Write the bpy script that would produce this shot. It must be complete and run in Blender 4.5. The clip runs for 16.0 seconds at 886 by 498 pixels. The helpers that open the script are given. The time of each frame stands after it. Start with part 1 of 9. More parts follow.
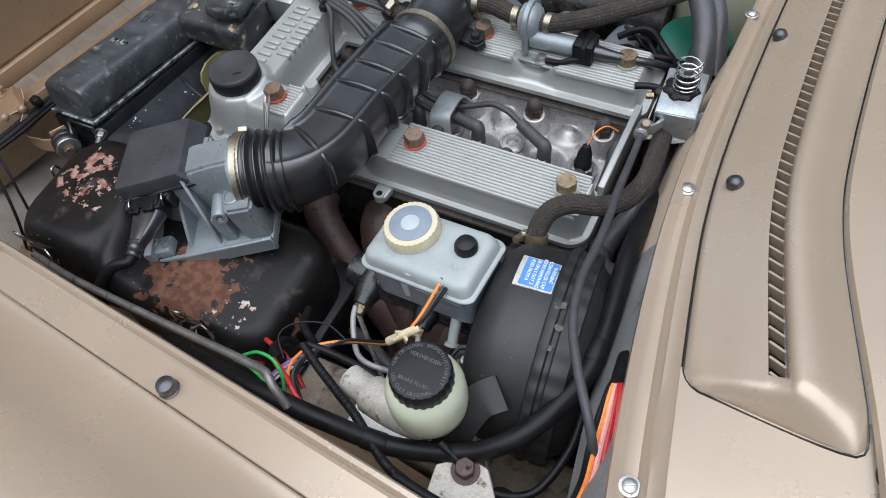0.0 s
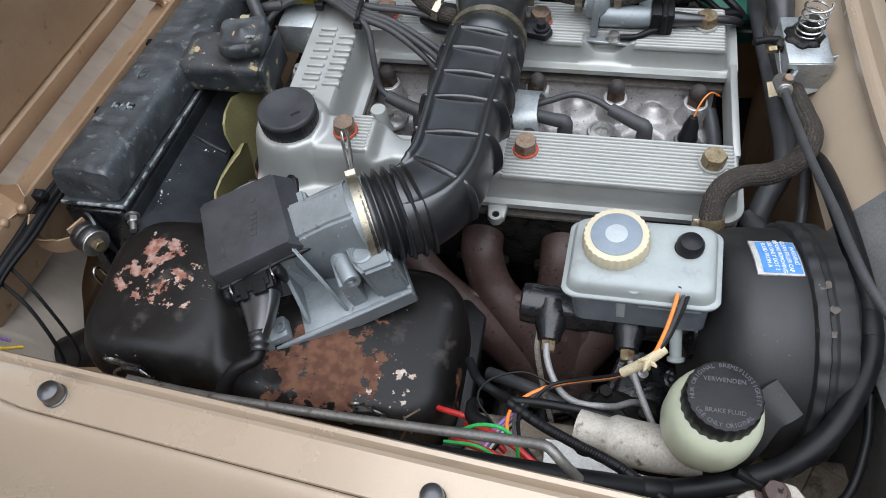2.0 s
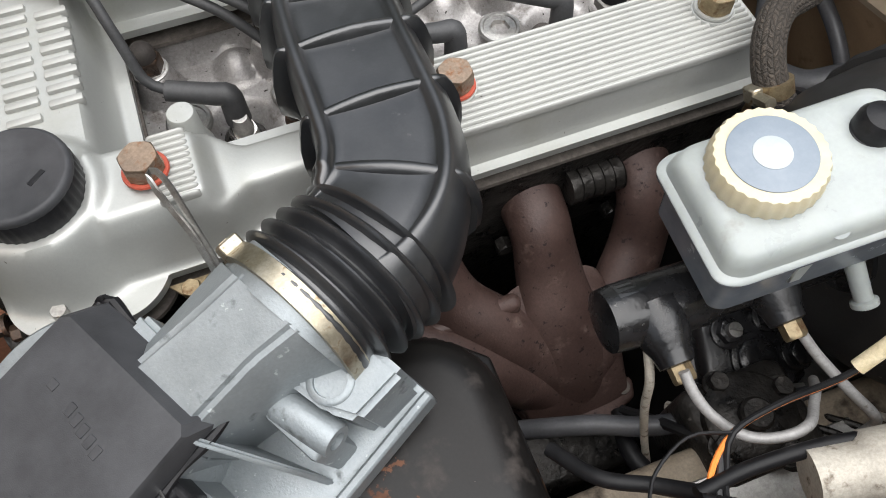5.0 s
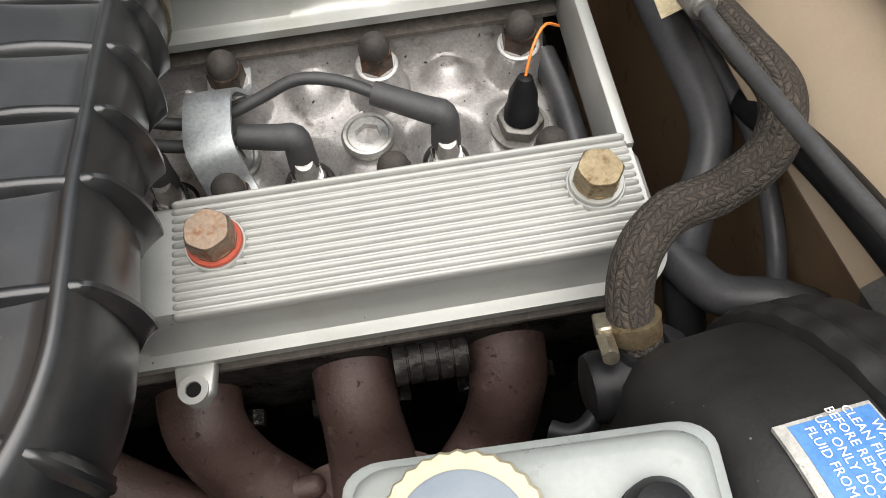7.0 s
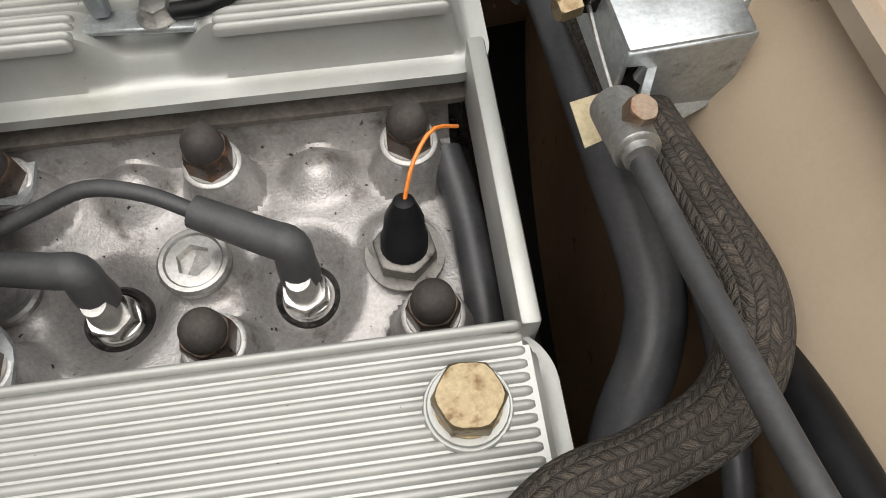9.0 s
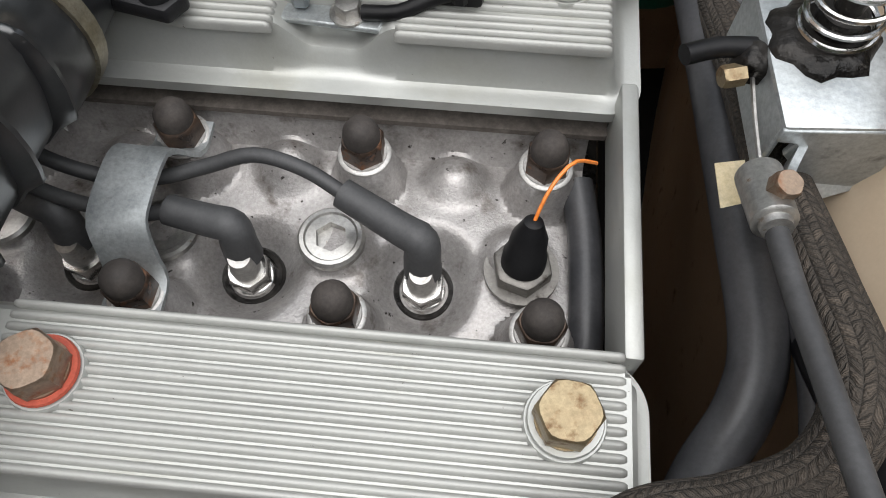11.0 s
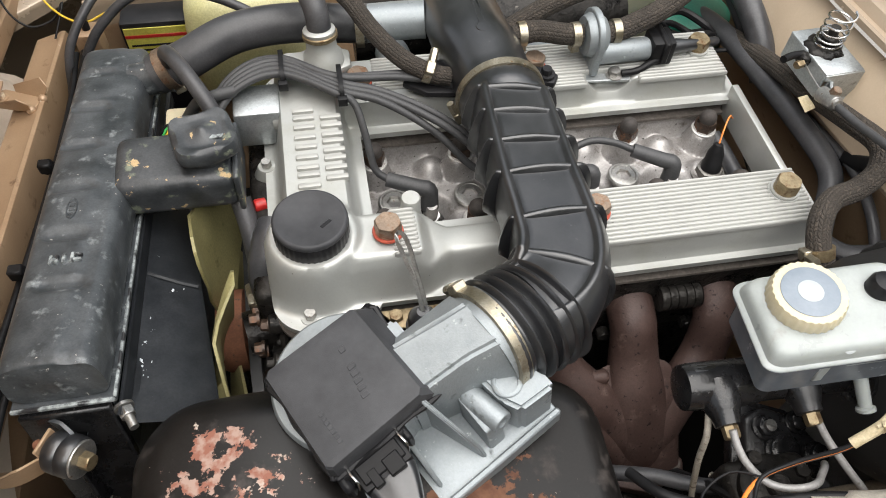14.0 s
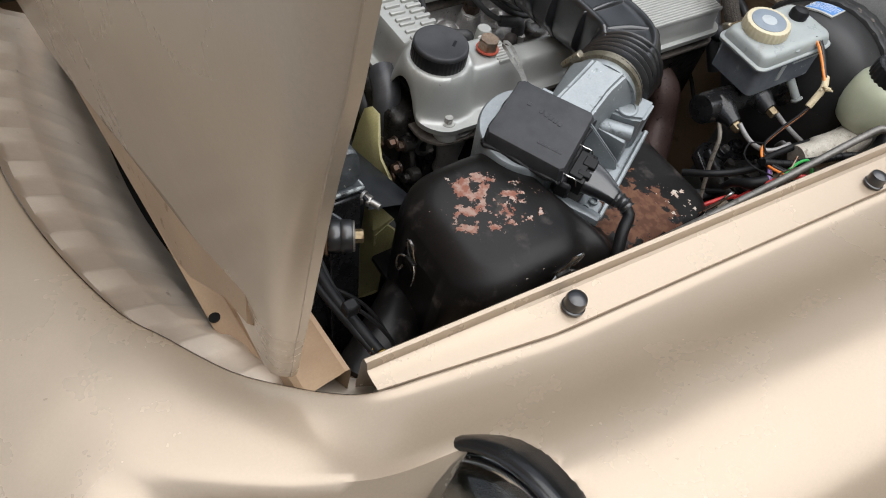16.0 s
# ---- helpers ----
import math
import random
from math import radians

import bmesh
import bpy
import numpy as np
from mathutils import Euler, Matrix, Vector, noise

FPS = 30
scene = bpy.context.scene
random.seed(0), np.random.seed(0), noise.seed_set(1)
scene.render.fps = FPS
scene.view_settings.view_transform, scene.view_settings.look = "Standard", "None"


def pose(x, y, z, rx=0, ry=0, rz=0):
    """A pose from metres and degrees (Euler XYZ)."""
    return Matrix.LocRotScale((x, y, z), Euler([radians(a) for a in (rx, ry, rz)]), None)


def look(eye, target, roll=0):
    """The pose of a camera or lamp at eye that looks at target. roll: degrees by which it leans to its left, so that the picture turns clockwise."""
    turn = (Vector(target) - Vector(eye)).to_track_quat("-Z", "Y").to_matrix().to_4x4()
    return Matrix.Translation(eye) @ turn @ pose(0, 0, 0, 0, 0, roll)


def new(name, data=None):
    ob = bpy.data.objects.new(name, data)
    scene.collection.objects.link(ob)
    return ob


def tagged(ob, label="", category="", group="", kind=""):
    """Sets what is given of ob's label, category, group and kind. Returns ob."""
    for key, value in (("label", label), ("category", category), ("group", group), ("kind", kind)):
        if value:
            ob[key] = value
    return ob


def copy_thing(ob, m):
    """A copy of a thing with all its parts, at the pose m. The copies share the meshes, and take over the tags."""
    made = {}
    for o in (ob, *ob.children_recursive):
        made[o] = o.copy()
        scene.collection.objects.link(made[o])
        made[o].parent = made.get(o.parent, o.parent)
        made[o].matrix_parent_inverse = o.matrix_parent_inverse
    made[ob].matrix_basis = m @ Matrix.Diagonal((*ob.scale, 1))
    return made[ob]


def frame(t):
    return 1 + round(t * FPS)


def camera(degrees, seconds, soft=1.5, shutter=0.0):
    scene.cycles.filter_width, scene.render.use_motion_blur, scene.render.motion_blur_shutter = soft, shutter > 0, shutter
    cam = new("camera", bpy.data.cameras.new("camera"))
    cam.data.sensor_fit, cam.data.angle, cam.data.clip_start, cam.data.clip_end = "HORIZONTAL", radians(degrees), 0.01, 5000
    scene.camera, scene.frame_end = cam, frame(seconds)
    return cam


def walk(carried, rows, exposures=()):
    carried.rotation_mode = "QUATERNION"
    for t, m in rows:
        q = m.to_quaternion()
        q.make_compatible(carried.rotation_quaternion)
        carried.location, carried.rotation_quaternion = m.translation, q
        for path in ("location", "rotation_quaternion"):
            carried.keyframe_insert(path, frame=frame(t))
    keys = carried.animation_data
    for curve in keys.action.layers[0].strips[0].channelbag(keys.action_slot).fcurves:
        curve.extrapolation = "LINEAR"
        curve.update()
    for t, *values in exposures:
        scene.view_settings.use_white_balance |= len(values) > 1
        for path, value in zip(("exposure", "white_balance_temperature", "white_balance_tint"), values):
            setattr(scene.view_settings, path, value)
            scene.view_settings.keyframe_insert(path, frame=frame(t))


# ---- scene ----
cam = camera(61.8, 16.0, 1.0)
PATH = [
    (0, (0.386, -0.522, 1.541), (-0.273, 0.394, -0.11), -11.1),
    (0.5, (0.373, -0.52, 1.527), (-0.294, 0.399, -0.119), -11.1),
    (1, (0.336, -0.527, 1.504), (-0.309, 0.413, -0.14), -12.3),
    (1.5, (0.235, -0.536, 1.497), (-0.26, 0.463, -0.163), -11.8),
    (2, (0.063, -0.552, 1.49), (-0.278, 0.495, -0.179), -9.3),
    (2.5, (-0.117, -0.492, 1.452), (-0.329, 0.58, -0.224), -10.6),
    (3, (-0.256, -0.457, 1.456), (-0.22, 0.629, -0.223), -8.9),
    (3.5, (-0.346, -0.414, 1.44), (-0.047, 0.62, -0.246), -5.3),
    (4, (-0.328, -0.362, 1.405), (0.062, 0.633, -0.286), -2.8),
    (4.5, (-0.195, -0.314, 1.326), (0.187, 0.593, -0.416), 0.5),
    (4.7, (-0.161, -0.314, 1.273), (0.197, 0.572, -0.484), 0.4),
    (6.8, (0.06, -0.205, 1.189), (0.24, 0.61, -0.629), -0.1),
    (7, (0.097, -0.187, 1.186), (0.2, 0.662, -0.622), -2.9),
    (7.5, (0.123, -0.127, 1.157), (0.164, 0.748, -0.641), -5.5),
    (8, (0.139, -0.077, 1.122), (0.251, 0.778, -0.683), -2.6),
    (8.5, (0.17, -0.061, 1.107), (0.329, 0.756, -0.712), 1.2),
    (8.7, (0.184, -0.057, 1.099), (0.333, 0.765, -0.718), 1.1),
    (10.8, (0.188, -0.068, 1.114), (0.122, 0.799, -0.688), -0.5),
    (11, (0.166, -0.069, 1.121), (0.07, 0.806, -0.676), -0.8),
    (11.5, (0.129, -0.071, 1.126), (-0.017, 0.825, -0.656), -1.6),
    (12, (0.053, -0.074, 1.143), (-0.088, 0.817, -0.642), -0.7),
    (12.5, (-0.066, -0.106, 1.194), (-0.142, 0.83, -0.576), -0.5),
    (13, (-0.134, -0.188, 1.267), (-0.120, 0.823, -0.457), 0.3),
    (13.5, (-0.192, -0.331, 1.369), (-0.049, 0.770, -0.294), 2.8),
    (14, (-0.255, -0.420, 1.413), (0.018, 0.709, -0.214), 4.3),
    (14.5, (-0.331, -0.462, 1.425), (0.127, 0.627, -0.189), 6.8),
    (15, (-0.405, -0.533, 1.459), (0.205, 0.545, -0.112), 9.4),
    (15.5, (-0.545, -0.618, 1.460), (0.193, 0.418, -0.083), 13.7),
    (15.7, (-0.612, -0.616, 1.453), (0.169, 0.326, -0.127), 16.3),
    (16, (-0.766, -0.563, 1.427), (0.136, 0.298, -0.136), 16.5),
]
EXPOSURES = [(0, 0.24, 5900, 10), (1.5, 0.26, 5900, 10), (2.5, 0.46, 6250, 10), (3.0, 0.64, 6600, 10), (4.0, 0.72, 6550, 10), (4.5, 0.70, 6500, 10), (7, 0.58, 6850, 10), (8.5, 0.32, 6900, 10), (11, 0.28, 6500, 10), (12.5, 0.40, 6550, 10), (13.0, 0.50, 6650, 10), (13.5, 0.68, 6600, 10), (14, 0.74, 6750, 10), (14.8, 0.62, 6750, 10), (15.5, 0.32, 6750, 10), (16, 0.26, 6400, 10)]
walk(cam, [(t, look(eye, target, roll)) for t, eye, target, roll in PATH], EXPOSURES)


# ---- light ----
world = bpy.data.worlds.new("overcast_sky")
scene.world = world
world.use_nodes = True
wn = world.node_tree.nodes
sky = wn.new("ShaderNodeTexSky")
sky.sky_type, sky.sun_disc = "NISHITA", False
sky.sun_elevation, sky.sun_rotation = radians(80), radians(165)
sky.air_density, sky.dust_density, sky.ozone_density = 1.0, 4.0, 1.0
grey = wn.new("ShaderNodeMixRGB")
grey.blend_type = "MIX"
grey.inputs[0].default_value = 0.72
grey.inputs[2].default_value = (8.6, 9.35, 10.4, 1)
world.node_tree.links.new(sky.outputs[0], grey.inputs[1])
world.node_tree.links.new(grey.outputs[0], wn["Background"].inputs[0])
wn["Background"].inputs[1].default_value = 0.078

sun_data = bpy.data.lights.new("sun", "SUN")
sun_data.energy, sun_data.angle, sun_data.color = 3.8, radians(85), (1.0, 0.985, 0.968)
sun = new("sun", sun_data)
sun.matrix_world = look((0.10, -0.55, 3.2), (0.0, 0.0, 0.5))


# ---- materials ----
def surf(name, a, b, rough=0.5, rough_to=None, metal=0.0, scale=30.0, bump=0.15, fine=500.0, fleck=None, fleck2=None, coat=0.0, depth=0.0004, glow=None, alpha_pass=0.0, sub=0.0, grit=0.17, coat_rough=0.3):
    """A procedural surface: two colours in large soft patches, fine relief, and flecks (colour, scale, low, high, roughness)."""
    m = bpy.data.materials.new(name)
    m.use_nodes = True
    n, ln = m.node_tree.nodes, m.node_tree.links
    p = n["Principled BSDF"]
    tc, oi = n.new("ShaderNodeTexCoord"), n.new("ShaderNodeObjectInfo")
    add = n.new("ShaderNodeVectorMath")
    add.operation = "ADD"
    ln.new(tc.outputs["Object"], add.inputs[0])
    ln.new(oi.outputs["Random"], add.inputs[1])
    big = n.new("ShaderNodeTexNoise")
    big.inputs["Scale"].default_value, big.inputs["Detail"].default_value, big.inputs["Roughness"].default_value = scale, 6.0, 0.65
    ln.new(add.outputs[0], big.inputs["Vector"])
    ramp = n.new("ShaderNodeMapRange")
    ramp.inputs[1].default_value, ramp.inputs[2].default_value = 0.35, 0.65
    ln.new(big.outputs[0], ramp.inputs[0])
    mix = n.new("ShaderNodeMixRGB")
    mix.inputs[1].default_value, mix.inputs[2].default_value = (*a, 1), (*b, 1)
    ln.new(ramp.outputs[0], mix.inputs[0])
    colour = mix.outputs[0]
    rr = n.new("ShaderNodeMapRange")
    rr.inputs[3].default_value, rr.inputs[4].default_value = rough, rough if rough_to is None else rough_to
    ln.new(ramp.outputs[0], rr.inputs[0])
    rough_out = rr.outputs[0]
    for fl in (fleck, fleck2):
        if not fl:
            continue
        tint, fs, lo, hi, fr = fl
        nz = n.new("ShaderNodeTexNoise")
        nz.inputs["Scale"].default_value, nz.inputs["Detail"].default_value, nz.inputs["Roughness"].default_value = fs, 5.0, 0.6
        ln.new(add.outputs[0], nz.inputs["Vector"])
        mr = n.new("ShaderNodeMapRange")
        mr.inputs[1].default_value, mr.inputs[2].default_value = lo, hi
        ln.new(nz.outputs[0], mr.inputs[0])
        mx = n.new("ShaderNodeMixRGB")
        mx.inputs[2].default_value = (*tint, 1)
        ln.new(mr.outputs[0], mx.inputs[0])
        ln.new(colour, mx.inputs[1])
        colour = mx.outputs[0]
        mf = n.new("ShaderNodeMix")
        mf.inputs[3].default_value = fr
        ln.new(mr.outputs[0], mf.inputs[0])
        ln.new(rough_out, mf.inputs[2])
        rough_out = mf.outputs[0]
    # fine grit over everything
    gn = n.new("ShaderNodeTexNoise")
    gn.inputs["Scale"].default_value, gn.inputs["Detail"].default_value, gn.inputs["Roughness"].default_value = 420.0, 4.0, 0.7
    ln.new(add.outputs[0], gn.inputs["Vector"])
    gm = n.new("ShaderNodeMapRange")
    gm.inputs[1].default_value, gm.inputs[2].default_value = 0.32, 0.68
    gm.inputs[3].default_value, gm.inputs[4].default_value = 1.0 - grit, 1.0 + grit
    ln.new(gn.outputs[0], gm.inputs[0])
    gx = n.new("ShaderNodeVectorMath")
    gx.operation = "SCALE"
    ln.new(colour, gx.inputs[0])
    ln.new(gm.outputs[0], gx.inputs["Scale"])
    colour = gx.outputs[0]
    ln.new(colour, p.inputs["Base Color"])
    ln.new(rough_out, p.inputs["Roughness"])
    p.inputs["Metallic"].default_value = metal
    p.inputs["Coat Weight"].default_value = coat
    p.inputs["Coat Roughness"].default_value = coat_rough
    if alpha_pass:
        p.inputs["Transmission Weight"].default_value = alpha_pass
    if sub:
        p.inputs["Subsurface Weight"].default_value = sub
        p.inputs["Subsurface Radius"].default_value = (0.012, 0.012, 0.009)
        p.inputs["Subsurface Scale"].default_value = 1.0
    if bump:
        fn = n.new("ShaderNodeTexNoise")
        fn.inputs["Scale"].default_value, fn.inputs["Detail"].default_value = fine, 3.0
        ln.new(add.outputs[0], fn.inputs["Vector"])
        bp = n.new("ShaderNodeBump")
        bp.inputs["Strength"].default_value, bp.inputs["Distance"].default_value = bump, depth
        ln.new(fn.outputs[0], bp.inputs["Height"])
        ln.new(bp.outputs[0], p.inputs["Normal"])
    return m


def braid(name, a, b):
    """Woven fabric hose: two crossing diagonal strands along the tube's own coordinates."""
    m = surf(name, tuple(v * 0.95 for v in a), tuple(v * 1.05 for v in b), 0.75, 0.9, scale=60, bump=0)
    n, ln = m.node_tree.nodes, m.node_tree.links
    p = n["Principled BSDF"]
    uv = n.new("ShaderNodeTexCoord")
    sep = n.new("ShaderNodeSeparateXYZ")
    ln.new(uv.outputs["UV"], sep.inputs[0])

    def calc(op, a_, b_=None):
        k = n.new("ShaderNodeMath")
        k.operation = op
        for i, v in enumerate((a_, b_)):
            if v is None:
                continue
            if isinstance(v, (int, float)):
                k.inputs[i].default_value = v
            else:
                ln.new(v, k.inputs[i])
        return k.outputs[0]

    # columns of strands that slant to and fro, like a plait
    around = calc("MULTIPLY", sep.outputs[0], 18.0)
    col, across = calc("FLOOR", around), calc("FRACT", around)
    sign = calc("SUBTRACT", calc("MULTIPLY", calc("MODULO", col, 2.0), 2.0), 1.0)
    wob = n.new("ShaderNodeTexNoise")
    wob.inputs["Scale"].default_value = 160.0
    ln.new(uv.outputs["Object"], wob.inputs["Vector"])
    run = calc("ADD", calc("ADD", calc("MULTIPLY", sep.outputs[1], 250.0), calc("MULTIPLY", calc("MULTIPLY", sign, across), 0.75)), calc("MULTIPLY", wob.outputs[0], 1.5))
    lift = calc("MULTIPLY", calc("POWER", calc("SINE", calc("MULTIPLY", calc("FRACT", run), math.pi)), 0.6), calc("POWER", calc("SINE", calc("MULTIPLY", across, math.pi)), 0.45))
    fib = n.new("ShaderNodeTexNoise")
    fib.inputs["Scale"].default_value, fib.inputs["Detail"].default_value = 900.0, 4.0
    ln.new(uv.outputs["Object"], fib.inputs["Vector"])
    pale = n.new("ShaderNodeTexWhiteNoise")
    pale.noise_dimensions = "2D"
    both = n.new("ShaderNodeCombineXYZ")
    ln.new(col, both.inputs[0])
    ln.new(calc("FLOOR", run), both.inputs[1])
    ln.new(both.outputs[0], pale.inputs["Vector"])
    mx = n.new("ShaderNodeMath")
    mx.operation = "MULTIPLY"
    ln.new(lift, mx.inputs[0])
    thread = calc("ADD", calc("MULTIPLY", calc("SINE", calc("MULTIPLY", calc("FRACT", run), 25.0)), 0.36), 0.64)
    ln.new(calc("MULTIPLY", thread, calc("ADD", calc("MULTIPLY", calc("POWER", fib.outputs[0], 1.6), 1.1), calc("MULTIPLY", calc("POWER", pale.outputs[0], 3.0), 1.0))), mx.inputs[1])
    bp = n.new("ShaderNodeBump")
    bp.inputs["Strength"].default_value, bp.inputs["Distance"].default_value = 1.0, 0.0016
    ln.new(calc("ADD", calc("ADD", lift, calc("MULTIPLY", fib.outputs[0], 0.9)), calc("MULTIPLY", thread, 0.25)), bp.inputs["Height"])
    ln.new(bp.outputs[0], p.inputs["Normal"])
    old = p.inputs["Base Color"].links[0].from_socket
    tint = n.new("ShaderNodeMixRGB")
    tint.blend_type = "MIX"
    tint.inputs[2].default_value = (a[0] * 3.9, a[1] * 3.8, a[2] * 3.7, 1)
    ln.new(mx.outputs[0], tint.inputs[0])
    ln.new(old, tint.inputs[1])
    ln.new(tint.outputs[0], p.inputs["Base Color"])
    return m


TAN = surf("tan_paint", (0.375, 0.297, 0.217), (0.40, 0.318, 0.234), 0.22, 0.30, metal=0.30, scale=5, bump=0.0, coat=0.3, grit=0.03)
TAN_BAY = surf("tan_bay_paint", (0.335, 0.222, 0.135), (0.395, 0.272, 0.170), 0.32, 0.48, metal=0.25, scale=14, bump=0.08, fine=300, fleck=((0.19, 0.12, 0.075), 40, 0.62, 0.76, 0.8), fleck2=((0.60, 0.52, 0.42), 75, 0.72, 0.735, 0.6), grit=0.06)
BARE_CAST = surf("cast_aluminium_head", (0.30, 0.285, 0.275), (0.42, 0.405, 0.395), 0.36, 0.52, metal=0.6, scale=30, bump=0.55, fine=700, depth=0.0006, fleck=((0.12, 0.10, 0.085), 48, 0.58, 0.74, 0.7), fleck2=((0.04, 0.033, 0.03), 200, 0.66, 0.70, 0.9))
SILVER = surf("silver_painted_cover", (0.385, 0.392, 0.375), (0.43, 0.438, 0.418), 0.40, 0.50, metal=0.5, scale=9, bump=0.22, fine=700, fleck=((0.13, 0.12, 0.10), 260, 0.71, 0.735, 0.8), fleck2=((0.34, 0.34, 0.30), 14, 0.55, 0.8, 0.55), grit=0.025)
RIB = surf("brushed_cover_ribs", (0.36, 0.362, 0.345), (0.415, 0.417, 0.395), 0.54, 0.64, metal=0.4, scale=30, bump=0.2, fine=700, fleck=((0.13, 0.12, 0.10), 200, 0.70, 0.73, 0.8), grit=0.025)
RUBBER = surf("black_rubber", (0.0095, 0.0100, 0.0113), (0.020, 0.0208, 0.0228), 0.28, 0.42, scale=20, bump=0.10, fine=700, coat=0.6, coat_rough=0.26, fleck=((0.08, 0.077, 0.075), 130, 0.69, 0.82, 0.7))
HOSE = surf("matt_black_hose", (0.033, 0.034, 0.037), (0.062, 0.062, 0.066), 0.34, 0.52, scale=25, bump=0.15, fine=500, fleck=((0.11, 0.10, 0.09), 120, 0.68, 0.8, 0.8))
WIRE_BLACK = surf("black_wire_sheath", (0.0052, 0.0052, 0.0059), (0.0104, 0.0104, 0.0111), 0.38, 0.52, scale=60, bump=0.05, fine=700)
LEAD = surf("grey_black_lead", (0.034, 0.0345, 0.036), (0.048, 0.0485, 0.05), 0.5, 0.62, scale=60, bump=0.05, fine=700)
PLASTIC = surf("black_plastic", (0.0088, 0.0088, 0.0100), (0.0168, 0.0168, 0.0184), 0.34, 0.48, scale=40, bump=0.2, fine=1100, fleck=((0.11, 0.105, 0.098), 130, 0.71, 0.8, 0.85))
MARK = surf("dusty_raised_lettering", (0.075, 0.075, 0.078), (0.10, 0.10, 0.103), 0.6, 0.7, scale=80, bump=0)
DRUM = surf("matt_dusty_black_drum", (0.0105, 0.0104, 0.0104), (0.0185, 0.0180, 0.0180), 0.48, 0.62, scale=18, bump=0.25, fine=600, fleck=((0.10, 0.075, 0.06), 55, 0.70, 0.76, 0.85), fleck2=((0.16, 0.15, 0.14), 240, 0.71, 0.73, 0.85))
LID = surf("grey_black_lid", (0.036, 0.037, 0.040), (0.055, 0.056, 0.060), 0.42, 0.52, scale=30, bump=0.3, fine=1500, fleck=((0.11, 0.11, 0.105), 200, 0.72, 0.8, 0.8), grit=0.03)
RAD_BLACK = surf("weathered_black_radiator_paint", (0.036, 0.041, 0.045), (0.085, 0.093, 0.100), 0.28, 0.44, metal=0.1, scale=24, bump=0.4, fine=110, depth=0.0012, fleck=((0.23, 0.25, 0.255), 60, 0.58, 0.72, 0.6), fleck2=((0.45, 0.43, 0.39), 150, 0.69, 0.705, 0.8))
WORN_EDGE = surf("scuffed_pale_edge", (0.09, 0.10, 0.105), (0.42, 0.46, 0.46), 0.5, 0.6, scale=170, bump=0.4, fine=300, fleck=((0.02, 0.02, 0.022), 60, 0.50, 0.58, 0.5))
NECK_BLACK = surf("flaking_black_neck_paint", (0.026, 0.029, 0.032), (0.065, 0.070, 0.075), 0.32, 0.48, scale=30, bump=0.4, fine=140, depth=0.0012, fleck=((0.17, 0.19, 0.14), 42, 0.58, 0.66, 0.7), fleck2=((0.45, 0.33, 0.18), 60, 0.65, 0.662, 0.85))
SHROUD = surf("black_fan_shroud", (0.0120, 0.0135, 0.0158), (0.0240, 0.0263, 0.0292), 0.28, 0.4, scale=20, bump=0.15, fine=300, fleck=((0.45, 0.48, 0.5), 95, 0.70, 0.71, 0.8))
AIRBOX = surf("worn_black_airbox_paint", (0.0055, 0.0051, 0.0049), (0.0107, 0.0096, 0.0091), 0.30, 0.44, scale=14, bump=0.2, fine=300, fleck=((0.055, 0.047, 0.043), 30, 0.58, 0.76, 0.7), fleck2=((0.40, 0.34, 0.29), 95, 0.715, 0.725, 0.85))
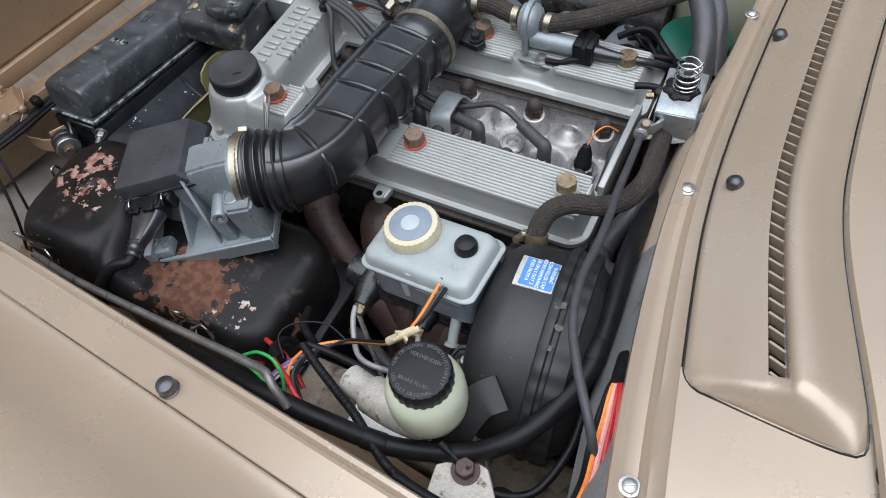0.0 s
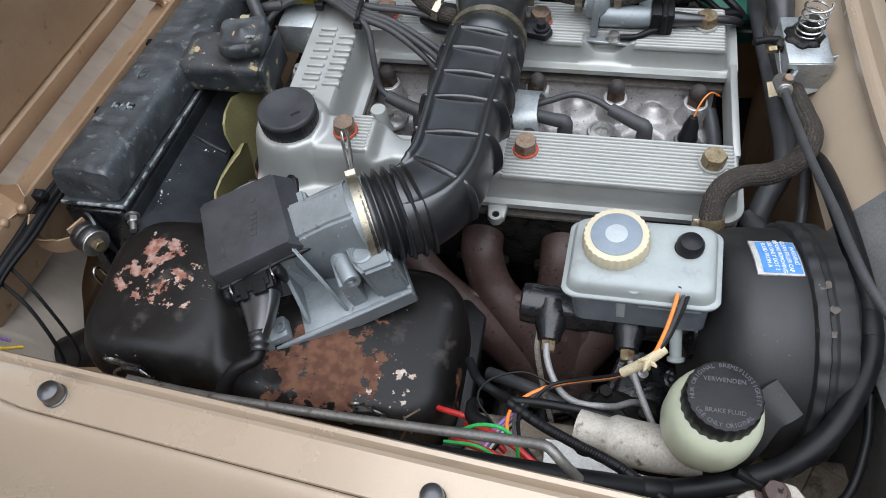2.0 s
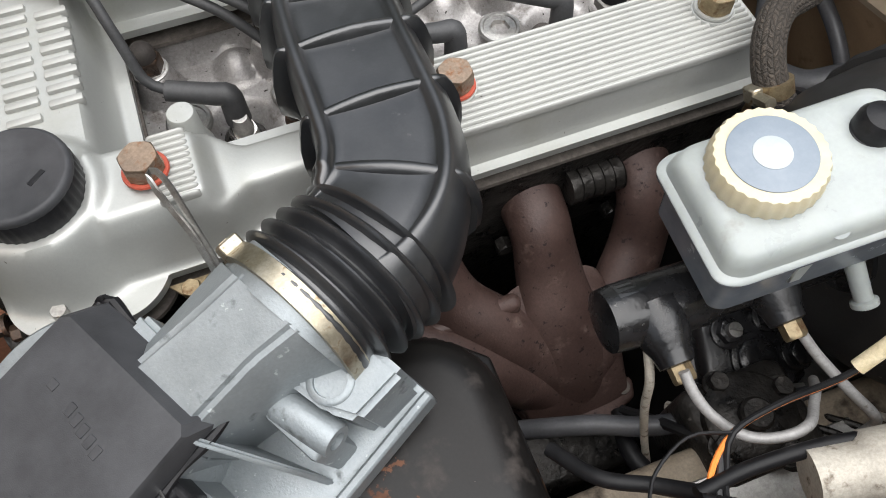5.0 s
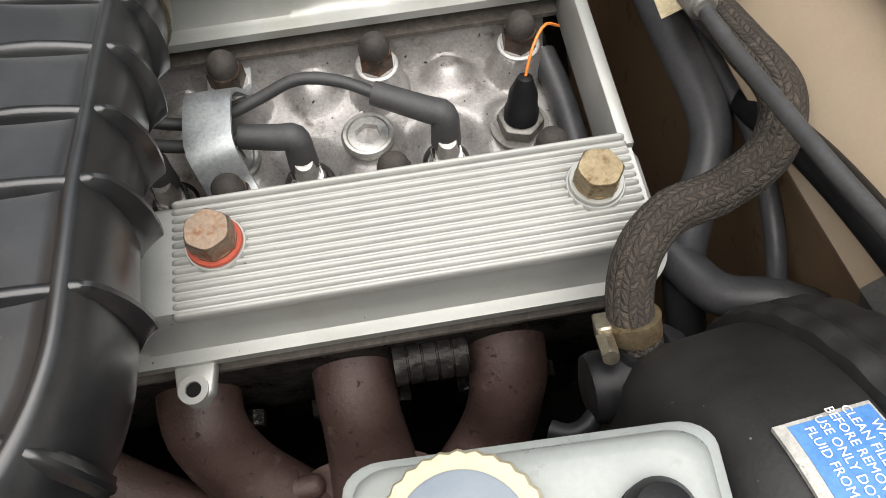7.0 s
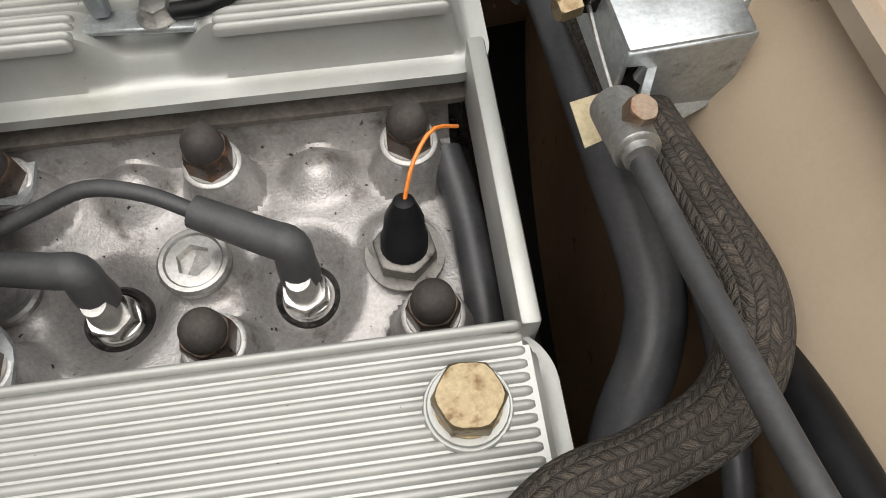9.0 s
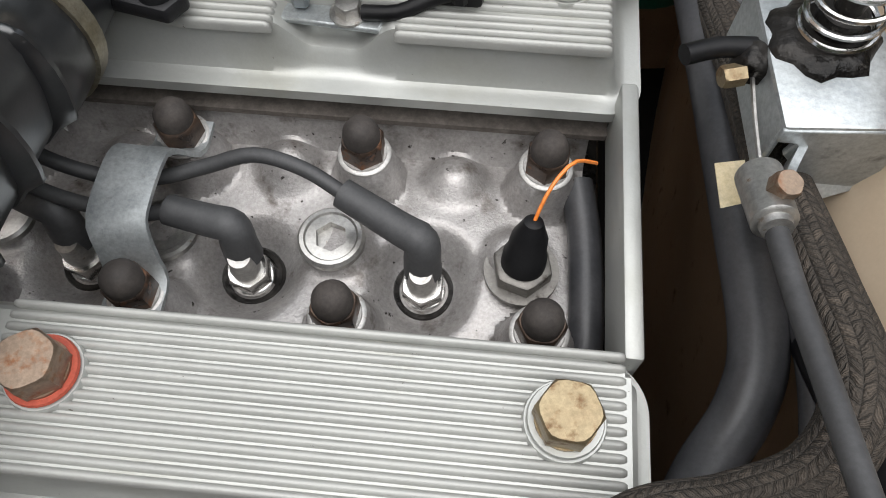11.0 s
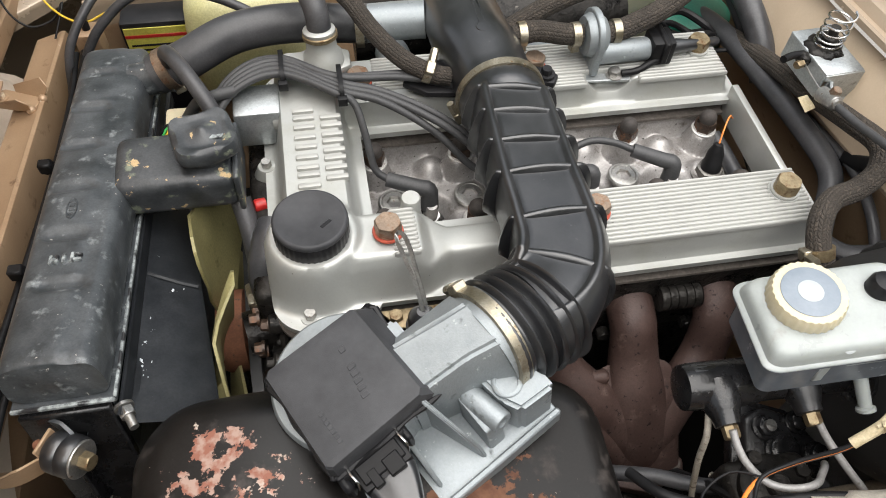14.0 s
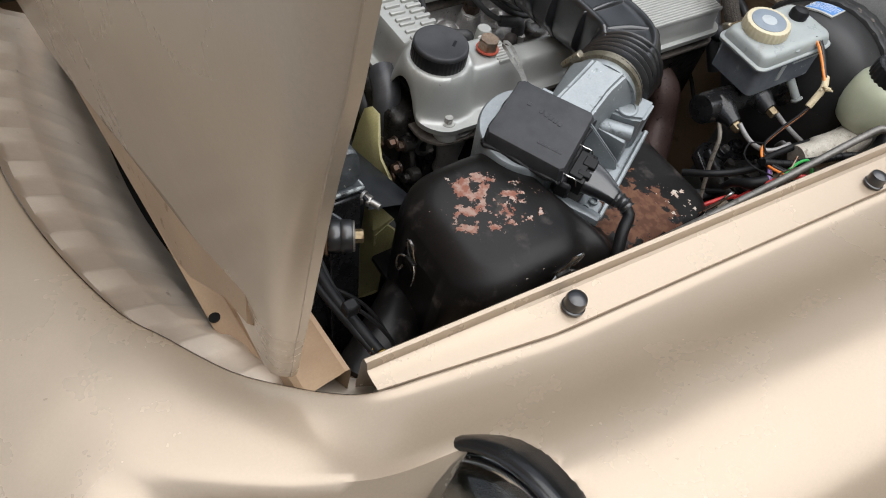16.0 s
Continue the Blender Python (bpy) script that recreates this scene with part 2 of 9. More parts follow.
def patched(m, patches):
    """Adds worn-through patches round given places: (place, reach, noise scale, threshold, two colours)."""
    n, ln = m.node_tree.nodes, m.node_tree.links
    p = n["Principled BSDF"]
    tc = n.new("ShaderNodeTexCoord")
    for place, reach, ns, thr, ca, cb in patches:
        sub_ = n.new("ShaderNodeVectorMath")
        sub_.operation = "DISTANCE"
        sub_.inputs[1].default_value = place
        ln.new(tc.outputs["Object"], sub_.inputs[0])
        falloff = n.new("ShaderNodeMapRange")
        falloff.inputs[1].default_value, falloff.inputs[2].default_value = reach * 0.35, reach
        falloff.inputs[3].default_value, falloff.inputs[4].default_value = 0.0, 0.4
        ln.new(sub_.outputs["Value"], falloff.inputs[0])
        nz = n.new("ShaderNodeTexNoise")
        nz.inputs["Scale"].default_value, nz.inputs["Detail"].default_value, nz.inputs["Roughness"].default_value = ns, 6.0, 0.62
        ln.new(tc.outputs["Object"], nz.inputs["Vector"])
        minus = n.new("ShaderNodeMath")
        minus.operation = "SUBTRACT"
        ln.new(nz.outputs[0], minus.inputs[0])
        ln.new(falloff.outputs[0], minus.inputs[1])
        cut = n.new("ShaderNodeMapRange")
        cut.inputs[1].default_value, cut.inputs[2].default_value = thr, thr + 0.02
        ln.new(minus.outputs[0], cut.inputs[0])
        n2 = n.new("ShaderNodeTexNoise")
        n2.inputs["Scale"].default_value, n2.inputs["Detail"].default_value = ns * 1.7, 5.0
        ln.new(tc.outputs["Object"], n2.inputs["Vector"])
        sp = n.new("ShaderNodeMapRange")
        sp.inputs[1].default_value, sp.inputs[2].default_value = 0.42, 0.58
        ln.new(n2.outputs[0], sp.inputs[0])
        two = n.new("ShaderNodeMixRGB")
        two.inputs[1].default_value, two.inputs[2].default_value = (*ca, 1), (*cb, 1)
        ln.new(sp.outputs[0], two.inputs[0])
        mx = n.new("ShaderNodeMixRGB")
        ln.new(cut.outputs[0], mx.inputs[0])
        ln.new(p.inputs["Base Color"].links[0].from_socket, mx.inputs[1])
        ln.new(two.outputs[0], mx.inputs[2])
        ln.new(mx.outputs[0], p.inputs["Base Color"])
        mr = n.new("ShaderNodeMix")
        mr.inputs[3].default_value = 0.8
        ln.new(cut.outputs[0], mr.inputs[0])
        ln.new(p.inputs["Roughness"].links[0].from_socket, mr.inputs[2])
        ln.new(mr.outputs[0], p.inputs["Roughness"])
    return m


patched(AIRBOX, [((-0.368, -0.218, 0.860), 0.088, 62, 0.512, (0.225, 0.095, 0.066), (0.32, 0.22, 0.18)), ((-0.335, -0.230, 0.862), 0.090, 110, 0.59, (0.40, 0.32, 0.27), (0.34, 0.19, 0.145)), ((-0.170, -0.275, 0.812), 0.098, 55, 0.39, (0.080, 0.036, 0.022), (0.125, 0.060, 0.036)), ((-0.10, -0.285, 0.815), 0.075, 90, 0.585, (0.42, 0.32, 0.26), (0.5, 0.44, 0.38)), ((-0.03, -0.26, 0.75), 0.05, 40, 0.45, (0.17, 0.068, 0.038), (0.27, 0.125, 0.072))])
RUST = surf("brown_rust_patch", (0.19, 0.075, 0.04), (0.27, 0.12, 0.068), 0.75, 0.9, scale=45, bump=0.35, fine=350, fleck=((0.05, 0.035, 0.03), 70, 0.62, 0.7, 0.8))
METER = surf("grey_cast_meter_body", (0.215, 0.240, 0.252), (0.285, 0.312, 0.325), 0.38, 0.52, metal=0.4, scale=26, bump=0.35, fine=700, depth=0.0005, fleck=((0.09, 0.10, 0.10), 52, 0.62, 0.74, 0.8), fleck2=((0.46, 0.50, 0.51), 130, 0.66, 0.70, 0.5), grit=0.06)
CLAMP = surf("tarnished_clamp_steel", (0.30, 0.26, 0.185), (0.42, 0.385, 0.31), 0.32, 0.45, metal=0.9, scale=70, bump=0.15, fine=500, fleck=((0.2, 0.13, 0.06), 140, 0.6, 0.7, 0.7))
BRASS = surf("yellow_passivated_steel", (0.21, 0.16, 0.095), (0.31, 0.25, 0.155), 0.38, 0.52, metal=0.8, scale=90, bump=0.3, fine=500, fleck=((0.16, 0.09, 0.045), 130, 0.53, 0.68, 0.7))
COPPER_BOLT = surf("rust_tinged_cap_bolt", (0.22, 0.165, 0.125), (0.30, 0.225, 0.165), 0.38, 0.54, metal=0.8, scale=80, bump=0.3, fine=500, fleck=((0.24, 0.11, 0.055), 110, 0.53, 0.66, 0.6))
RED_WASHER = surf("red_fibre_washer", (0.34, 0.055, 0.03), (0.42, 0.08, 0.045), 0.55, 0.7, scale=80, bump=0.1)
STEEL = surf("dull_steel", (0.33, 0.325, 0.31), (0.46, 0.45, 0.43), 0.33, 0.45, metal=0.9, scale=60, bump=0.15, fine=500, fleck=((0.2, 0.14, 0.09), 120, 0.64, 0.74, 0.7))
CHROME = surf("bright_plated_steel", (0.47, 0.46, 0.44), (0.58, 0.575, 0.56), 0.16, 0.26, metal=1.0, scale=60, bump=0.05)
ZINC = surf("zinc_plated_bracket", (0.34, 0.365, 0.375), (0.46, 0.485, 0.49), 0.35, 0.5, metal=0.75, scale=40, bump=0.2, fine=500, fleck=((0.25, 0.25, 0.24), 60, 0.64, 0.75, 0.7))
NUT = surf("oily_dark_nut", (0.040, 0.029, 0.024), (0.105, 0.070, 0.050), 0.26, 0.5, metal=0.55, scale=70, bump=0.25, fine=500, fleck=((0.20, 0.095, 0.05), 110, 0.56, 0.70, 0.7))
NUT_CAP = surf("black_rubber_nut_cap", (0.036, 0.032, 0.030), (0.062, 0.054, 0.049), 0.6, 0.75, scale=60, bump=0.12, fine=600)
IRON = surf("rusty_brown_manifold", (0.050, 0.0285, 0.0240), (0.086, 0.052, 0.044), 0.46, 0.66, metal=0.15, scale=16, bump=0.5, fine=420, depth=0.0006, fleck=((0.17, 0.12, 0.10), 55, 0.60, 0.80, 0.8), fleck2=((0.020, 0.013, 0.012), 140, 0.62, 0.68, 0.9))
GRIME = surf("oily_dark_metal", (0.008, 0.0075, 0.0072), (0.040, 0.037, 0.034), 0.22, 0.48, metal=0.4, scale=45, bump=0.5, fine=200, depth=0.002, fleck=((0.16, 0.147, 0.13), 100, 0.64, 0.76, 0.5))
# near-black that paints in shade: bay depths, hole discs, vent slot
DARK = surf("near_black_shade", (0.0020, 0.0020, 0.0020), (0.0060, 0.0055, 0.0050), 0.7, 0.85, scale=12, bump=0.3, fine=90, depth=0.002)
TANK = surf("milky_reservoir_plastic", (0.285, 0.31, 0.305), (0.34, 0.365, 0.355), 0.26, 0.36, scale=25, bump=0.06, fine=500, sub=0.25, fleck=((0.20, 0.20, 0.175), 40, 0.64, 0.80, 0.5), grit=0.03)
TANK_LOW = surf("fluid_filled_reservoir_plastic", (0.115, 0.130, 0.150), (0.165, 0.182, 0.205), 0.18, 0.28, scale=25, bump=0.06, fine=500, sub=0.15, grit=0.03)
CAP_IVORY = surf("ivory_cap_plastic", (0.52, 0.46, 0.31), (0.58, 0.52, 0.38), 0.42, 0.5, scale=40, bump=0.08, sub=0.2, grit=0.03)
CAP_GREY = surf("grey_cap_disc", (0.17, 0.205, 0.245), (0.215, 0.25, 0.29), 0.4, 0.5, scale=40, bump=0.08, grit=0.03)
CAP_WHITE = surf("white_cap_spot", (0.36, 0.395, 0.41), (0.43, 0.46, 0.47), 0.4, 0.5, scale=40, bump=0.08, grit=0.03)
POT = surf("pale_green_reservoir_plastic", (0.46, 0.485, 0.355), (0.52, 0.545, 0.41), 0.3, 0.4, scale=18, bump=0.05, sub=0.2, grit=0.03)
EXP_TANK = surf("yellowed_tank_plastic", (0.46, 0.44, 0.22), (0.55, 0.52, 0.29), 0.4, 0.5, scale=12, bump=0.06, sub=0.3)
FAN = surf("olive_yellow_fan_plastic", (0.25, 0.225, 0.10), (0.31, 0.28, 0.135), 0.4, 0.55, scale=18, bump=0.1, fleck=((0.16, 0.145, 0.06), 50, 0.62, 0.74, 0.6))
BLUE = surf("blue_label_print", (0.06, 0.20, 0.50), (0.09, 0.24, 0.54), 0.45, 0.55, scale=60, bump=0.1, fleck=((0.62, 0.62, 0.6), 110, 0.66, 0.69, 0.6))
FOIL = surf("worn_label_foil", (0.42, 0.41, 0.38), (0.56, 0.55, 0.52), 0.5, 0.65, metal=0.3, scale=90, bump=0.2, fleck=((0.1, 0.09, 0.08), 160, 0.6, 0.66, 0.7))
WHITE = surf("white_print", (0.75, 0.76, 0.76), (0.8, 0.8, 0.8), 0.5, 0.6, scale=50, bump=0)
ORANGE = surf("orange_wire_sheath", (0.75, 0.20, 0.03), (0.82, 0.26, 0.05), 0.4, 0.5, scale=90, bump=0)
RED = surf("red_wire_sheath", (0.40, 0.016, 0.016), (0.48, 0.03, 0.024), 0.35, 0.45, scale=90, bump=0)
GREEN = surf("green_wire_sheath", (0.03, 0.36, 0.07), (0.05, 0.42, 0.1), 0.4, 0.5, scale=90, bump=0)
GREEN_DARK = surf("dark_green_plastic", (0.008, 0.10, 0.065), (0.012, 0.13, 0.085), 0.4, 0.5, scale=30, bump=0.05)
YELLOW = surf("yellow_wire_sheath", (0.66, 0.42, 0.03), (0.72, 0.5, 0.06), 0.4, 0.5, scale=90, bump=0)
PINK = surf("pink_wire_sheath", (0.62, 0.28, 0.24), (0.68, 0.34, 0.3), 0.4, 0.5, scale=90, bump=0)
VIOLET = surf("violet_wire_sheath", (0.20, 0.12, 0.34), (0.27, 0.17, 0.42), 0.4, 0.5, scale=90, bump=0)
BLUE_WIRE = surf("blue_wire_sheath", (0.03, 0.06, 0.32), (0.05, 0.09, 0.4), 0.4, 0.5, scale=90, bump=0)
CREAM = surf("cream_wire_sheath", (0.66, 0.58, 0.42), (0.72, 0.65, 0.5), 0.5, 0.6, scale=90, bump=0)
TAPE = surf("frayed_cream_tape", (0.46, 0.38, 0.23), (0.58, 0.50, 0.34), 0.8, 0.9, scale=120, bump=0.4, fine=400)
GASKET = surf("brown_gasket", (0.07, 0.060, 0.052), (0.13, 0.112, 0.098), 0.8, 0.9, scale=120, bump=0.4, fine=400)
BRAID = braid("brown_grey_braided_hose", (0.024, 0.0195, 0.0155), (0.041, 0.034, 0.027))
ASPHALT = surf("pale_worn_asphalt", (0.17, 0.165, 0.155), (0.25, 0.24, 0.225), 0.8, 0.95, scale=9, bump=0.6, fine=120, depth=0.004, fleck=((0.36, 0.35, 0.33), 150, 0.60, 0.70, 0.9), fleck2=((0.07, 0.068, 0.064), 170, 0.62, 0.72, 0.9))
HEDGE = surf("dark_foliage_backdrop", (0.02, 0.03, 0.014), (0.06, 0.075, 0.035), 0.8, 0.9, scale=2.2, bump=0.5, fine=20, depth=0.05)
GLASS = surf("headlamp_glass", (0.85, 0.88, 0.88), (0.9, 0.92, 0.92), 0.03, 0.05, scale=20, bump=0, alpha_pass=1.0, grit=0.0)
GUM = surf("black_windscreen_seal", (0.0084, 0.0084, 0.0091), (0.0140, 0.0140, 0.0147), 0.18, 0.28, scale=30, bump=0.05)
DUSTY = surf("grey_dusty_inner_panel", (0.15, 0.15, 0.145), (0.21, 0.208, 0.20), 0.6, 0.75, scale=10, bump=0.15, fine=200, fleck=((0.05, 0.048, 0.045), 26, 0.58, 0.74, 0.8))
GRIT = surf("pale_grimy_casting", (0.36, 0.33, 0.28), (0.48, 0.45, 0.39), 0.55, 0.7, metal=0.3, scale=50, bump=0.5, fine=260, depth=0.001, fleck=((0.12, 0.09, 0.06), 90, 0.58, 0.7, 0.8))
# lighter copy of the bay paint, brightness of lit faces put into the colour
BAY_LIT = surf("bay_paint_lightened_as_lit", (0.47, 0.37, 0.265), (0.53, 0.425, 0.31), 0.40, 0.55, scale=9, bump=0.05, fine=300, grit=0.03, fleck=((0.22, 0.15, 0.10), 60, 0.72, 0.76, 0.8))
GLOSS = surf("glossy_black_casting", (0.006, 0.006, 0.0065), (0.014, 0.014, 0.015), 0.20, 0.34, scale=40, bump=0.25, fine=260, depth=0.001, fleck=((0.12, 0.115, 0.11), 120, 0.68, 0.76, 0.5))
MACHINED = surf("bright_machined_seat", (0.42, 0.41, 0.395), (0.54, 0.53, 0.51), 0.40, 0.5, metal=0.5, scale=90, bump=0.1, fleck=((0.2, 0.15, 0.11), 120, 0.62, 0.72, 0.7))
PIPE = surf("dull_grey_brake_pipe", (0.24, 0.235, 0.23), (0.33, 0.325, 0.32), 0.45, 0.6, metal=0.3, scale=60, bump=0.1, fine=500, fleck=((0.12, 0.10, 0.08), 110, 0.62, 0.74, 0.7))
RAIL = surf("dirty_beige_rail", (0.17, 0.135, 0.095), (0.30, 0.25, 0.19), 0.6, 0.8, scale=16, bump=0.4, fine=240, depth=0.001, fleck=((0.05, 0.038, 0.028), 34, 0.54, 0.68, 0.9), fleck2=((0.45, 0.41, 0.35), 90, 0.68, 0.74, 0.8))
TUBE = surf("dull_grey_ribbed_tube", (0.14, 0.133, 0.122), (0.20, 0.19, 0.175), 0.36, 0.5, metal=0.6, scale=50, bump=0.3, fine=400, fleck=((0.05, 0.04, 0.033), 90, 0.58, 0.7, 0.8))
LINER = surf("silvery_tan_inner_nose_paint", (0.50, 0.43, 0.35), (0.60, 0.52, 0.43), 0.30, 0.44, metal=0.2, scale=12, bump=0.05, fine=300, grit=0.03, fleck=((0.17, 0.12, 0.085), 30, 0.66, 0.76, 0.8))
PAPER = surf("yellow_green_sticker", (0.42, 0.38, 0.06), (0.5, 0.45, 0.09), 0.6, 0.7, scale=40, bump=0.05)

RUBBER.node_tree.nodes["Principled BSDF"].inputs["Specular IOR Level"].default_value = 0.65
# matt, dusty blacks hold little gloss
for m_ in (PLASTIC, WIRE_BLACK, DARK, AIRBOX, NUT_CAP, GRIME, SHROUD, LID):
    m_.node_tree.nodes["Principled BSDF"].inputs["Specular IOR Level"].default_value = 0.22


# ---- shapes ----
def thing(name, label, category, base=(0, 0, 0), group="", kind=""):
    ob = new(name)
    ob.empty_display_size = 0.02
    ob.location = base
    return tagged(ob, label, category, group, kind)


def part(name, bm, material, parent=None, label="", smooth=True, angle=40):
    """Links a bmesh as one mesh, under a thing or a part."""
    me = bpy.data.meshes.new(name)
    bmesh.ops.recalc_face_normals(bm, faces=bm.faces[:])
    bm.to_mesh(me)
    bm.free()
    me.materials.append(material)
    if smooth:
        me.shade_smooth()
        me.set_sharp_from_angle(angle=radians(angle))
    ob = new(name, me)
    if parent is not None:
        ob.parent = parent
        at = Vector(parent.location)
        up = parent.parent
        while up is not None:
            at += Vector(up.location)
            up = up.parent
        if parent.type == "EMPTY":
            ob.matrix_parent_inverse = Matrix.Translation(-at)
    return tagged(ob, label)


def solo(name, bm, material, label, category, group="", kind="", angle=40):
    return tagged(part(name, bm, material, None, label, True, angle), label, category, group, kind)


def join(*bms):
    """One bmesh out of several."""
    out = bms[0]
    for b in bms[1:]:
        me = bpy.data.meshes.new("tmp")
        b.to_mesh(me)
        out.from_mesh(me)
        bpy.data.meshes.remove(me)
        b.free()
    return out


def moved(bm, m):
    bmesh.ops.transform(bm, matrix=m, verts=bm.verts[:])
    return bm


def box(x0, x1, y0, y1, z0, z1, bevel=0.003, seg=2, m=None):
    bm = bmesh.new()
    bmesh.ops.create_cube(bm, size=1.0)
    bmesh.ops.scale(bm, vec=(x1 - x0, y1 - y0, z1 - z0), verts=bm.verts[:])
    bmesh.ops.translate(bm, vec=((x0 + x1) / 2, (y0 + y1) / 2, (z0 + z1) / 2), verts=bm.verts[:])
    if bevel:
        bmesh.ops.bevel(bm, geom=bm.edges[:], offset=bevel, segments=seg, affect="EDGES", profile=0.5)
    return moved(bm, m) if m else bm


def prism(poly, z0, z1, bevel=0.002, seg=2, m=None):
    """A polygon in x and y, raised from z0 to z1, with rounded rims."""
    bm = bmesh.new()
    f = bm.faces.new([bm.verts.new((x, y, z0)) for x, y in poly])
    up = bmesh.ops.extrude_face_region(bm, geom=[f])
    bmesh.ops.translate(bm, vec=(0, 0, z1 - z0), verts=[v for v in up["geom"] if isinstance(v, bmesh.types.BMVert)])
    if bevel:
        bmesh.ops.bevel(bm, geom=bm.edges[:], offset=bevel, segments=seg, affect="EDGES", profile=0.5)
    return moved(bm, m) if m else bm


def rings(loops, caps=True, closed=True):
    """A skin over rings of equally many points."""
    bm = bmesh.new()
    vs = [[bm.verts.new(p) for p in ring] for ring in loops]
    n = len(vs[0])
    for a, b in zip(vs, vs[1:]):
        for i in range(n if closed else n - 1):
            bm.faces.new((a[i], a[(i + 1) % n], b[(i + 1) % n], b[i]))
    if caps and closed:
        bm.faces.new(vs[0])
        bm.faces.new(vs[-1][::-1])
    return bm


def lathe(profile, m=None, seg=32, teeth=0, tooth=0.0):
    """A turned body: rows of (radius, height) along z; teeth flute it."""
    loops = []
    for r, h in profile:
        ring = []
        for i in range(seg):
            a = 2 * math.pi * i / seg
            q = r + (tooth * (0.5 + 0.5 * math.cos(a * teeth)) if teeth and r > 0.6 * max(p[0] for p in profile) else 0.0)
            ring.append((q * math.cos(a), q * math.sin(a), h))
        loops.append(ring)
    bm = rings(loops)
    return moved(bm, m) if m else bm


def hexed(af, h, m=None, chamfer=0.12):
    r = af / 2 / math.cos(math.pi / 6)
    ri = af / 2
    rows = []
    for k, (fr, hh) in enumerate(((1.0, 0.0), (1.0, h * 0.80), (0.965, h * 0.93), (1 - chamfer, h))):
        row = []
        for i in range(24):
            a = 2 * math.pi * i / 24
            hx = ri / math.cos((a + math.pi / 6) % (math.pi / 3) - math.pi / 6)
            lim = r if k < 2 else r * (0.985, 0.985, 0.955, 0.92 * (1 - chamfer) / 0.94)[k]
            row.append((min(hx * (1.0 if k < 3 else 1 - chamfer * 0.5), lim) * math.cos(a), min(hx * (1.0 if k < 3 else 1 - chamfer * 0.5), lim) * math.sin(a), hh))
        rows.append(row)
    bm = rings([[(0.0001 * math.cos(2 * math.pi * i / 24), 0.0001 * math.sin(2 * math.pi * i / 24), 0.0) for i in range(24)]] + rows + [[(0.0001 * math.cos(2 * math.pi * i / 24), 0.0001 * math.sin(2 * math.pi * i / 24), h) for i in range(24)]])
    return moved(bm, m) if m else bm


def spline(points, step=0.006, closed=False):
    """Points evenly along a smooth curve through the given ones."""
    ps = [Vector(p) for p in points]
    if len(ps) == 2:
        n = max(1, int((ps[1] - ps[0]).length / step))
        return [ps[0].lerp(ps[1], i / n) for i in range(n + 1)]
    out = []
    ext = [ps[0] * 2 - ps[1]] + ps + [ps[-1] * 2 - ps[-2]]
    for i in range(1, len(ext) - 2):
        a, b, c, d = ext[i - 1:i + 3]
        n = max(2, int((c - b).length / step))
        for k in range(n):
            t = k / n
            out.append(0.5 * ((2 * b) + (c - a) * t + (2 * a - 5 * b + 4 * c - d) * t * t + (3 * b - a - 3 * c + d) * t ** 3))
    out.append(ps[-1])
    return out


def sides_along(ps):
    """A steady pair of side directions at each point of a curve."""
    out, up = [], None
    for i, p in enumerate(ps):
        t = (ps[min(i + 1, len(ps) - 1)] - ps[max(i - 1, 0)]).normalized()
        if up is None:
            up = Vector((0, 0, 1)) if abs(t.z) < 0.9 else Vector((0, 1, 0))
        side = t.cross(up).normalized()
        up = side.cross(t).normalized()
        out.append((p, t, side, up))
    return out


def tube(points, r, seg=10, step=0.006, ripple=None, sq=None):
    """A hose, pipe or wire along a smooth curve; r may be a function of 0..1; ripple: (pitch, depth)."""
    ps = spline(points, step)
    length, loops, run = sum((b - a).length for a, b in zip(ps, ps[1:])), [], 0.0
    fr = sides_along(ps)
    runs = []
    for i, (p, t, side, up) in enumerate(fr):
        if i:
            run += (p - fr[i - 1][0]).length
        runs.append(run)
        q = r(run / length) if callable(r) else r
        if ripple:
            q += ripple[1] * (0.5 + 0.5 * math.cos(2 * math.pi * run / ripple[0]))
        loops.append([p + side * (q * math.cos(2 * math.pi * k / seg)) + up * (q * math.sin(2 * math.pi * k / seg)) for k in range(seg)])
    bm = rings(loops)
    lay = bm.loops.layers.uv.new("UVMap")
    bm.verts.index_update()
    for f in bm.faces:
        if len(f.verts) != 4:
            continue
        ks = [(l.vert.index // seg, l.vert.index % seg) for l in f.loops]
        wrap = max(k for _, k in ks) - min(k for _, k in ks) > 1
        for l, (i, k) in zip(f.loops, ks):
            l[lay].uv = ((seg if wrap and k == 0 else k) / seg, runs[i])
    return bm


def strip(points, width, thick, across, bevel=0.0006):
    """A bent flat strip along a curve; across: the direction of its width."""
    ps = spline(points, 0.004)
    ac, loops = Vector(across).normalized(), []
    for i, p in enumerate(ps):
        t = (ps[min(i + 1, len(ps) - 1)] - ps[max(i - 1, 0)]).normalized()
        w = (ac - t * ac.dot(t)).normalized()
        n = t.cross(w)
        loops.append([p + w * (a * width / 2) + n * (b * thick / 2) for a, b in ((-1, -1), (1, -1), (1, 1), (-1, 1))])
    return rings(loops)


def aim(at, way, turn=0.0):
    """The pose that puts z along way at a place."""
    return Matrix.Translation(at) @ Vector(way).to_track_quat("Z", "Y").to_matrix().to_4x4() @ pose(0, 0, 0, 0, 0, turn)


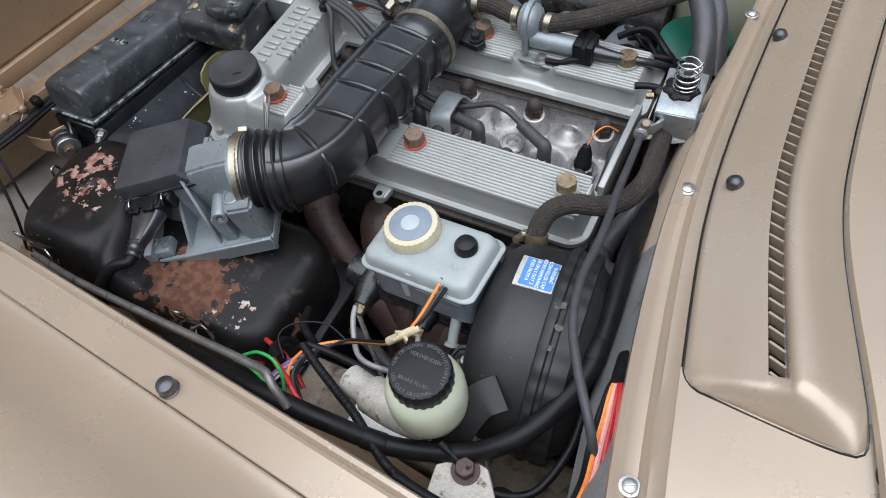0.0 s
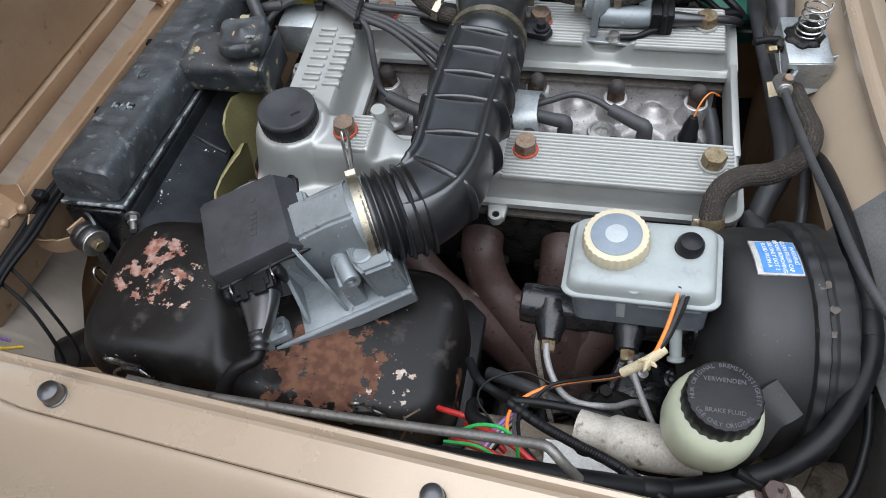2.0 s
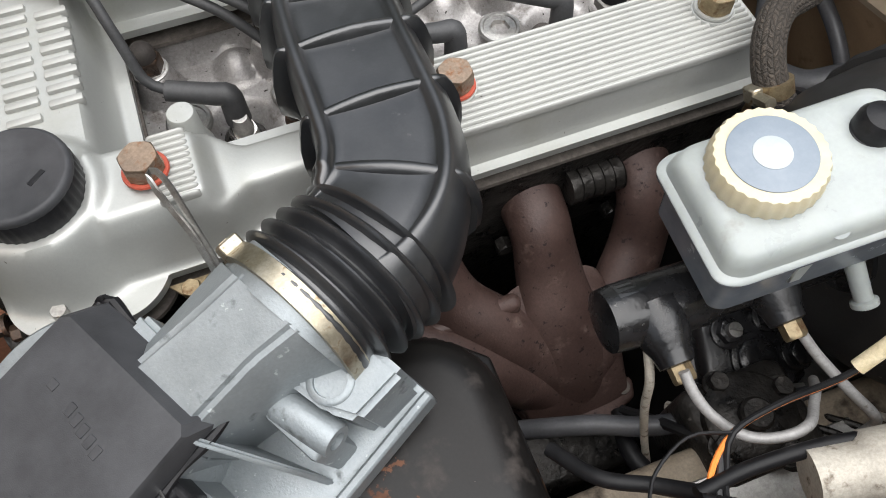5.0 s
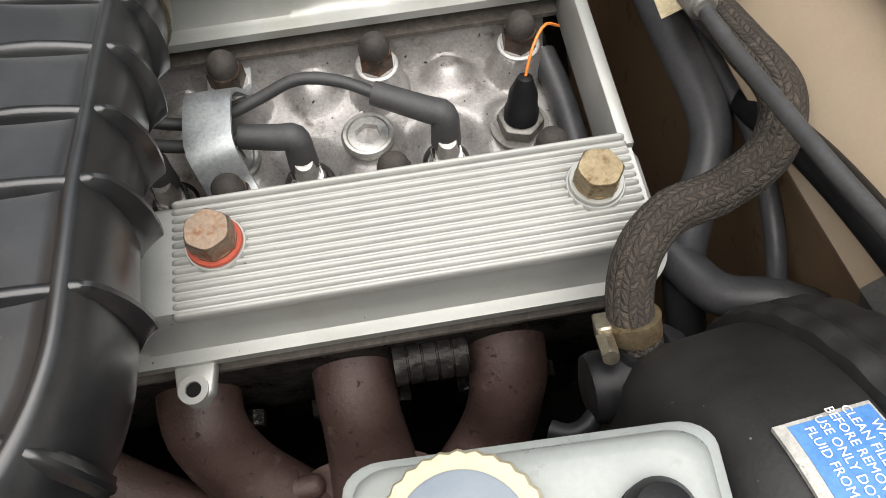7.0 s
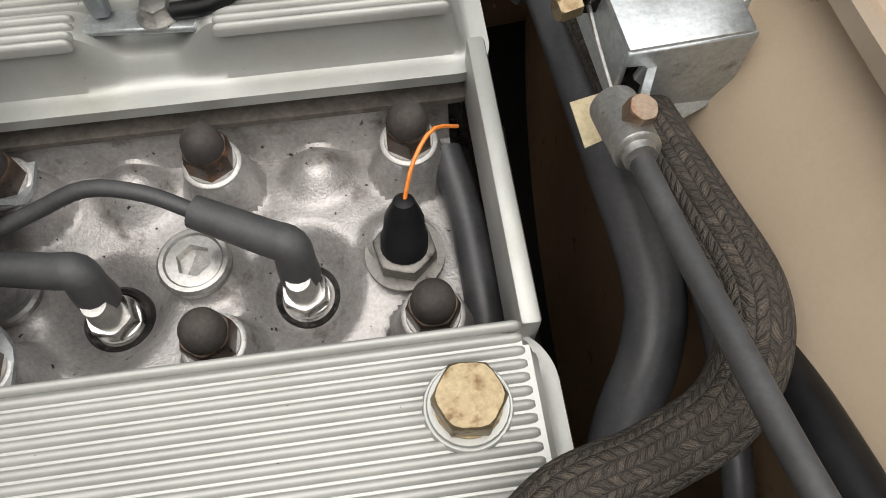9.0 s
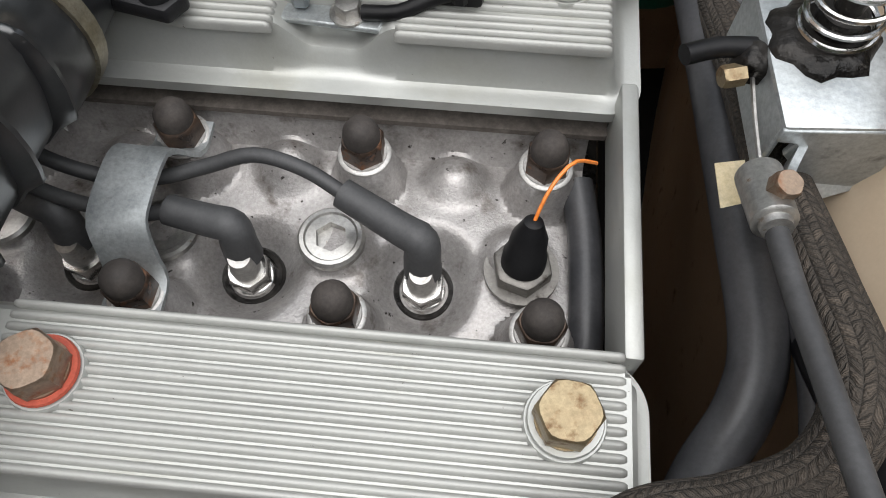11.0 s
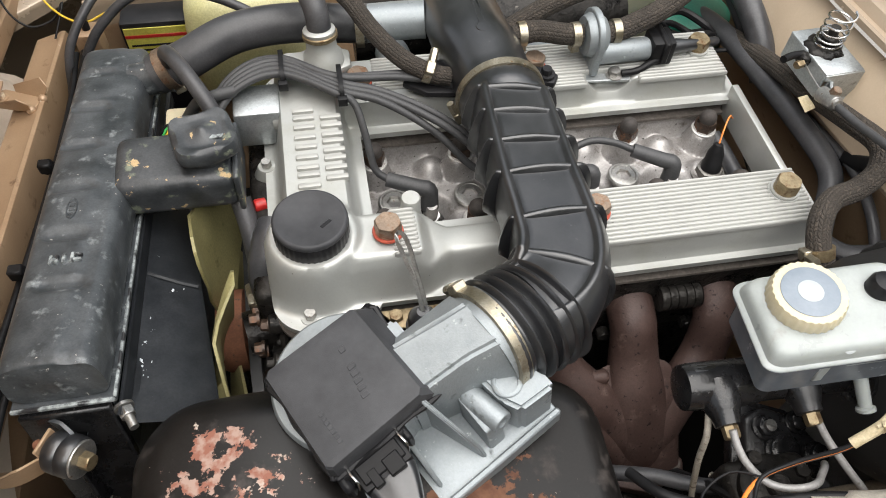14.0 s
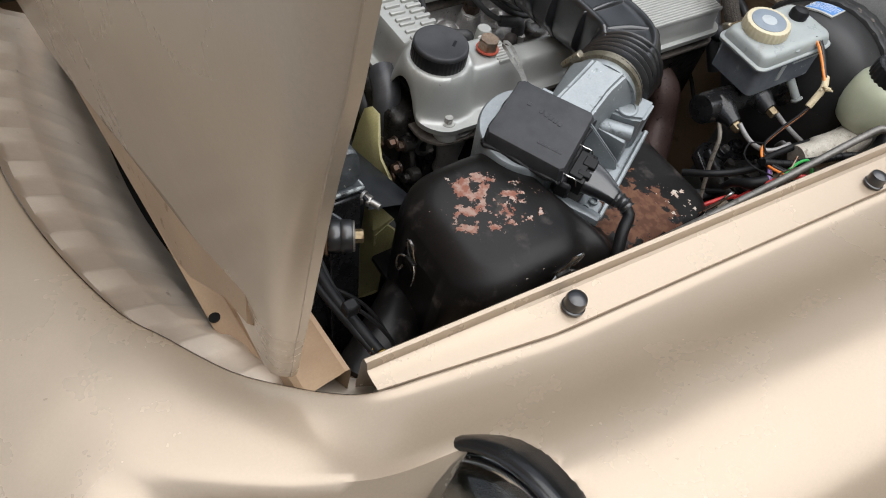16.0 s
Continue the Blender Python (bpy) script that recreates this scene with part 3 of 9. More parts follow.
def sheet(x0, x1, y0, y1, step, height, keep=None, skirt=0.02, rim_sd=None):
    """A cast surface seen from above: height(x, y) on a grid, with walls down round its rim."""
    xs, ys = np.arange(x0, x1 + step / 2, step), np.arange(y0, y1 + step / 2, step)
    gx, gy = np.meshgrid(xs, ys, indexing="ij")
    gz = height(gx, gy)
    ok = np.ones_like(gx, bool) if keep is None else keep(gx, gy)
    if rim_sd is not None:
        # pull the outermost points onto the outline
        sd, e = rim_sd(gx, gy), 1e-4
        ok = sd < step * 0.75
        dx, dy = (rim_sd(gx + e, gy) - rim_sd(gx - e, gy)) / (2 * e), (rim_sd(gx, gy + e) - rim_sd(gx, gy - e)) / (2 * e)
        near = (sd > -step * 0.75) & ok
        gx, gy = np.where(near, gx - sd * dx, gx), np.where(near, gy - sd * dy, gy)
        gz = height(gx, gy)
    bm = bmesh.new()
    vs = {}
    for i, j in zip(*np.nonzero(ok)):
        vs[i, j] = bm.verts.new((gx[i, j], gy[i, j], gz[i, j]))
    for i, j in list(vs):
        quad = [vs.get(k) for k in ((i, j), (i + 1, j), (i + 1, j + 1), (i, j + 1))]
        if all(quad):
            bm.faces.new(quad)
    bmesh.ops.delete(bm, geom=[v for v in bm.verts if not v.link_faces], context="VERTS")
    if skirt:
        rim = [e for e in bm.edges if e.is_boundary]
        ex = bmesh.ops.extrude_edge_only(bm, edges=rim)
        for v in ex["geom"]:
            if isinstance(v, bmesh.types.BMVert):
                v.co.z -= skirt
    return bm


def rbox_sd(x, y, x0, x1, y0, y1, r):
    """Distance to a rounded rectangle, negative inside."""
    qx = np.abs(x - (x0 + x1) / 2) - (x1 - x0) / 2 + r
    qy = np.abs(y - (y0 + y1) / 2) - (y1 - y0) / 2 + r
    return np.hypot(np.maximum(qx, 0), np.maximum(qy, 0)) + np.minimum(np.maximum(qx, qy), 0) - r


def ease(s):
    s = np.clip(s, 0, 1)
    return s * s * (3 - 2 * s)


def swell(a, b, k=0.006):
    """The larger of two heights, blended."""
    h = np.clip(0.5 + 0.5 * (a - b) / k, 0, 1)
    return b * (1 - h) + a * h + k * h * (1 - h)


def words(text, size, m, material, parent, name="lettering", depth=0.0004, spacing=1.0):
    cu = bpy.data.curves.new(name, "FONT")
    cu.body, cu.size, cu.extrude, cu.align_x, cu.align_y = text, size, depth, "CENTER", "CENTER"
    cu.space_line, cu.resolution_u = spacing, 2
    tmp = bpy.data.objects.new(name, cu)
    scene.collection.objects.link(tmp)
    bpy.context.view_layer.update()
    me = bpy.data.meshes.new_from_object(tmp)
    bpy.data.objects.remove(tmp)
    bm = bmesh.new()
    bm.from_mesh(me)
    bpy.data.meshes.remove(me)
    return part(name, moved(bm, m), material, parent, smooth=False)


def hose_thing(name, points, r, material, label, category="hose", seg=12, group="", step=0.006, ripple=None):
    return solo(name, tube(points, r, seg, step, ripple), material, label, category, group)


def clamp_on(parent, at, way, r, width=0.010, material=None, screw=0.0, name="hose_clamp"):
    """A worm-drive clamp: band and screw housing."""
    material = material or CLAMP
    m = aim(at, way, screw)
    band = part(name, lathe([(r, -width / 2), (r + 0.0012, -width / 2), (r + 0.0014, width / 2), (r, width / 2)], m, 40), material, parent)
    part("screw_housing", join(box(r - 0.001, r + 0.007, -0.007, 0.007, -width * 0.55, width * 0.55, 0.001, 1, m), hexed(0.008, 0.016, m @ pose(r + 0.0035, 0.006, 0, -90, 0, 0))), CLAMP, parent)
    return band


# ---- the car's body round the engine bay ----
def lip_y(x):
    return -0.390 - 0.115 * x


def lip_z(x):
    return 0.953 + 0.139 * min(x, 0.25) + 0.04 * max(0.0, x - 0.25)


def fall(y):
    """The body lies a little lower towards the far side."""
    return -0.13 * (y + 0.1)


ground = solo("ground", sheet(-40, 40, -40, 40, 8.0, lambda x, y: 0 * x, None, 0.0), ASPHALT, "grey worn asphalt ground beneath the car", "ground", kind="structure")

# unseen hedge walls added round the car to block low sky and darken reflections
for nm, x0, x1, y0, y1, h in (("backdrop_wall", -6.5, -6.0, -6, 7, 1.2), ("backdrop_wall", 7.0, 7.5, -6, 7, 5.5), ("backdrop_wall", -6.5, 7.5, 7, 7.5, 6.5), ("backdrop_wall", -6.5, 7.5, -6.0, -5.5, 6.0)):
    solo(nm, box(x0, x1, y0, y1, 0.0, h, 0.1, 2), HEDGE, "unseen dark hedge added around the car to block low sky light", "hedge", kind="structure")

body = thing("car_body", "tan metallic painted car body around an open engine bay", "car body", (0.0, -0.5, 0.0), kind="structure")
LEDGE = ((0.004, -0.10), (0.001, -0.012), (0.0, -0.003), (-0.002, 0.0), (-0.006, 0.0), (-0.008, -0.003), (-0.009, -0.009), (-0.012, -0.011), (-0.030, -0.012), (-0.0445, -0.0118), (-0.0455, -0.0140))
ledge = []
for i in range(61):
    x = -0.572 + 1.19 * i / 60
    k = 0.62 + 0.38 * min(1.0, (x + 0.572) / 0.16)
    ledge.append([(x, lip_y(x) + dy * (k if dy < -0.012 else 1), lip_z(x) + dz) for dy, dz in LEDGE])
part("wing_ledge", rings(ledge, closed=False), TAN, body, "folded tan wing ledge with raised lip", angle=30)

# the outer skin runs along the ledge, round the corner of the opening and across the nose
edge = [(x, lip_y(x) - 0.0458 * (0.62 + 0.38 * min(1.0, (x + 0.572) / 0.16)), lip_z(x) - 0.012) for x in (0.62, 0.45, 0.3, 0.25, 0.2, 0.1, 0.0, -0.1, -0.2, -0.3, -0.36, -0.40, -0.42, -0.44, -0.47, -0.50, -0.53)]
edge += [(-0.574, -0.352, 0.863), (-0.602, -0.335, 0.857), (-0.634, -0.306, 0.851), (-0.667, -0.270, 0.846), (-0.700, -0.215, 0.842), (-0.728, -0.163, 0.837), (-0.755, -0.06, 0.828), (-0.767, 0.047, 0.815), (-0.766, 0.163, 0.800), (-0.755, 0.270, 0.785), (-0.728, 0.370, 0.772), (-0.700, 0.425, 0.765), (-0.667, 0.476, 0.760), (-0.634, 0.514, 0.757), (-0.602, 0.545, 0.756), (-0.570, 0.566, 0.758)]
edge += [(x, 0.646 + 0.115 * x, lip_z(x) - 0.141) for x in (-0.53, -0.48, -0.42, -0.34, -0.2, 0.0, 0.2, 0.4, 0.62)]
SIDE = ((0.0, -0.0030), (0.0005, -0.0010), (0.0016, 0.0), (0.012, -0.0005), (0.030, 0.004), (0.055, 0.015), (0.085, 0.033), (0.115, 0.045), (0.150, 0.049), (0.190, 0.044), (0.235, 0.024), (0.275, -0.015), (0.31, -0.08), (0.33, -0.17), (0.335, -0.30), (0.33, -0.5))
NOSE = ((0.0, -0.02), (0.0006, -0.003), (0.002, 0.0), (0.012, 0.002), (0.030, 0.003), (0.055, 0.002), (0.085, -0.002), (0.115, -0.010), (0.150, -0.022), (0.190, -0.04), (0.235, -0.068), (0.275, -0.10), (0.31, -0.15), (0.33, -0.20), (0.335, -0.30), (0.33, -0.5))
pts = spline(edge, 0.008)


def dense(rows, k=4):
    """The same profile with finer steps."""
    return [(v.x, v.y) for v in [Vector((a, b, 0)).lerp(Vector((c, d, 0)), j / k) if i < 2 else 0.5 * (2 * Vector((a, b, 0)) + (Vector((c, d, 0)) - Vector((*rows[i - 1], 0))) * (j / k) + (2 * Vector((*rows[i - 1], 0)) - 5 * Vector((a, b, 0)) + 4 * Vector((c, d, 0)) - Vector((*rows[min(i + 2, len(rows) - 1)], 0))) * (j / k) ** 2 + (3 * Vector((a, b, 0)) - Vector((*rows[i - 1], 0)) - 3 * Vector((c, d, 0)) + Vector((*rows[min(i + 2, len(rows) - 1)], 0))) * (j / k) ** 3) for i, ((a, b), (c, d)) in enumerate(zip(rows, rows[1:])) for j in range(k)]] + [rows[-1]]


def brow(p):
    """The front face drops away below a crease that runs forward from the headlamp."""
    yc = -0.433 - 0.20 * (p.x + 0.542) + 1.2 * max(0.0, -0.60 - p.x) ** 1.5
    d = max(0.0, yc - p.y)
    k = float(ease(np.array((-0.943 * (p.x + 0.545) + 0.335 * (p.z - 0.832) + 0.004) / 0.030)))
    return p - Vector((0, 0, k * float(ease(np.array((p.x + 0.80) / 0.18))) * min(0.22, 3.6 * (math.sqrt(d * d + 0.0002) - 0.0141))))


skin = []
for i, p in enumerate(pts):
    t = pts[min(i + 5, len(pts) - 1)] - pts[max(i - 5, 0)]
    out = Vector((-t.y, t.x, 0)).normalized()
    w = float(ease(np.array((-0.53 - p.x) / 0.09)))
    skin.append([brow(p + out * (ds * (1 - w) + dn * w) + Vector((0, 0, zs * (1 - w) + zn * w))) for (ds, zs), (dn, zn) in zip(dense(SIDE), dense(NOSE))])
part("outer_wing", rings(skin, closed=False), TAN, body, "tan metallic front wing and nose pressing", angle=50)

# inner wing, firewall, floor of the bay and far side
inner = [[(x, lip_y(x) + 0.006 + dy, z) for dy, z in ((0.0, lip_z(x) - 0.05), (0.0, 0.80), (0.004, 0.74), (0.06, 0.70), (0.07, 0.40))] for x in np.linspace(-0.57, 0.40, 12)]
part("inner_wing", rings(inner, closed=False), TAN_BAY, body, "dusty tan inner wing panel")
part("chassis_rail", box(-0.58, 0.42, -0.335, -0.262, 0.60, 0.70, 0.01, 3), RAIL, body, "dirty beige chassis rail")
far_lip = [[(x, 0.60 + 0.115 * x - dy, lip_z(x) - 0.129 + dz) for dy, dz in LEDGE] for x in np.linspace(-0.572, 0.618, 31)]
part("far_ledge", rings(far_lip, closed=False), TAN, body, "folded tan ledge of the far wing", angle=30)
far_in = [[(x, 0.594 + 0.115 * x - dy, z) for dy, z in ((0.0, lip_z(x) - 0.17), (0.0, 0.66), (0.004, 0.60), (0.04, 0.56), (0.05, 0.36))] for x in np.linspace(-0.57, 0.45, 12)]
part("far_inner_wing", rings(far_in, closed=False), TAN_BAY, body, "dusty tan inner wing panel")
wall = [[(cx_ + dx, y, z + fall(y)) for dx, z in ((0.014, 0.9375), (0.004, 0.925), (-0.011, 0.892), (-0.021, 0.862), (-0.0225, 0.856), (-0.018, 0.848), (-0.010, 0.83), (-0.006, 0.80), (0.010, 0.72), (0.010, 0.35))] for y, cx_ in [(y, 0.325 + 0.2 * (y - 0.08) ** 2) for y in np.linspace(-0.44, 0.72, 24)]]
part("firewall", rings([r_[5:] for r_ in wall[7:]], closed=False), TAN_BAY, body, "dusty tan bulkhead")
# the slope's light is painted: same bulkhead, paler paint than below
part("bulkhead_slope", rings([r_[:6] for r_ in wall[7:]], closed=False), BAY_LIT, body, "upper bulkhead slope in tan paint lightened as if lit")
part("bulkhead_side", rings(wall[:8], closed=False), DUSTY, body, "grey dusty bulkhead side")
part("bulkhead_pressing", lathe([(0.001, 0.004), (0.010, 0.0035), (0.014, 0.0)], aim((0.338, -0.02, 0.872), (-1, 0, 0.3)) @ Matrix.Diagonal((2.6, 1, 1, 1)), 24), TAN_BAY, body)
# near-black sheet, the bay's deep shade put into its colour
part("undertray", box(-0.75, 0.42, -0.40, 0.70, 0.33, 0.36, 0.003), DARK, body, "undertray in near-black as deep shade of the bay")
part("front_bulkhead", box(-0.70, -0.63, -0.26, 0.66, 0.42, 0.58, 0.004), TAN_BAY, body)
part("corner_panel", prism([(-0.575, -0.330), (-0.470, -0.335), (-0.462, -0.255), (-0.545, -0.250)], 0.700, 0.706, 0.002), TAN_BAY, body, "dusty tan corner panel")

slam = [[(x, y, z + fall(y)) for x, z in ((-0.582, 0.74), (-0.580, 0.822), (-0.5815, 0.828), (-0.586, 0.8285), (-0.592, 0.8255), (-0.606, 0.8215), (-0.621, 0.8165), (-0.6255, 0.811), (-0.627, 0.762), (-0.634, 0.757), (-0.643, 0.753), (-0.648, 0.749))] for y in np.linspace(-0.322, 0.462, 24)]
part("slam_panel", rings(slam, closed=False), TAN_BAY, body, "tan front slam panel with a folded edge", angle=30)
# near-black discs on the panel paint the shade inside its holes
for hx, hy in ((-0.643, -0.168), (-0.634, -0.206), (-0.642, -0.255), (-0.642, 0.17)):
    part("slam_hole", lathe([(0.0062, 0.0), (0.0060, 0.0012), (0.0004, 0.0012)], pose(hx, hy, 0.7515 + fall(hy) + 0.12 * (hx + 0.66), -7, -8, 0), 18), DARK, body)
part("slam_step", box(-0.650, -0.629, -0.196, -0.188, 0.757, 0.766, 0.003, 2), TAN_BAY, body)
nose_in = []
for k, p in enumerate(spline(edge, 0.003)):
    if p.x < -0.585 and p.y < 0.42:
        rib = 0.0055 * float(ease(np.array(2.2 - abs((k % 21) - 10) / 3.2)))
        nose_in.append([p + Vector(d) for d in ((0, 0, -0.003), (0.003, 0.003, -0.014), (0.008, 0.007, -0.030), (0.012, 0.009, -0.036 + rib), (0.042, 0.018, -0.058 + rib), (0.046, 0.019, -0.063 + rib), (0.085, 0.027, -0.112 + rib), (0.090, 0.028, -0.120 + rib * 0.5), (0.13, 0.03, -0.18))])
part("nose_liner", rings(nose_in, closed=False), LINER, body, "silvery tan ribbed inner nose panel with dirt", angle=50)


# cowl: channel, raised vent panel, scuttle
def cowl_x(y):
    return 0.327 + 0.20 * (y - 0.08) ** 2 * (1.0 if y < 0.08 else 0.4) - 0.02 * min(0.0, y + 0.1)


COWL = ((0.010, 0.934), (-0.001, 0.9395), (0.0, 0.946), (0.003, 0.948), (0.007, 0.945), (0.011, 0.9425), (0.017, 0.9425), (0.020, 0.949), (0.023, 0.953), (0.028, 0.955), (0.033, 0.960), (0.0343, 0.956))
SCUTTLE = ((0.143, 0.986), (0.145, 0.991), (0.175, 0.997), (0.21, 1.004), (0.36, 1.02))


def cowl_at(dx, y, z):
    return (cowl_x(y) + dx * (1 + 0.22 * float(ease(np.array(-y / 0.3)))), y, z - 0.11 * (y + 0.034))


def along_cowl(profile, y0=-0.50, y1=0.72, n=60):
    out = []
    for i in range(n + 1):
        y = y0 + (y1 - y0) * i / n
        out.append([cowl_at(dx, y, z) for dx, z in profile])
    return out


part("cowl_channel", rings(along_cowl(COWL), closed=False), TAN, body, "tan cowl channel with screws", angle=30)
part("scuttle", rings(along_cowl(SCUTTLE, -0.50, 0.72, 50), closed=False), TAN, body, angle=30)
# one pressed vent panel: flat before the slot, a rolled hood behind it, a sloping closed end
VENT = ((0.0353, 0.9605), (0.0375, 0.9640), (0.042, 0.9668), (0.050, 0.9712), (0.068, 0.9822), (0.0830, 0.9905), (0.0945, 0.9965), (0.097, 1.0002), (0.101, 1.0022), (0.107, 1.0022), (0.116, 0.9995), (0.125, 0.9955), (0.133, 0.9920), (0.1385, 0.9895), (0.1408, 0.9865), (0.1415, 0.982))
VENT_U = np.array([0.0353, 0.0361, 0.0375, 0.0395, 0.042, 0.046, 0.050, 0.056, 0.062, 0.068, 0.074, 0.079, 0.0818, 0.0830, 0.0945, 0.0957, 0.097, 0.099, 0.101, 0.104, 0.107, 0.1115, 0.116, 0.1205, 0.125, 0.129, 0.133, 0.136, 0.1385, 0.140, 0.1408, 0.1415])
VENT_Y = np.concatenate([-0.2700 + 0.033 * (np.arange(18) / 17) ** 1.25, np.arange(-0.2320, 0.73, 0.012)])
bm = bmesh.new()
grid = {}
for i, u in enumerate(VENT_U):
    top_z = float(np.interp(u, [v[0] for v in VENT], [v[1] for v in VENT]))
    low_z = 0.9592 + (u - 0.0353) * 0.175
    # the closed end runs out further under the hood than under the flat panel
    y_end = -0.2560 - 0.0125 * float(ease(np.array((u - 0.036) / 0.10))) + 0.012 * max(0.0, 1 - (u - 0.0353) / 0.012) ** 2 + 0.010 * max(0.0, 1 - (0.1415 - u) / 0.010) ** 2
    reach = 0.015 + 0.016 * float(ease(np.array((u - 0.06) / 0.06)))
    for j, y in enumerate(VENT_Y):
        yy = max(y, y_end)
        k = min(1.0, (yy - y_end) / reach)
        grid[i, j] = bm.verts.new(cowl_at(u, yy, low_z + (top_z - low_z) * (1 - (1 - k) ** 1.9)))
for i in range(len(VENT_U) - 1):
    for j in range(len(VENT_Y) - 1):
        if VENT_U[i] == 0.0830 and VENT_Y[j] > -0.2375:
            continue
        bm.faces.new((grid[i, j], grid[i + 1, j], grid[i + 1, j + 1], grid[i, j + 1]))
bmesh.ops.remove_doubles(bm, verts=bm.verts[:], dist=0.0002)
rim = bmesh.ops.extrude_edge_only(bm, edges=[e for e in bm.edges if e.is_boundary])
for v in rim["geom"]:
    if isinstance(v, bmesh.types.BMVert):
        v.co.z -= 0.007
part("vent_panel", bm, TAN, body, "tan pressed vent panel with a rolled hood", angle=50)
part("vent_joint", tube([cowl_at(0.0348, y, 0.9588) for y in np.linspace(0.7, -0.235, 30)] + [cowl_at(0.0352, -0.245, 0.9585), cowl_at(0.041, -0.2545, 0.9590), cowl_at(0.055, -0.2585, 0.9615), cowl_at(0.085, -0.2645, 0.9665), cowl_at(0.115, -0.2690, 0.9720), cowl_at(0.135, -0.2690, 0.9755), cowl_at(0.1415, -0.2600, 0.9768), cowl_at(0.1422, -0.245, 0.9785)] + [cowl_at(0.1422, y, 0.9815) for y in np.linspace(-0.23, 0.7, 30)], 0.0013, 6, 0.01), GUM, body, "dark gap round the vent panel")
part("cowl_side", rings(along_cowl(((0.033, 0.9595), (0.045, 0.960), (0.06, 0.9630), (0.10, 0.970), (0.135, 0.976), (0.147, 0.979)), -0.50, -0.240, 14), closed=False), TAN, body, angle=50)
# shade below the slot, painted as a near-black floor
part("vent_floor", rings(along_cowl(((0.078, 0.962), (0.099, 0.966)), -0.25, 0.72, 30), closed=False), DARK, body, "near-black sheet as shade in the vent slot")
slat = box(-0.0075, 0.0075, -0.0011, 0.0011, -0.012, 0.0, 0.0, 1)
slat_ob = part("slat", slat, TAN, body, smooth=False)
slat_me = slat_ob.data
for i in range(58):
    y = -0.236 + i * 0.0135
    ob = slat_ob if i == 0 else new("slat", slat_me)
    if i:
        ob.parent, ob.matrix_parent_inverse = body, slat_ob.matrix_parent_inverse.copy()
    x_, _, z_ = cowl_at(0.089, y, 0.9895)
    ob.matrix_basis = pose(x_, y, z_, 0, -14, -28)
for (sx, sy, sz) in ((0.341, -0.034, 0.9435), (0.384, -0.346, 0.979), (0.333, 0.28, 0.912)):
    part("cowl_screw", join(lathe([(0.0085, 0.0), (0.0082, 0.0012), (0.006, 0.0016), (0.0058, 0.003), (0.004, 0.0042), (0.0005, 0.0046)], pose(sx, sy, sz), 24), box(-0.004, 0.004, -0.0006, 0.0006, 0.0040, 0.0050, 0.0002, 1, pose(sx, sy, sz, 0, 0, 30))), STEEL, body, "dull steel cross-head screw")

# windscreen's lower edge
seal = solo("windscreen_seal", tube([cowl_at(0.235, y, 1.008) for y in np.linspace(-0.52, 0.72, 20)], 0.012, 14, 0.02), GUM, "black rubber windscreen seal above the cowl", "seal")

wiper = thing("wiper_pivot", "black plastic wiper pivot beside the windscreen", "wiper", (0.53, -0.275, 1.0))
part("pivot_cap", lathe([(0.017, -0.03), (0.017, 0.004), (0.015, 0.012), (0.009, 0.017), (0.0005, 0.018)], pose(0.548, -0.275, 1.005), 28), GUM, wiper)
part("arm", strip([(0.548, -0.275, 1.016), (0.560, -0.235, 1.024), (0.575, -0.16, 1.032), (0.585, -0.05, 1.036)], 0.014, 0.006, (1, 0, 0)), GUM, wiper, "flat black wiper arm")

# rubber bonnet buffers
buff = thing("bonnet_buffer", "black rubber bonnet buffer on tan paint", "rubber buffer", (0, 0, 0), "bonnet buffers")
part("buffer", lathe([(0.0105, 0.0), (0.0130, 0.001), (0.0130, 0.004), (0.0115, 0.005), (0.0118, 0.014), (0.0105, 0.018), (0.006, 0.0205), (0.0005, 0.021)], None, 28), RUBBER, buff)
buff.matrix_basis = pose(-0.382, lip_y(-0.382) - 0.028, lip_z(-0.382) - 0.0125) @ Matrix.Scale(0.88, 4)
copy_thing(buff, pose(-0.018, lip_y(-0.018) - 0.034, lip_z(-0.018) - 0.0125) @ Matrix.Scale(0.88, 4))
small = thing("bonnet_buffer", "small black rubber buffer on the tan cowl", "rubber buffer", (0, 0, 0), "bonnet buffers")
part("buffer", lathe([(0.0080, 0.0), (0.0082, 0.003), (0.0075, 0.007), (0.004, 0.010), (0.0005, 0.0108)], None, 24), RUBBER, small)
small.matrix_basis = pose(*cowl_at(0.052, -0.037, 0.9715), 0, -20, 0)
copy_thing(small, pose(*cowl_at(0.045, 0.215, 0.968), 0, -20, 0))

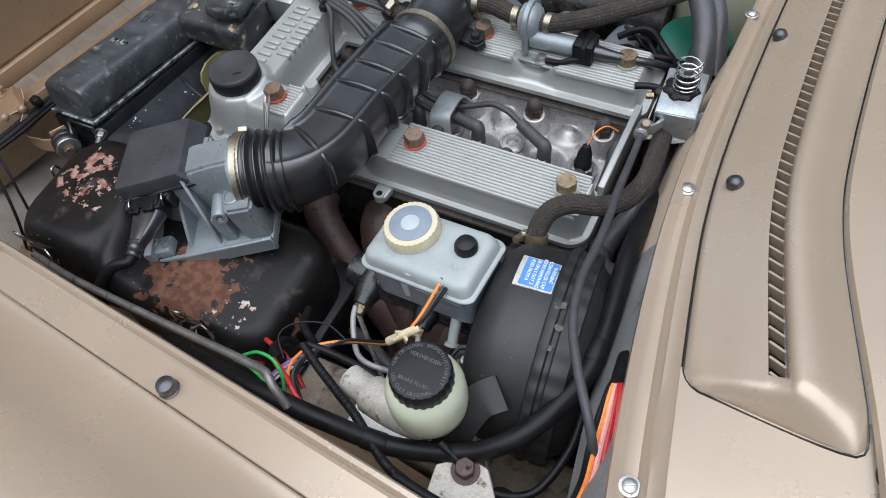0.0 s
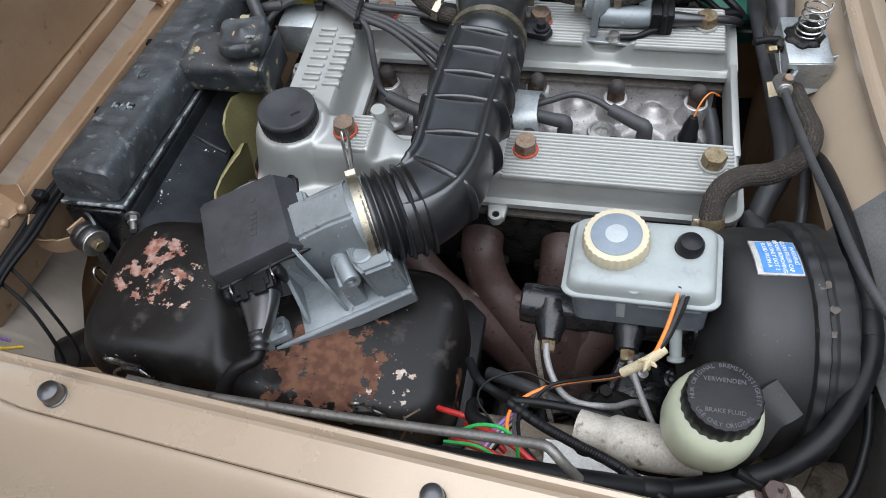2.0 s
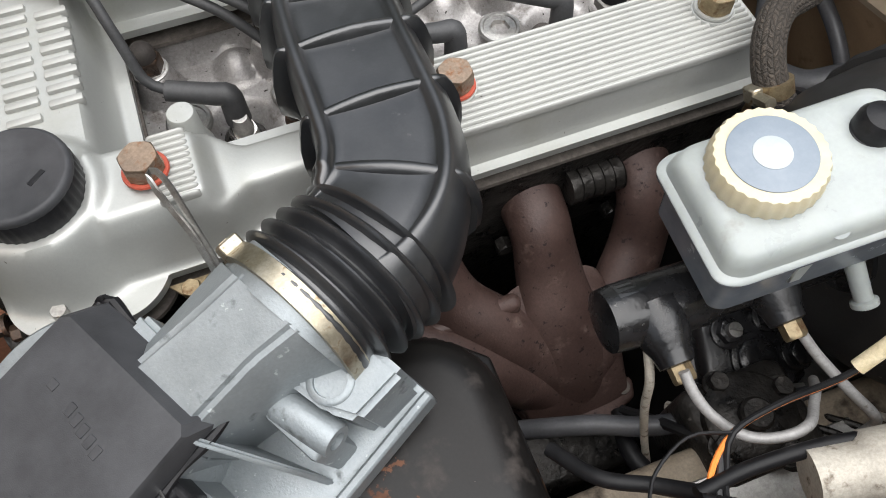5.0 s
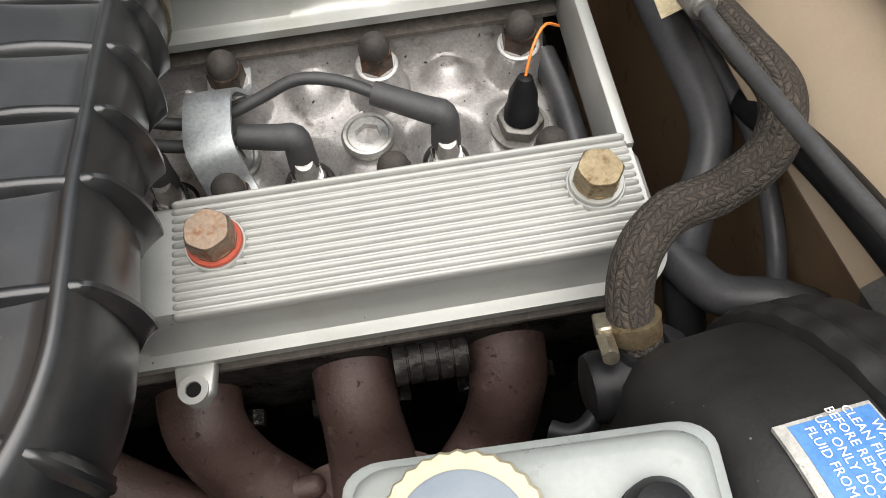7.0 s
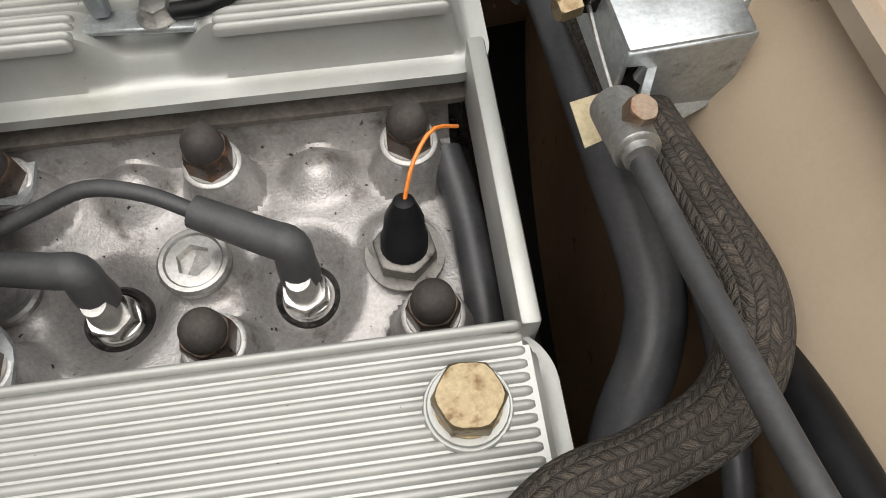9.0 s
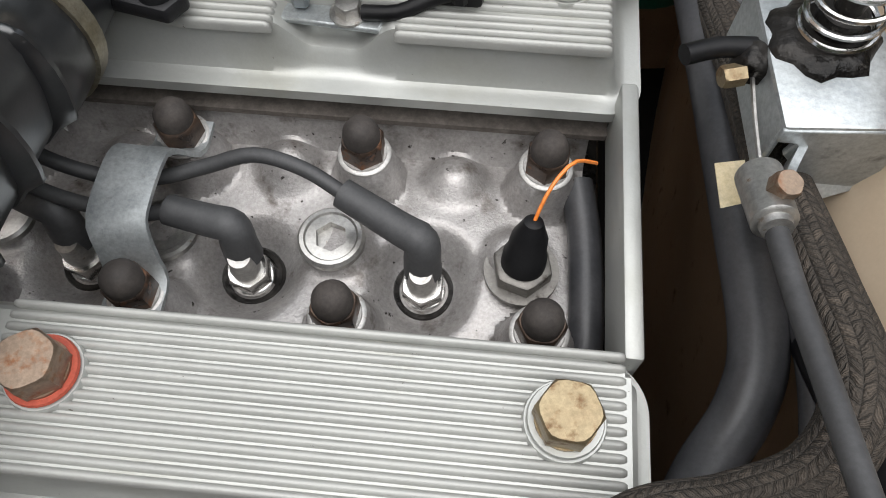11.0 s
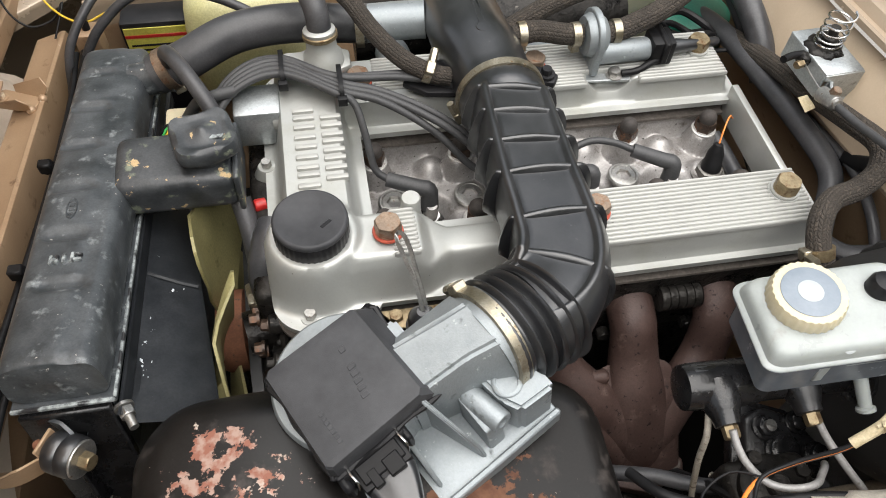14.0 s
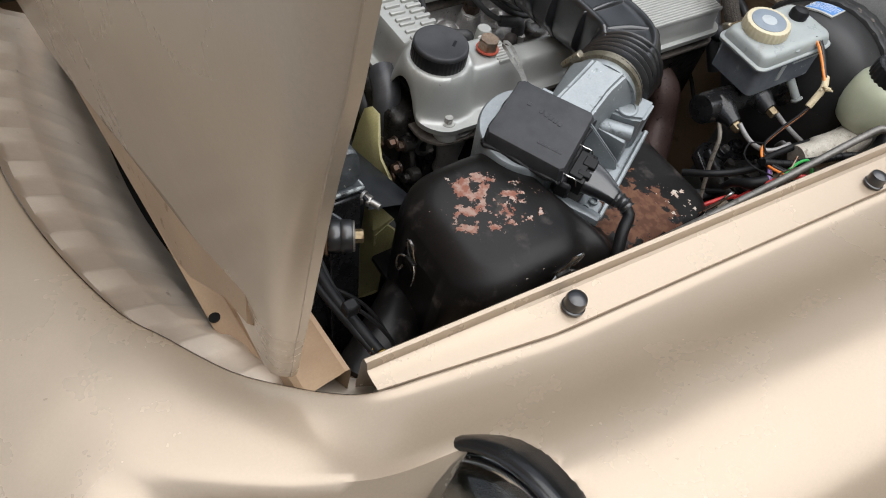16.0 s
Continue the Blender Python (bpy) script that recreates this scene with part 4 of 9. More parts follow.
# bonnet, hinged at the front and standing open
bonnet = thing("bonnet", "open tan bonnet standing upright at the car's nose", "bonnet", (-0.645, 0.2, 0.9))
LOW_Y = (-0.40, -0.335, -0.318, -0.300, -0.285, -0.267, -0.245, -0.218, -0.180, -0.147, -0.074, 0.083, 0.238, 0.40, 0.47, 0.54, 0.60)
LOW_Z = (0.905, 0.890, 0.876, 0.877, 0.893, 0.921, 0.943, 0.952, 0.952, 0.943, 0.918, 0.856, 0.802, 0.80, 0.79, 0.76, 0.78)
skin_b = []
for k in range(25):
    s = (k / 24) ** 1.6
    yl = float(np.interp(0.876 + 1.124 * s, (0.876, 0.913, 1.005, 1.114, 1.184, 1.224, 1.251, 1.305, 2.0), (-0.314, -0.326, -0.352, -0.380, -0.398, -0.406, -0.410, -0.415, -0.455)))
    ys = [yl + e for e in (0.0, 0.0015, 0.005, 0.011, 0.018, 0.026, 0.036, 0.048, 0.062, 0.078, 0.096, 0.118, 0.145, 0.18, 0.22)] + [yl + 0.22 + (0.36 - yl) * q / 14 for q in range(1, 15)]
    rolled = [0.018, 0.011, 0.005, 0.0015] + [0.0] * 25
    outer, inside = [], []
    for y, r_ in zip(ys, rolled):
        low = float(np.interp(y, LOW_Y, LOW_Z))
        z = low + (2.0 - low) * s
        # a soft crease runs down and away from the upright edge; below it the nose turns in
        fold = 1.155 + 0.50 * (-0.283 - y) if y < -0.05 else 1.04 - 0.45 * (y + 0.05)
        turn_in = 0.12 * (math.sqrt((fold - z) ** 2 + 0.00012) * 0.5 + (fold - z) * 0.5)
        bow_ = 0.030 * (1 - ((y - 0.33) / 0.72) ** 2)
        outer.append((-0.680 + r_ + turn_in - 0.25 * bow_, y, z))
        inside.append((outer[-1][0] - r_ + 0.012, y, z))
    skin_b.append(outer + inside[::-1])
part("outer_skin", rings(skin_b), TAN, bonnet, "smooth tan outer skin", angle=60)
under = []
for y in np.linspace(-0.300, 0.545, 22):
    b = 0.0075 * (1 - ((y - 0.33) / 0.72) ** 2)
    o = fall(y) * 0.9 + 0.012
    dn = 0.098 * float(ease(np.array((y + 0.30) / 0.16)))
    under.append([(-0.660 - b, y, 0.925 + o - dn), (-0.646 - b, y, 0.906 + o - dn), (-0.642 - b, y, 0.905 + o - dn), (-0.640 - b, y, 0.911 + o - dn), (-0.643 - b, y, 0.930 + o - dn), (-0.649 - b, y, 0.934 + o - dn), (-0.645 - b, y, 0.940 + o - dn), (-0.638 - b, y, 1.06 + o), (-0.641 - b, y, 1.075 + o), (-0.646 - b, y, 1.085 + o), (-0.649 - b, y, 1.95 + o), (-0.662 - b, y, 1.95 + o)])
part("inner_panel", rings(under), TAN_BAY, bonnet, "dusty tan inner pressing with a folded flange", angle=30)


def hinge(at):
    h = thing("front_bracket", "tan folded steel bracket with a bolt, welded on the slam panel", "bracket", (0, 0, 0), "front brackets")
    part("plate", prism([(-0.046, -0.016), (-0.038, -0.024), (0.038, -0.020), (0.038, 0.020), (-0.038, 0.024), (-0.046, 0.016)], 0.0, 0.0022, 0.0008, 1), TAN_BAY, h)
    for s in (-1, 1):
        cheek = prism([(-0.022, 0.0), (0.034, 0.0), (0.042, 0.020), (0.028, 0.034), (-0.026, 0.012)], -0.0011, 0.0011, 0.0006, 1, pose(0.004, s * 0.0205, 0.001, 90 - 22 * s, 0, -4 * s))
        part("cheek", cheek, TAN_BAY, h, "upright folded cheek")
        part("weld", lathe([(0.0075, -0.004), (0.0070, 0.002), (0.0045, 0.005), (0.001, 0.006)], pose(0.038, s * 0.0155, 0.003, 0, 30, 0), 14, 5, 0.0008), TAN_BAY, h, "painted weld nugget")
    part("washer", lathe([(0.0115, 0.0), (0.0115, 0.0016), (0.0060, 0.0024)], pose(-0.028, 0.0, 0.0022), 24), TAN_BAY, h)
    part("bolt", hexed(0.0125, 0.0065, pose(-0.028, 0.0, 0.004)), BAY_LIT, h, "tan painted bolt head")
    h.matrix_basis = at
    return h


# hinge arms on the bonnet, reaching over the front brackets
for hy, hz in ((-0.141, 0.836), (0.320, 0.778)):
    arm = part("hinge_arm", strip([(-0.630, hy, hz + 0.004), (-0.644, hy, hz + 0.008), (-0.650, hy, hz + 0.022), (-0.652, hy - 0.004, hz + 0.060), (-0.653, hy - 0.006, hz + 0.095)], 0.034, 0.003, (0, 1, 0)), TAN_BAY, bonnet, "tan folded hinge arm")
    for dz in (0.048, 0.078):
        part("hinge_bolt", join(lathe([(0.0085, 0.0), (0.0085, 0.0018)], aim((-0.6505, hy - 0.004, hz + dz), (1, 0, 0.03)), 18), hexed(0.011, 0.007, aim((-0.6490, hy - 0.004, hz + dz), (1, 0, 0.03)))), BAY_LIT, arm, "tan painted bolt head")
endb = thing("slam_end_block", "tan steel end block with a black pin beside the slam panel", "bracket", (-0.55, 0.44, 0.74))
part("block", box(-0.562, -0.530, 0.420, 0.452, 0.735, 0.775, 0.004, 2), TAN_BAY, endb)
part("pin", lathe([(0.005, 0.0), (0.005, 0.010), (0.003, 0.013)], pose(-0.546, 0.436, 0.775), 16), WIRE_BLACK, endb, "black rubber pin")
hg = hinge(pose(-0.6100, -0.1460, 0.8315, -7, -4, -20) @ Matrix.Scale(0.86, 4))
copy_thing(hg, pose(-0.614, 0.311, 0.7720, -7, -4, -24) @ Matrix.Scale(0.86, 4))

# headlamp in the wing's front
lamp = thing("headlamp", "round headlamp in a black surround", "headlamp", (-0.58, -0.49, 0.82))
LM = aim((-0.561, -0.514, 0.841), (-0.93, 0.0, 0.36))
part("surround", lathe([(0.094, -0.05), (0.099, -0.012), (0.1015, 0.0), (0.1010, 0.005), (0.0985, 0.0095), (0.0950, 0.0115), (0.0920, 0.0105), (0.0900, 0.007), (0.0895, 0.002)], LM, 72), GUM, lamp, "glossy black surround")
part("reflector", lathe([(0.0895, 0.001), (0.082, -0.008), (0.066, -0.026), (0.050, -0.040), (0.030, -0.050), (0.006, -0.054)], LM, 56), CHROME, lamp, "bright reflector bowl")
part("bulb_shield", lathe([(0.030, -0.03), (0.030, 0.004), (0.024, 0.010), (0.001, 0.012)], LM, 28), STEEL, lamp)
part("lens", lathe([(0.0900, 0.003), (0.084, 0.013), (0.072, 0.021), (0.055, 0.027), (0.035, 0.031), (0.018, 0.033), (0.001, 0.0335)], LM, 64), GLASS, lamp, "dark reflective glass lens")


# ---- engine ----
NUT_X = (-0.205, -0.104, -0.003, 0.0985, 0.199)
NUT_Y = (0.058, 0.154)
PLUG_X = (-0.150, -0.055, 0.039, 0.137)


def head_z(x, y):
    z = 0.748 + 0.004 * np.sin(x * 31) * np.sin(y * 40)
    for nx in NUT_X:
        for ny in NUT_Y:
            z = swell(0.774 + 0 * x, z, 0.004) * 0 + np.maximum(z, z + (0.775 - z) * ease((0.023 - np.hypot(x - nx, y - ny)) / 0.009))
    for px in PLUG_X:
        d = np.hypot(x - px, (y - 0.092) * 0.9)
        z = z - 0.016 * ease((0.034 - d) / 0.020)
        z = z + 0.014 * ease((0.024 - np.hypot(x - px - 0.012, y - 0.158)) / 0.02)
        z = z + 0.010 * ease((0.022 - np.hypot(x - px - 0.05, y - 0.108)) / 0.012)
    rim = ease((0.050 - y) / 0.012) + ease((y - 0.170) / 0.012)
    return z + (0.7765 - z) * np.clip(rim, 0, 1)


engine = thing("cylinder_head", "bare cast aluminium cylinder head with dirty recesses", "engine", (0, 0.1, 0.45))
part("head_casting", sheet(-0.232, 0.222, 0.028, 0.190, 0.0025, head_z, None, 0.03), BARE_CAST, engine, "bare grey cast aluminium head")
part("block", box(-0.30, 0.24, -0.02, 0.25, 0.45, 0.712, 0.008), GRIME, engine, "oily dark engine block")
part("timing_case", box(-0.345, -0.29, -0.02, 0.24, 0.46, 0.79, 0.012, 3), GRIME, engine, "oily dark timing case")
part("bay_side", box(-0.28, 0.24, -0.043, -0.018, 0.66, 0.772, 0.006), GRIME, engine)


def cover_fields(x, y):
    left = rbox_sd(x, y, -0.30, 0.241, -0.0455, 0.036, 0.022)
    right = rbox_sd(x, y, -0.30, 0.241, 0.178, 0.282, 0.014)
    front = rbox_sd(x, y, -0.320, -0.222, -0.067, 0.285, 0.034)
    return left, right, front


def cover_z(x, y):
    left, right, front = cover_fields(x, y)
    base = 0.785 + 0 * x
    mid = ease((-0.040 - x) / 0.03) * ease((x + 0.176) / 0.030)
    tl = base + (0.837 - base - mid * (0.004 + 5.5 * (y + 0.008) ** 2)) * ease(-(left + 0.0015) / (0.0080 + 0.0185 * mid))
    notch = ease((0.034 - np.abs(x - 0.080)) / 0.024) * ease((0.222 - y) / 0.020)
    tr = base + (0.831 - base - 0.018 * notch) * ease(-(right + 0.003) / 0.015)
    drop = ease((0.022 - y) / 0.055)
    tf = base + (0.850 - base - 0.040 * drop) * ease(-(front + 0.003) / (0.017 + 0.013 * drop))
    pad = 0.80 + 0.0525 * ease(-rbox_sd(x, y, -0.265, -0.158, -0.050, 0.040, 0.026) / 0.022)
    neck = 0.79 + 0.066 * ease((0.063 - np.hypot(x + 0.279, y - 0.002)) / 0.024)
    z = swell(swell(tl, tr, 0.004), tf, 0.012)
    return swell(swell(z, pad, 0.016), neck, 0.018)


def cover_edge(x, y):
    left, right, front = cover_fields(x, y)
    return np.minimum(np.minimum(left, right), front)


cover = thing("cam_cover", "silver painted cast cam cover with ribbed tops", "engine cover", (0, 0.1, 0.785))
part("cover_casting", sheet(-0.345, 0.25, -0.07, 0.292, 0.0025, cover_z, None, 0.007, lambda x, y: cover_edge(x, y) - 0.0045), SILVER, cover, "silver painted cast cover")
part("gasket", sheet(-0.345, 0.25, -0.07, 0.292, 0.005, lambda x, y: 0.7795 + 0 * x, None, 0.004, lambda x, y: cover_edge(x, y) - 0.0035), GASKET, cover, "dark brown gasket edge")
part("rear_bar", box(0.2315, 0.2405, 0.034, 0.182, 0.772, 0.818, 0.002), SILVER, cover)


def rib_bm(x0, x1, y, z, w=0.0039, h=0.0026):
    loops = []
    for x, k in ((x0, 0.0), (x0 + 0.0012, 0.7), (x0 + 0.003, 1.0), (x1 - 0.003, 1.0), (x1 - 0.0012, 0.7), (x1, 0.0)):
        loops.append([(x, y + c * w * (0.5 + 0.5 * k) / 2, z - 0.004 if e < 0 else z + e * h * k) for c, e in ((-1, -1), (-1, 0.0), (-0.55, 0.75), (0, 1.0), (0.55, 0.75), (1, 0.0), (1, -1))])
    return rings(loops)


def rib_rows(x0, x1, y0, y1, z):
    pitch, y = 0.00500, y0
    while y <= y1:
        part("rib", rib_bm(x0, x1, y, z), RIB, cover, angle=60)
        y += pitch


rib_rows(-0.0235, 0.2280, -0.0368, 0.0285, 0.8372)
rib_rows(-0.002, 0.050, 0.1905, 0.208, 0.8315)
rib_rows(0.114, 0.2245, 0.1905, 0.208, 0.8315)
rib_rows(-0.195, 0.2245, 0.2125, 0.266, 0.8315)
rib_rows(-0.206, -0.181, -0.030, 0.021, 0.8525)

# raised plain blocks where the maker's name stands on the cover
for row, (bx, cells) in enumerate(((-0.249, ((0.150, 0.020), (0.126, 0.016), (0.103, 0.018), (0.078, 0.022))), (-0.277, ((0.163, 0.018), (0.137, 0.024), (0.109, 0.024), (0.083, 0.016), (0.057, 0.022))))):
    for cy, ln_ in cells:
        for off in (-0.30, 0.30):
            part("raised_bar", box(bx - 0.0112, bx + 0.0112, cy + off * ln_ - 0.0031, cy + off * ln_ + 0.0031, 0.846, 0.8535, 0.0014), RIB, cover)
for cx, cy in ((-0.329, 0.040), (-0.329, 0.141), (-0.29, -0.055)):
    part("cover_lug", lathe([(0.016, -0.004), (0.0155, 0.003), (0.012, 0.008), (0.011, 0.014), (0.009, 0.017)], pose(cx + (0.006 if cy > 0 else 0.0), cy, 0.785), 24), SILVER, cover)
    part("lug_bolt", hexed(0.010, 0.008, pose(cx + (0.006 if cy > 0 else 0.0), cy, 0.802, 0, 0, 20)), STEEL, cover)
part("cast_post", lathe([(0.014, 0.0), (0.0105, 0.012), (0.0098, 0.034), (0.0088, 0.0355)], pose(-0.181, 0.037, 0.814), 24), SILVER, cover)
lug = join(prism([(-0.0375, -0.048), (-0.0145, -0.048), (-0.0165, -0.066), (-0.0265, -0.0725), (-0.0360, -0.066)], 0.787, 0.797, 0.002), lathe([(0.0082, 0.0), (0.0082, 0.0115), (0.0045, 0.0115), (0.0042, 0.003), (0.001, 0.003)], pose(-0.0265, -0.0635, 0.787), 20))
part("drilled_lug", lug, SILVER, cover)
# dark disc gives the drilled hole its inner shade by colour
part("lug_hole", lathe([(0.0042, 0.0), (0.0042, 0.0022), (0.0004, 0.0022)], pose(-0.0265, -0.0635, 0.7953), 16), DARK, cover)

for sx, sy, sz in ((0.0, 0.0, 0.8370), (0.204, 0.0, 0.8370), (-0.007, 0.224, 0.8310), (-0.212, 0.223, 0.8310), (0.200, 0.232, 0.8310)):
    part("bolt_seat", lathe([(0.0166, -0.004), (0.0163, 0.0020), (0.0157, 0.0030), (0.0145, 0.0030), (0.001, 0.0030)], pose(sx, sy, sz), 32), SILVER, cover)

# cap bolts on the cover
def cap_bolt(name, washer, material, label):
    t = thing(name, label, "bolt", (0, 0, 0), "cam cover bolts")
    part("washer", lathe([(0.004, 0), (0.0144, 0), (0.0149, 0.001), (0.0144, 0.0025), (0.004, 0.0026)], None, 32), washer, t)
    part("bolt_head", join(lathe([(0.0122, 0.0024), (0.0122, 0.004)], None, 28), moved(hexed(0.0228, 0.0125, None, 0.1), pose(0, 0, 0.0035))), material, t)
    return t


bolt = cap_bolt("cover_bolt", RED_WASHER, COPPER_BOLT, "rust-tinged hexagonal bolt on a red washer in the cam cover")
bolt.location = (0, 0, 0.8402)
for bx, by, bz, tw in ((-0.209, -0.006, 0.8555, 12), (-0.007, 0.224, 0.8342, 33), (-0.212, 0.223, 0.8342, 8)):
    copy_thing(bolt, pose(bx, by, bz, 0, 0, tw))
plain = cap_bolt("cover_bolt", SILVER, BRASS, "yellowish hexagonal bolt on a silver seat in the cam cover")
plain.matrix_basis = pose(0.204, 0.0, 0.8402, 0, 0, 25)
copy_thing(plain, pose(0.200, 0.232, 0.8342, 0, 0, 5))

# head nuts
nut = thing("head_nut", "dark oily domed nut on a raised head boss", "nut", (0, 0, 0), "cylinder head nuts")
part("washer", lathe([(0.005, -0.0012), (0.0148, -0.0012), (0.0150, 0.0004), (0.0144, 0.0010), (0.0128, 0.0012), (0.0124, 0.002), (0.005, 0.002)], None, 32), MACHINED, nut, "bright machined seat")
part("hexagon", moved(hexed(0.0218, 0.0132, None, 0.10), pose(0, 0, 0.002)), NUT, nut, "rust-tinged dark hexagon")
part("dome", lathe([(0.0086, 0.0140), (0.0101, 0.0150), (0.0102, 0.0180), (0.0096, 0.0222), (0.0074, 0.0258), (0.0040, 0.0280), (0.0005, 0.0286)], None, 24), NUT_CAP, nut, "matt black dome")
nut.matrix_basis = pose(NUT_X[0], NUT_Y[0], 0.7755)
rng = random.Random(5)
for nx in NUT_X:
    for ny in NUT_Y:
        if (nx, ny) != (NUT_X[0], NUT_Y[0]):
            lift = 0.0035 if nx == NUT_X[2] else 0.0
            copy_thing(nut, pose(nx, ny, 0.7755 + lift, 0, 0, rng.uniform(0, 60)))

# socket plugs, spark plugs, leads
sock = thing("core_plug", "grey round plug with a hexagonal socket", "plug", (0, 0, 0), "core plugs")
hexr = []
for r, h, n6 in ((0.0185, 0.0, 0), (0.0188, 0.004, 0), (0.0172, 0.0058, 0), (0.0150, 0.0060, 0), (0.0140, 0.0048, 0), (0.0100, 0.0052, 0), (0.0092, 0.0052, 1), (0.0086, -0.004, 1), (0.0080, -0.0041, 1), (0.0010, -0.0041, 1)):
    hexr.append([(r * (math.cos(math.pi / 6) / math.cos((a + math.pi / 6) % (math.pi / 3) - math.pi / 6) if n6 else 1) * math.cos(a), r * (math.cos(math.pi / 6) / math.cos((a + math.pi / 6) % (math.pi / 3) - math.pi / 6) if n6 else 1) * math.sin(a), h) for a in [2 * math.pi * i / 36 for i in range(36)]])
part("plug_body", rings(hexr), STEEL, sock, angle=25)
sock.matrix_basis = pose(0.085, 0.108, 0.756, 0, 0, 10)
for sx in (-0.008, -0.101, -0.188):
    copy_thing(sock, pose(sx, 0.105, 0.756, 0, 0, 25))

spark = thing("spark_plug", "bright plated spark plug in a head recess", "spark plug", (0, 0, 0), "spark plugs")
part("seat_ring", lathe([(0.0185, -0.010), (0.0182, -0.002), (0.0165, 0.0005), (0.0140, 0.0), (0.0135, -0.004)], None, 32), GRIME, spark, "oily dark seat ring")
part("plug_hexagon", join(lathe([(0.0125, -0.002), (0.0128, 0.002), (0.0115, 0.003)], None, 28), moved(hexed(0.0216, 0.012, None, 0.08), pose(0, 0, 0.003))), CHROME, spark, "bright plated hexagon")
part("plug_collar", lathe([(0.0085, 0.012), (0.0085, 0.020), (0.0078, 0.022), (0.006, 0.034)], None, 24), STEEL, spark)
spark.matrix_basis = pose(PLUG_X[3], 0.092, 0.735, 8, 0, 0)
for px in PLUG_X[:3]:
    copy_thing(spark, pose(px, 0.092, 0.735, 8, 0, 15))


def boot(px, tip, lead, label):
    """A right-angled plug boot with its lead."""
    t = thing("plug_lead", label, "cable", (px, 0.094, 0.75), "spark plug leads")
    top = Vector((px + 0.001, 0.098, 0.783))
    tip = Vector(tip)
    d = (tip - top).normalized()
    path = [(px, 0.0945, 0.758), (px, 0.0955, 0.770), top + d * 0.002, top + d * 0.014, tip]
    part("boot", tube(path, lambda s: 0.0105 - 0.003 * s if s < 0.5 else 0.0090 - 0.0016 * (s - 0.5), 16, 0.003), LEAD, t, "grey-black moulded rubber boot")
    part("lead", tube([tip - d * 0.003] + lead, 0.0042, 10), LEAD, t, "grey-black ignition lead")
    return t


boot(PLUG_X[3], (0.093, 0.120, 0.789), [(0.072, 0.129, 0.795), (0.045, 0.1345, 0.796), (0.018, 0.130, 0.788), (-0.008, 0.123, 0.784), (-0.035, 0.120, 0.786), (-0.075, 0.125, 0.805), (-0.13, 0.155, 0.838), (-0.19, 0.178, 0.860), (-0.237, 0.190, 0.868), (-0.297, 0.226, 0.872), (-0.345, 0.212, 0.866), (-0.375, 0.175, 0.845)], "grey-black ignition lead crossing the cylinder head")
boot(PLUG_X[2], (0.003, 0.104, 0.785), [(-0.02, 0.100, 0.786), (-0.07, 0.107, 0.800), (-0.13, 0.140, 0.840), (-0.19, 0.170, 0.860), (-0.237, 0.183, 0.869), (-0.297, 0.219, 0.873), (-0.345, 0.205, 0.866), (-0.375, 0.17, 0.845)], "grey-black ignition lead beneath the intake duct")
boot(PLUG_X[1], (-0.085, 0.108, 0.787), [(-0.105, 0.118, 0.80), (-0.14, 0.140, 0.832), (-0.19, 0.163, 0.858), (-0.237, 0.176, 0.869), (-0.297, 0.212, 0.873), (-0.345, 0.198, 0.866), (-0.375, 0.165, 0.845)], "grey-black ignition lead beneath the intake duct")
boot(PLUG_X[0], (-0.195, 0.116, 0.788), [(-0.207, 0.122, 0.80), (-0.214, 0.140, 0.835), (-0.222, 0.162, 0.861), (-0.240, 0.172, 0.869), (-0.297, 0.206, 0.872), (-0.345, 0.192, 0.866), (-0.375, 0.16, 0.845)], "grey-black ignition lead bent down to its plug")
for i, (dy, dz) in enumerate(((0.026, 0.0), (0.020, 0.004))):
    hose_thing("ignition_lead", [(-0.10, 0.170 + dy, 0.845), (-0.16, 0.180 + dy, 0.857), (-0.237, 0.176 + dy, 0.866 + dz), (-0.297, 0.210 + dy, 0.868 + dz), (-0.345, 0.198 + dy, 0.862), (-0.385, 0.16 + dy, 0.835)], 0.0042, LEAD, "grey-black ignition lead in a tied bundle", "cable", 10, "spark plug leads")
for bx, by in ((-0.294, 0.220), (-0.234, 0.189)):
    tie = [(bx, by - 0.024, 0.866), (bx, by - 0.020, 0.877), (bx, by, 0.8785), (bx, by + 0.018, 0.8765), (bx, by + 0.024, 0.866), (bx, by + 0.016, 0.859), (bx, by, 0.858), (bx, by - 0.018, 0.860), (bx, by - 0.024, 0.866)]
    solo("lead_holder", join(strip(tie, 0.005, 0.0022, (1, 0.1, 0)), box(bx - 0.005, bx + 0.005, by - 0.03, by - 0.022, 0.861, 0.871, 0.001)), WIRE_BLACK, "black plastic holder strapping the ignition leads", "cable tie", "lead holders")

# temperature sender with its orange wire
sender = thing("temperature_sender", "steel temperature sender with a black boot and orange wire", "sensor", (0.190, 0.100, 0.745))
part("washer", lathe([(0.005, 0), (0.0205, 0), (0.0205, 0.003), (0.005, 0.003)], pose(0.190, 0.100, 0.753), 30), TUBE, sender)
part("hexagon", hexed(0.0285, 0.010, pose(0.190, 0.100, 0.756, 0, 0, 12)), TUBE, sender)
part("boot", lathe([(0.0120, 0.0), (0.0118, 0.008), (0.0106, 0.010), (0.0096, 0.022), (0.0065, 0.030), (0.0050, 0.034), (0.0025, 0.035)], aim((0.190, 0.100, 0.765), (0.06, 0.22, 1.0)), 20), WIRE_BLACK, sender, "black rubber boot")
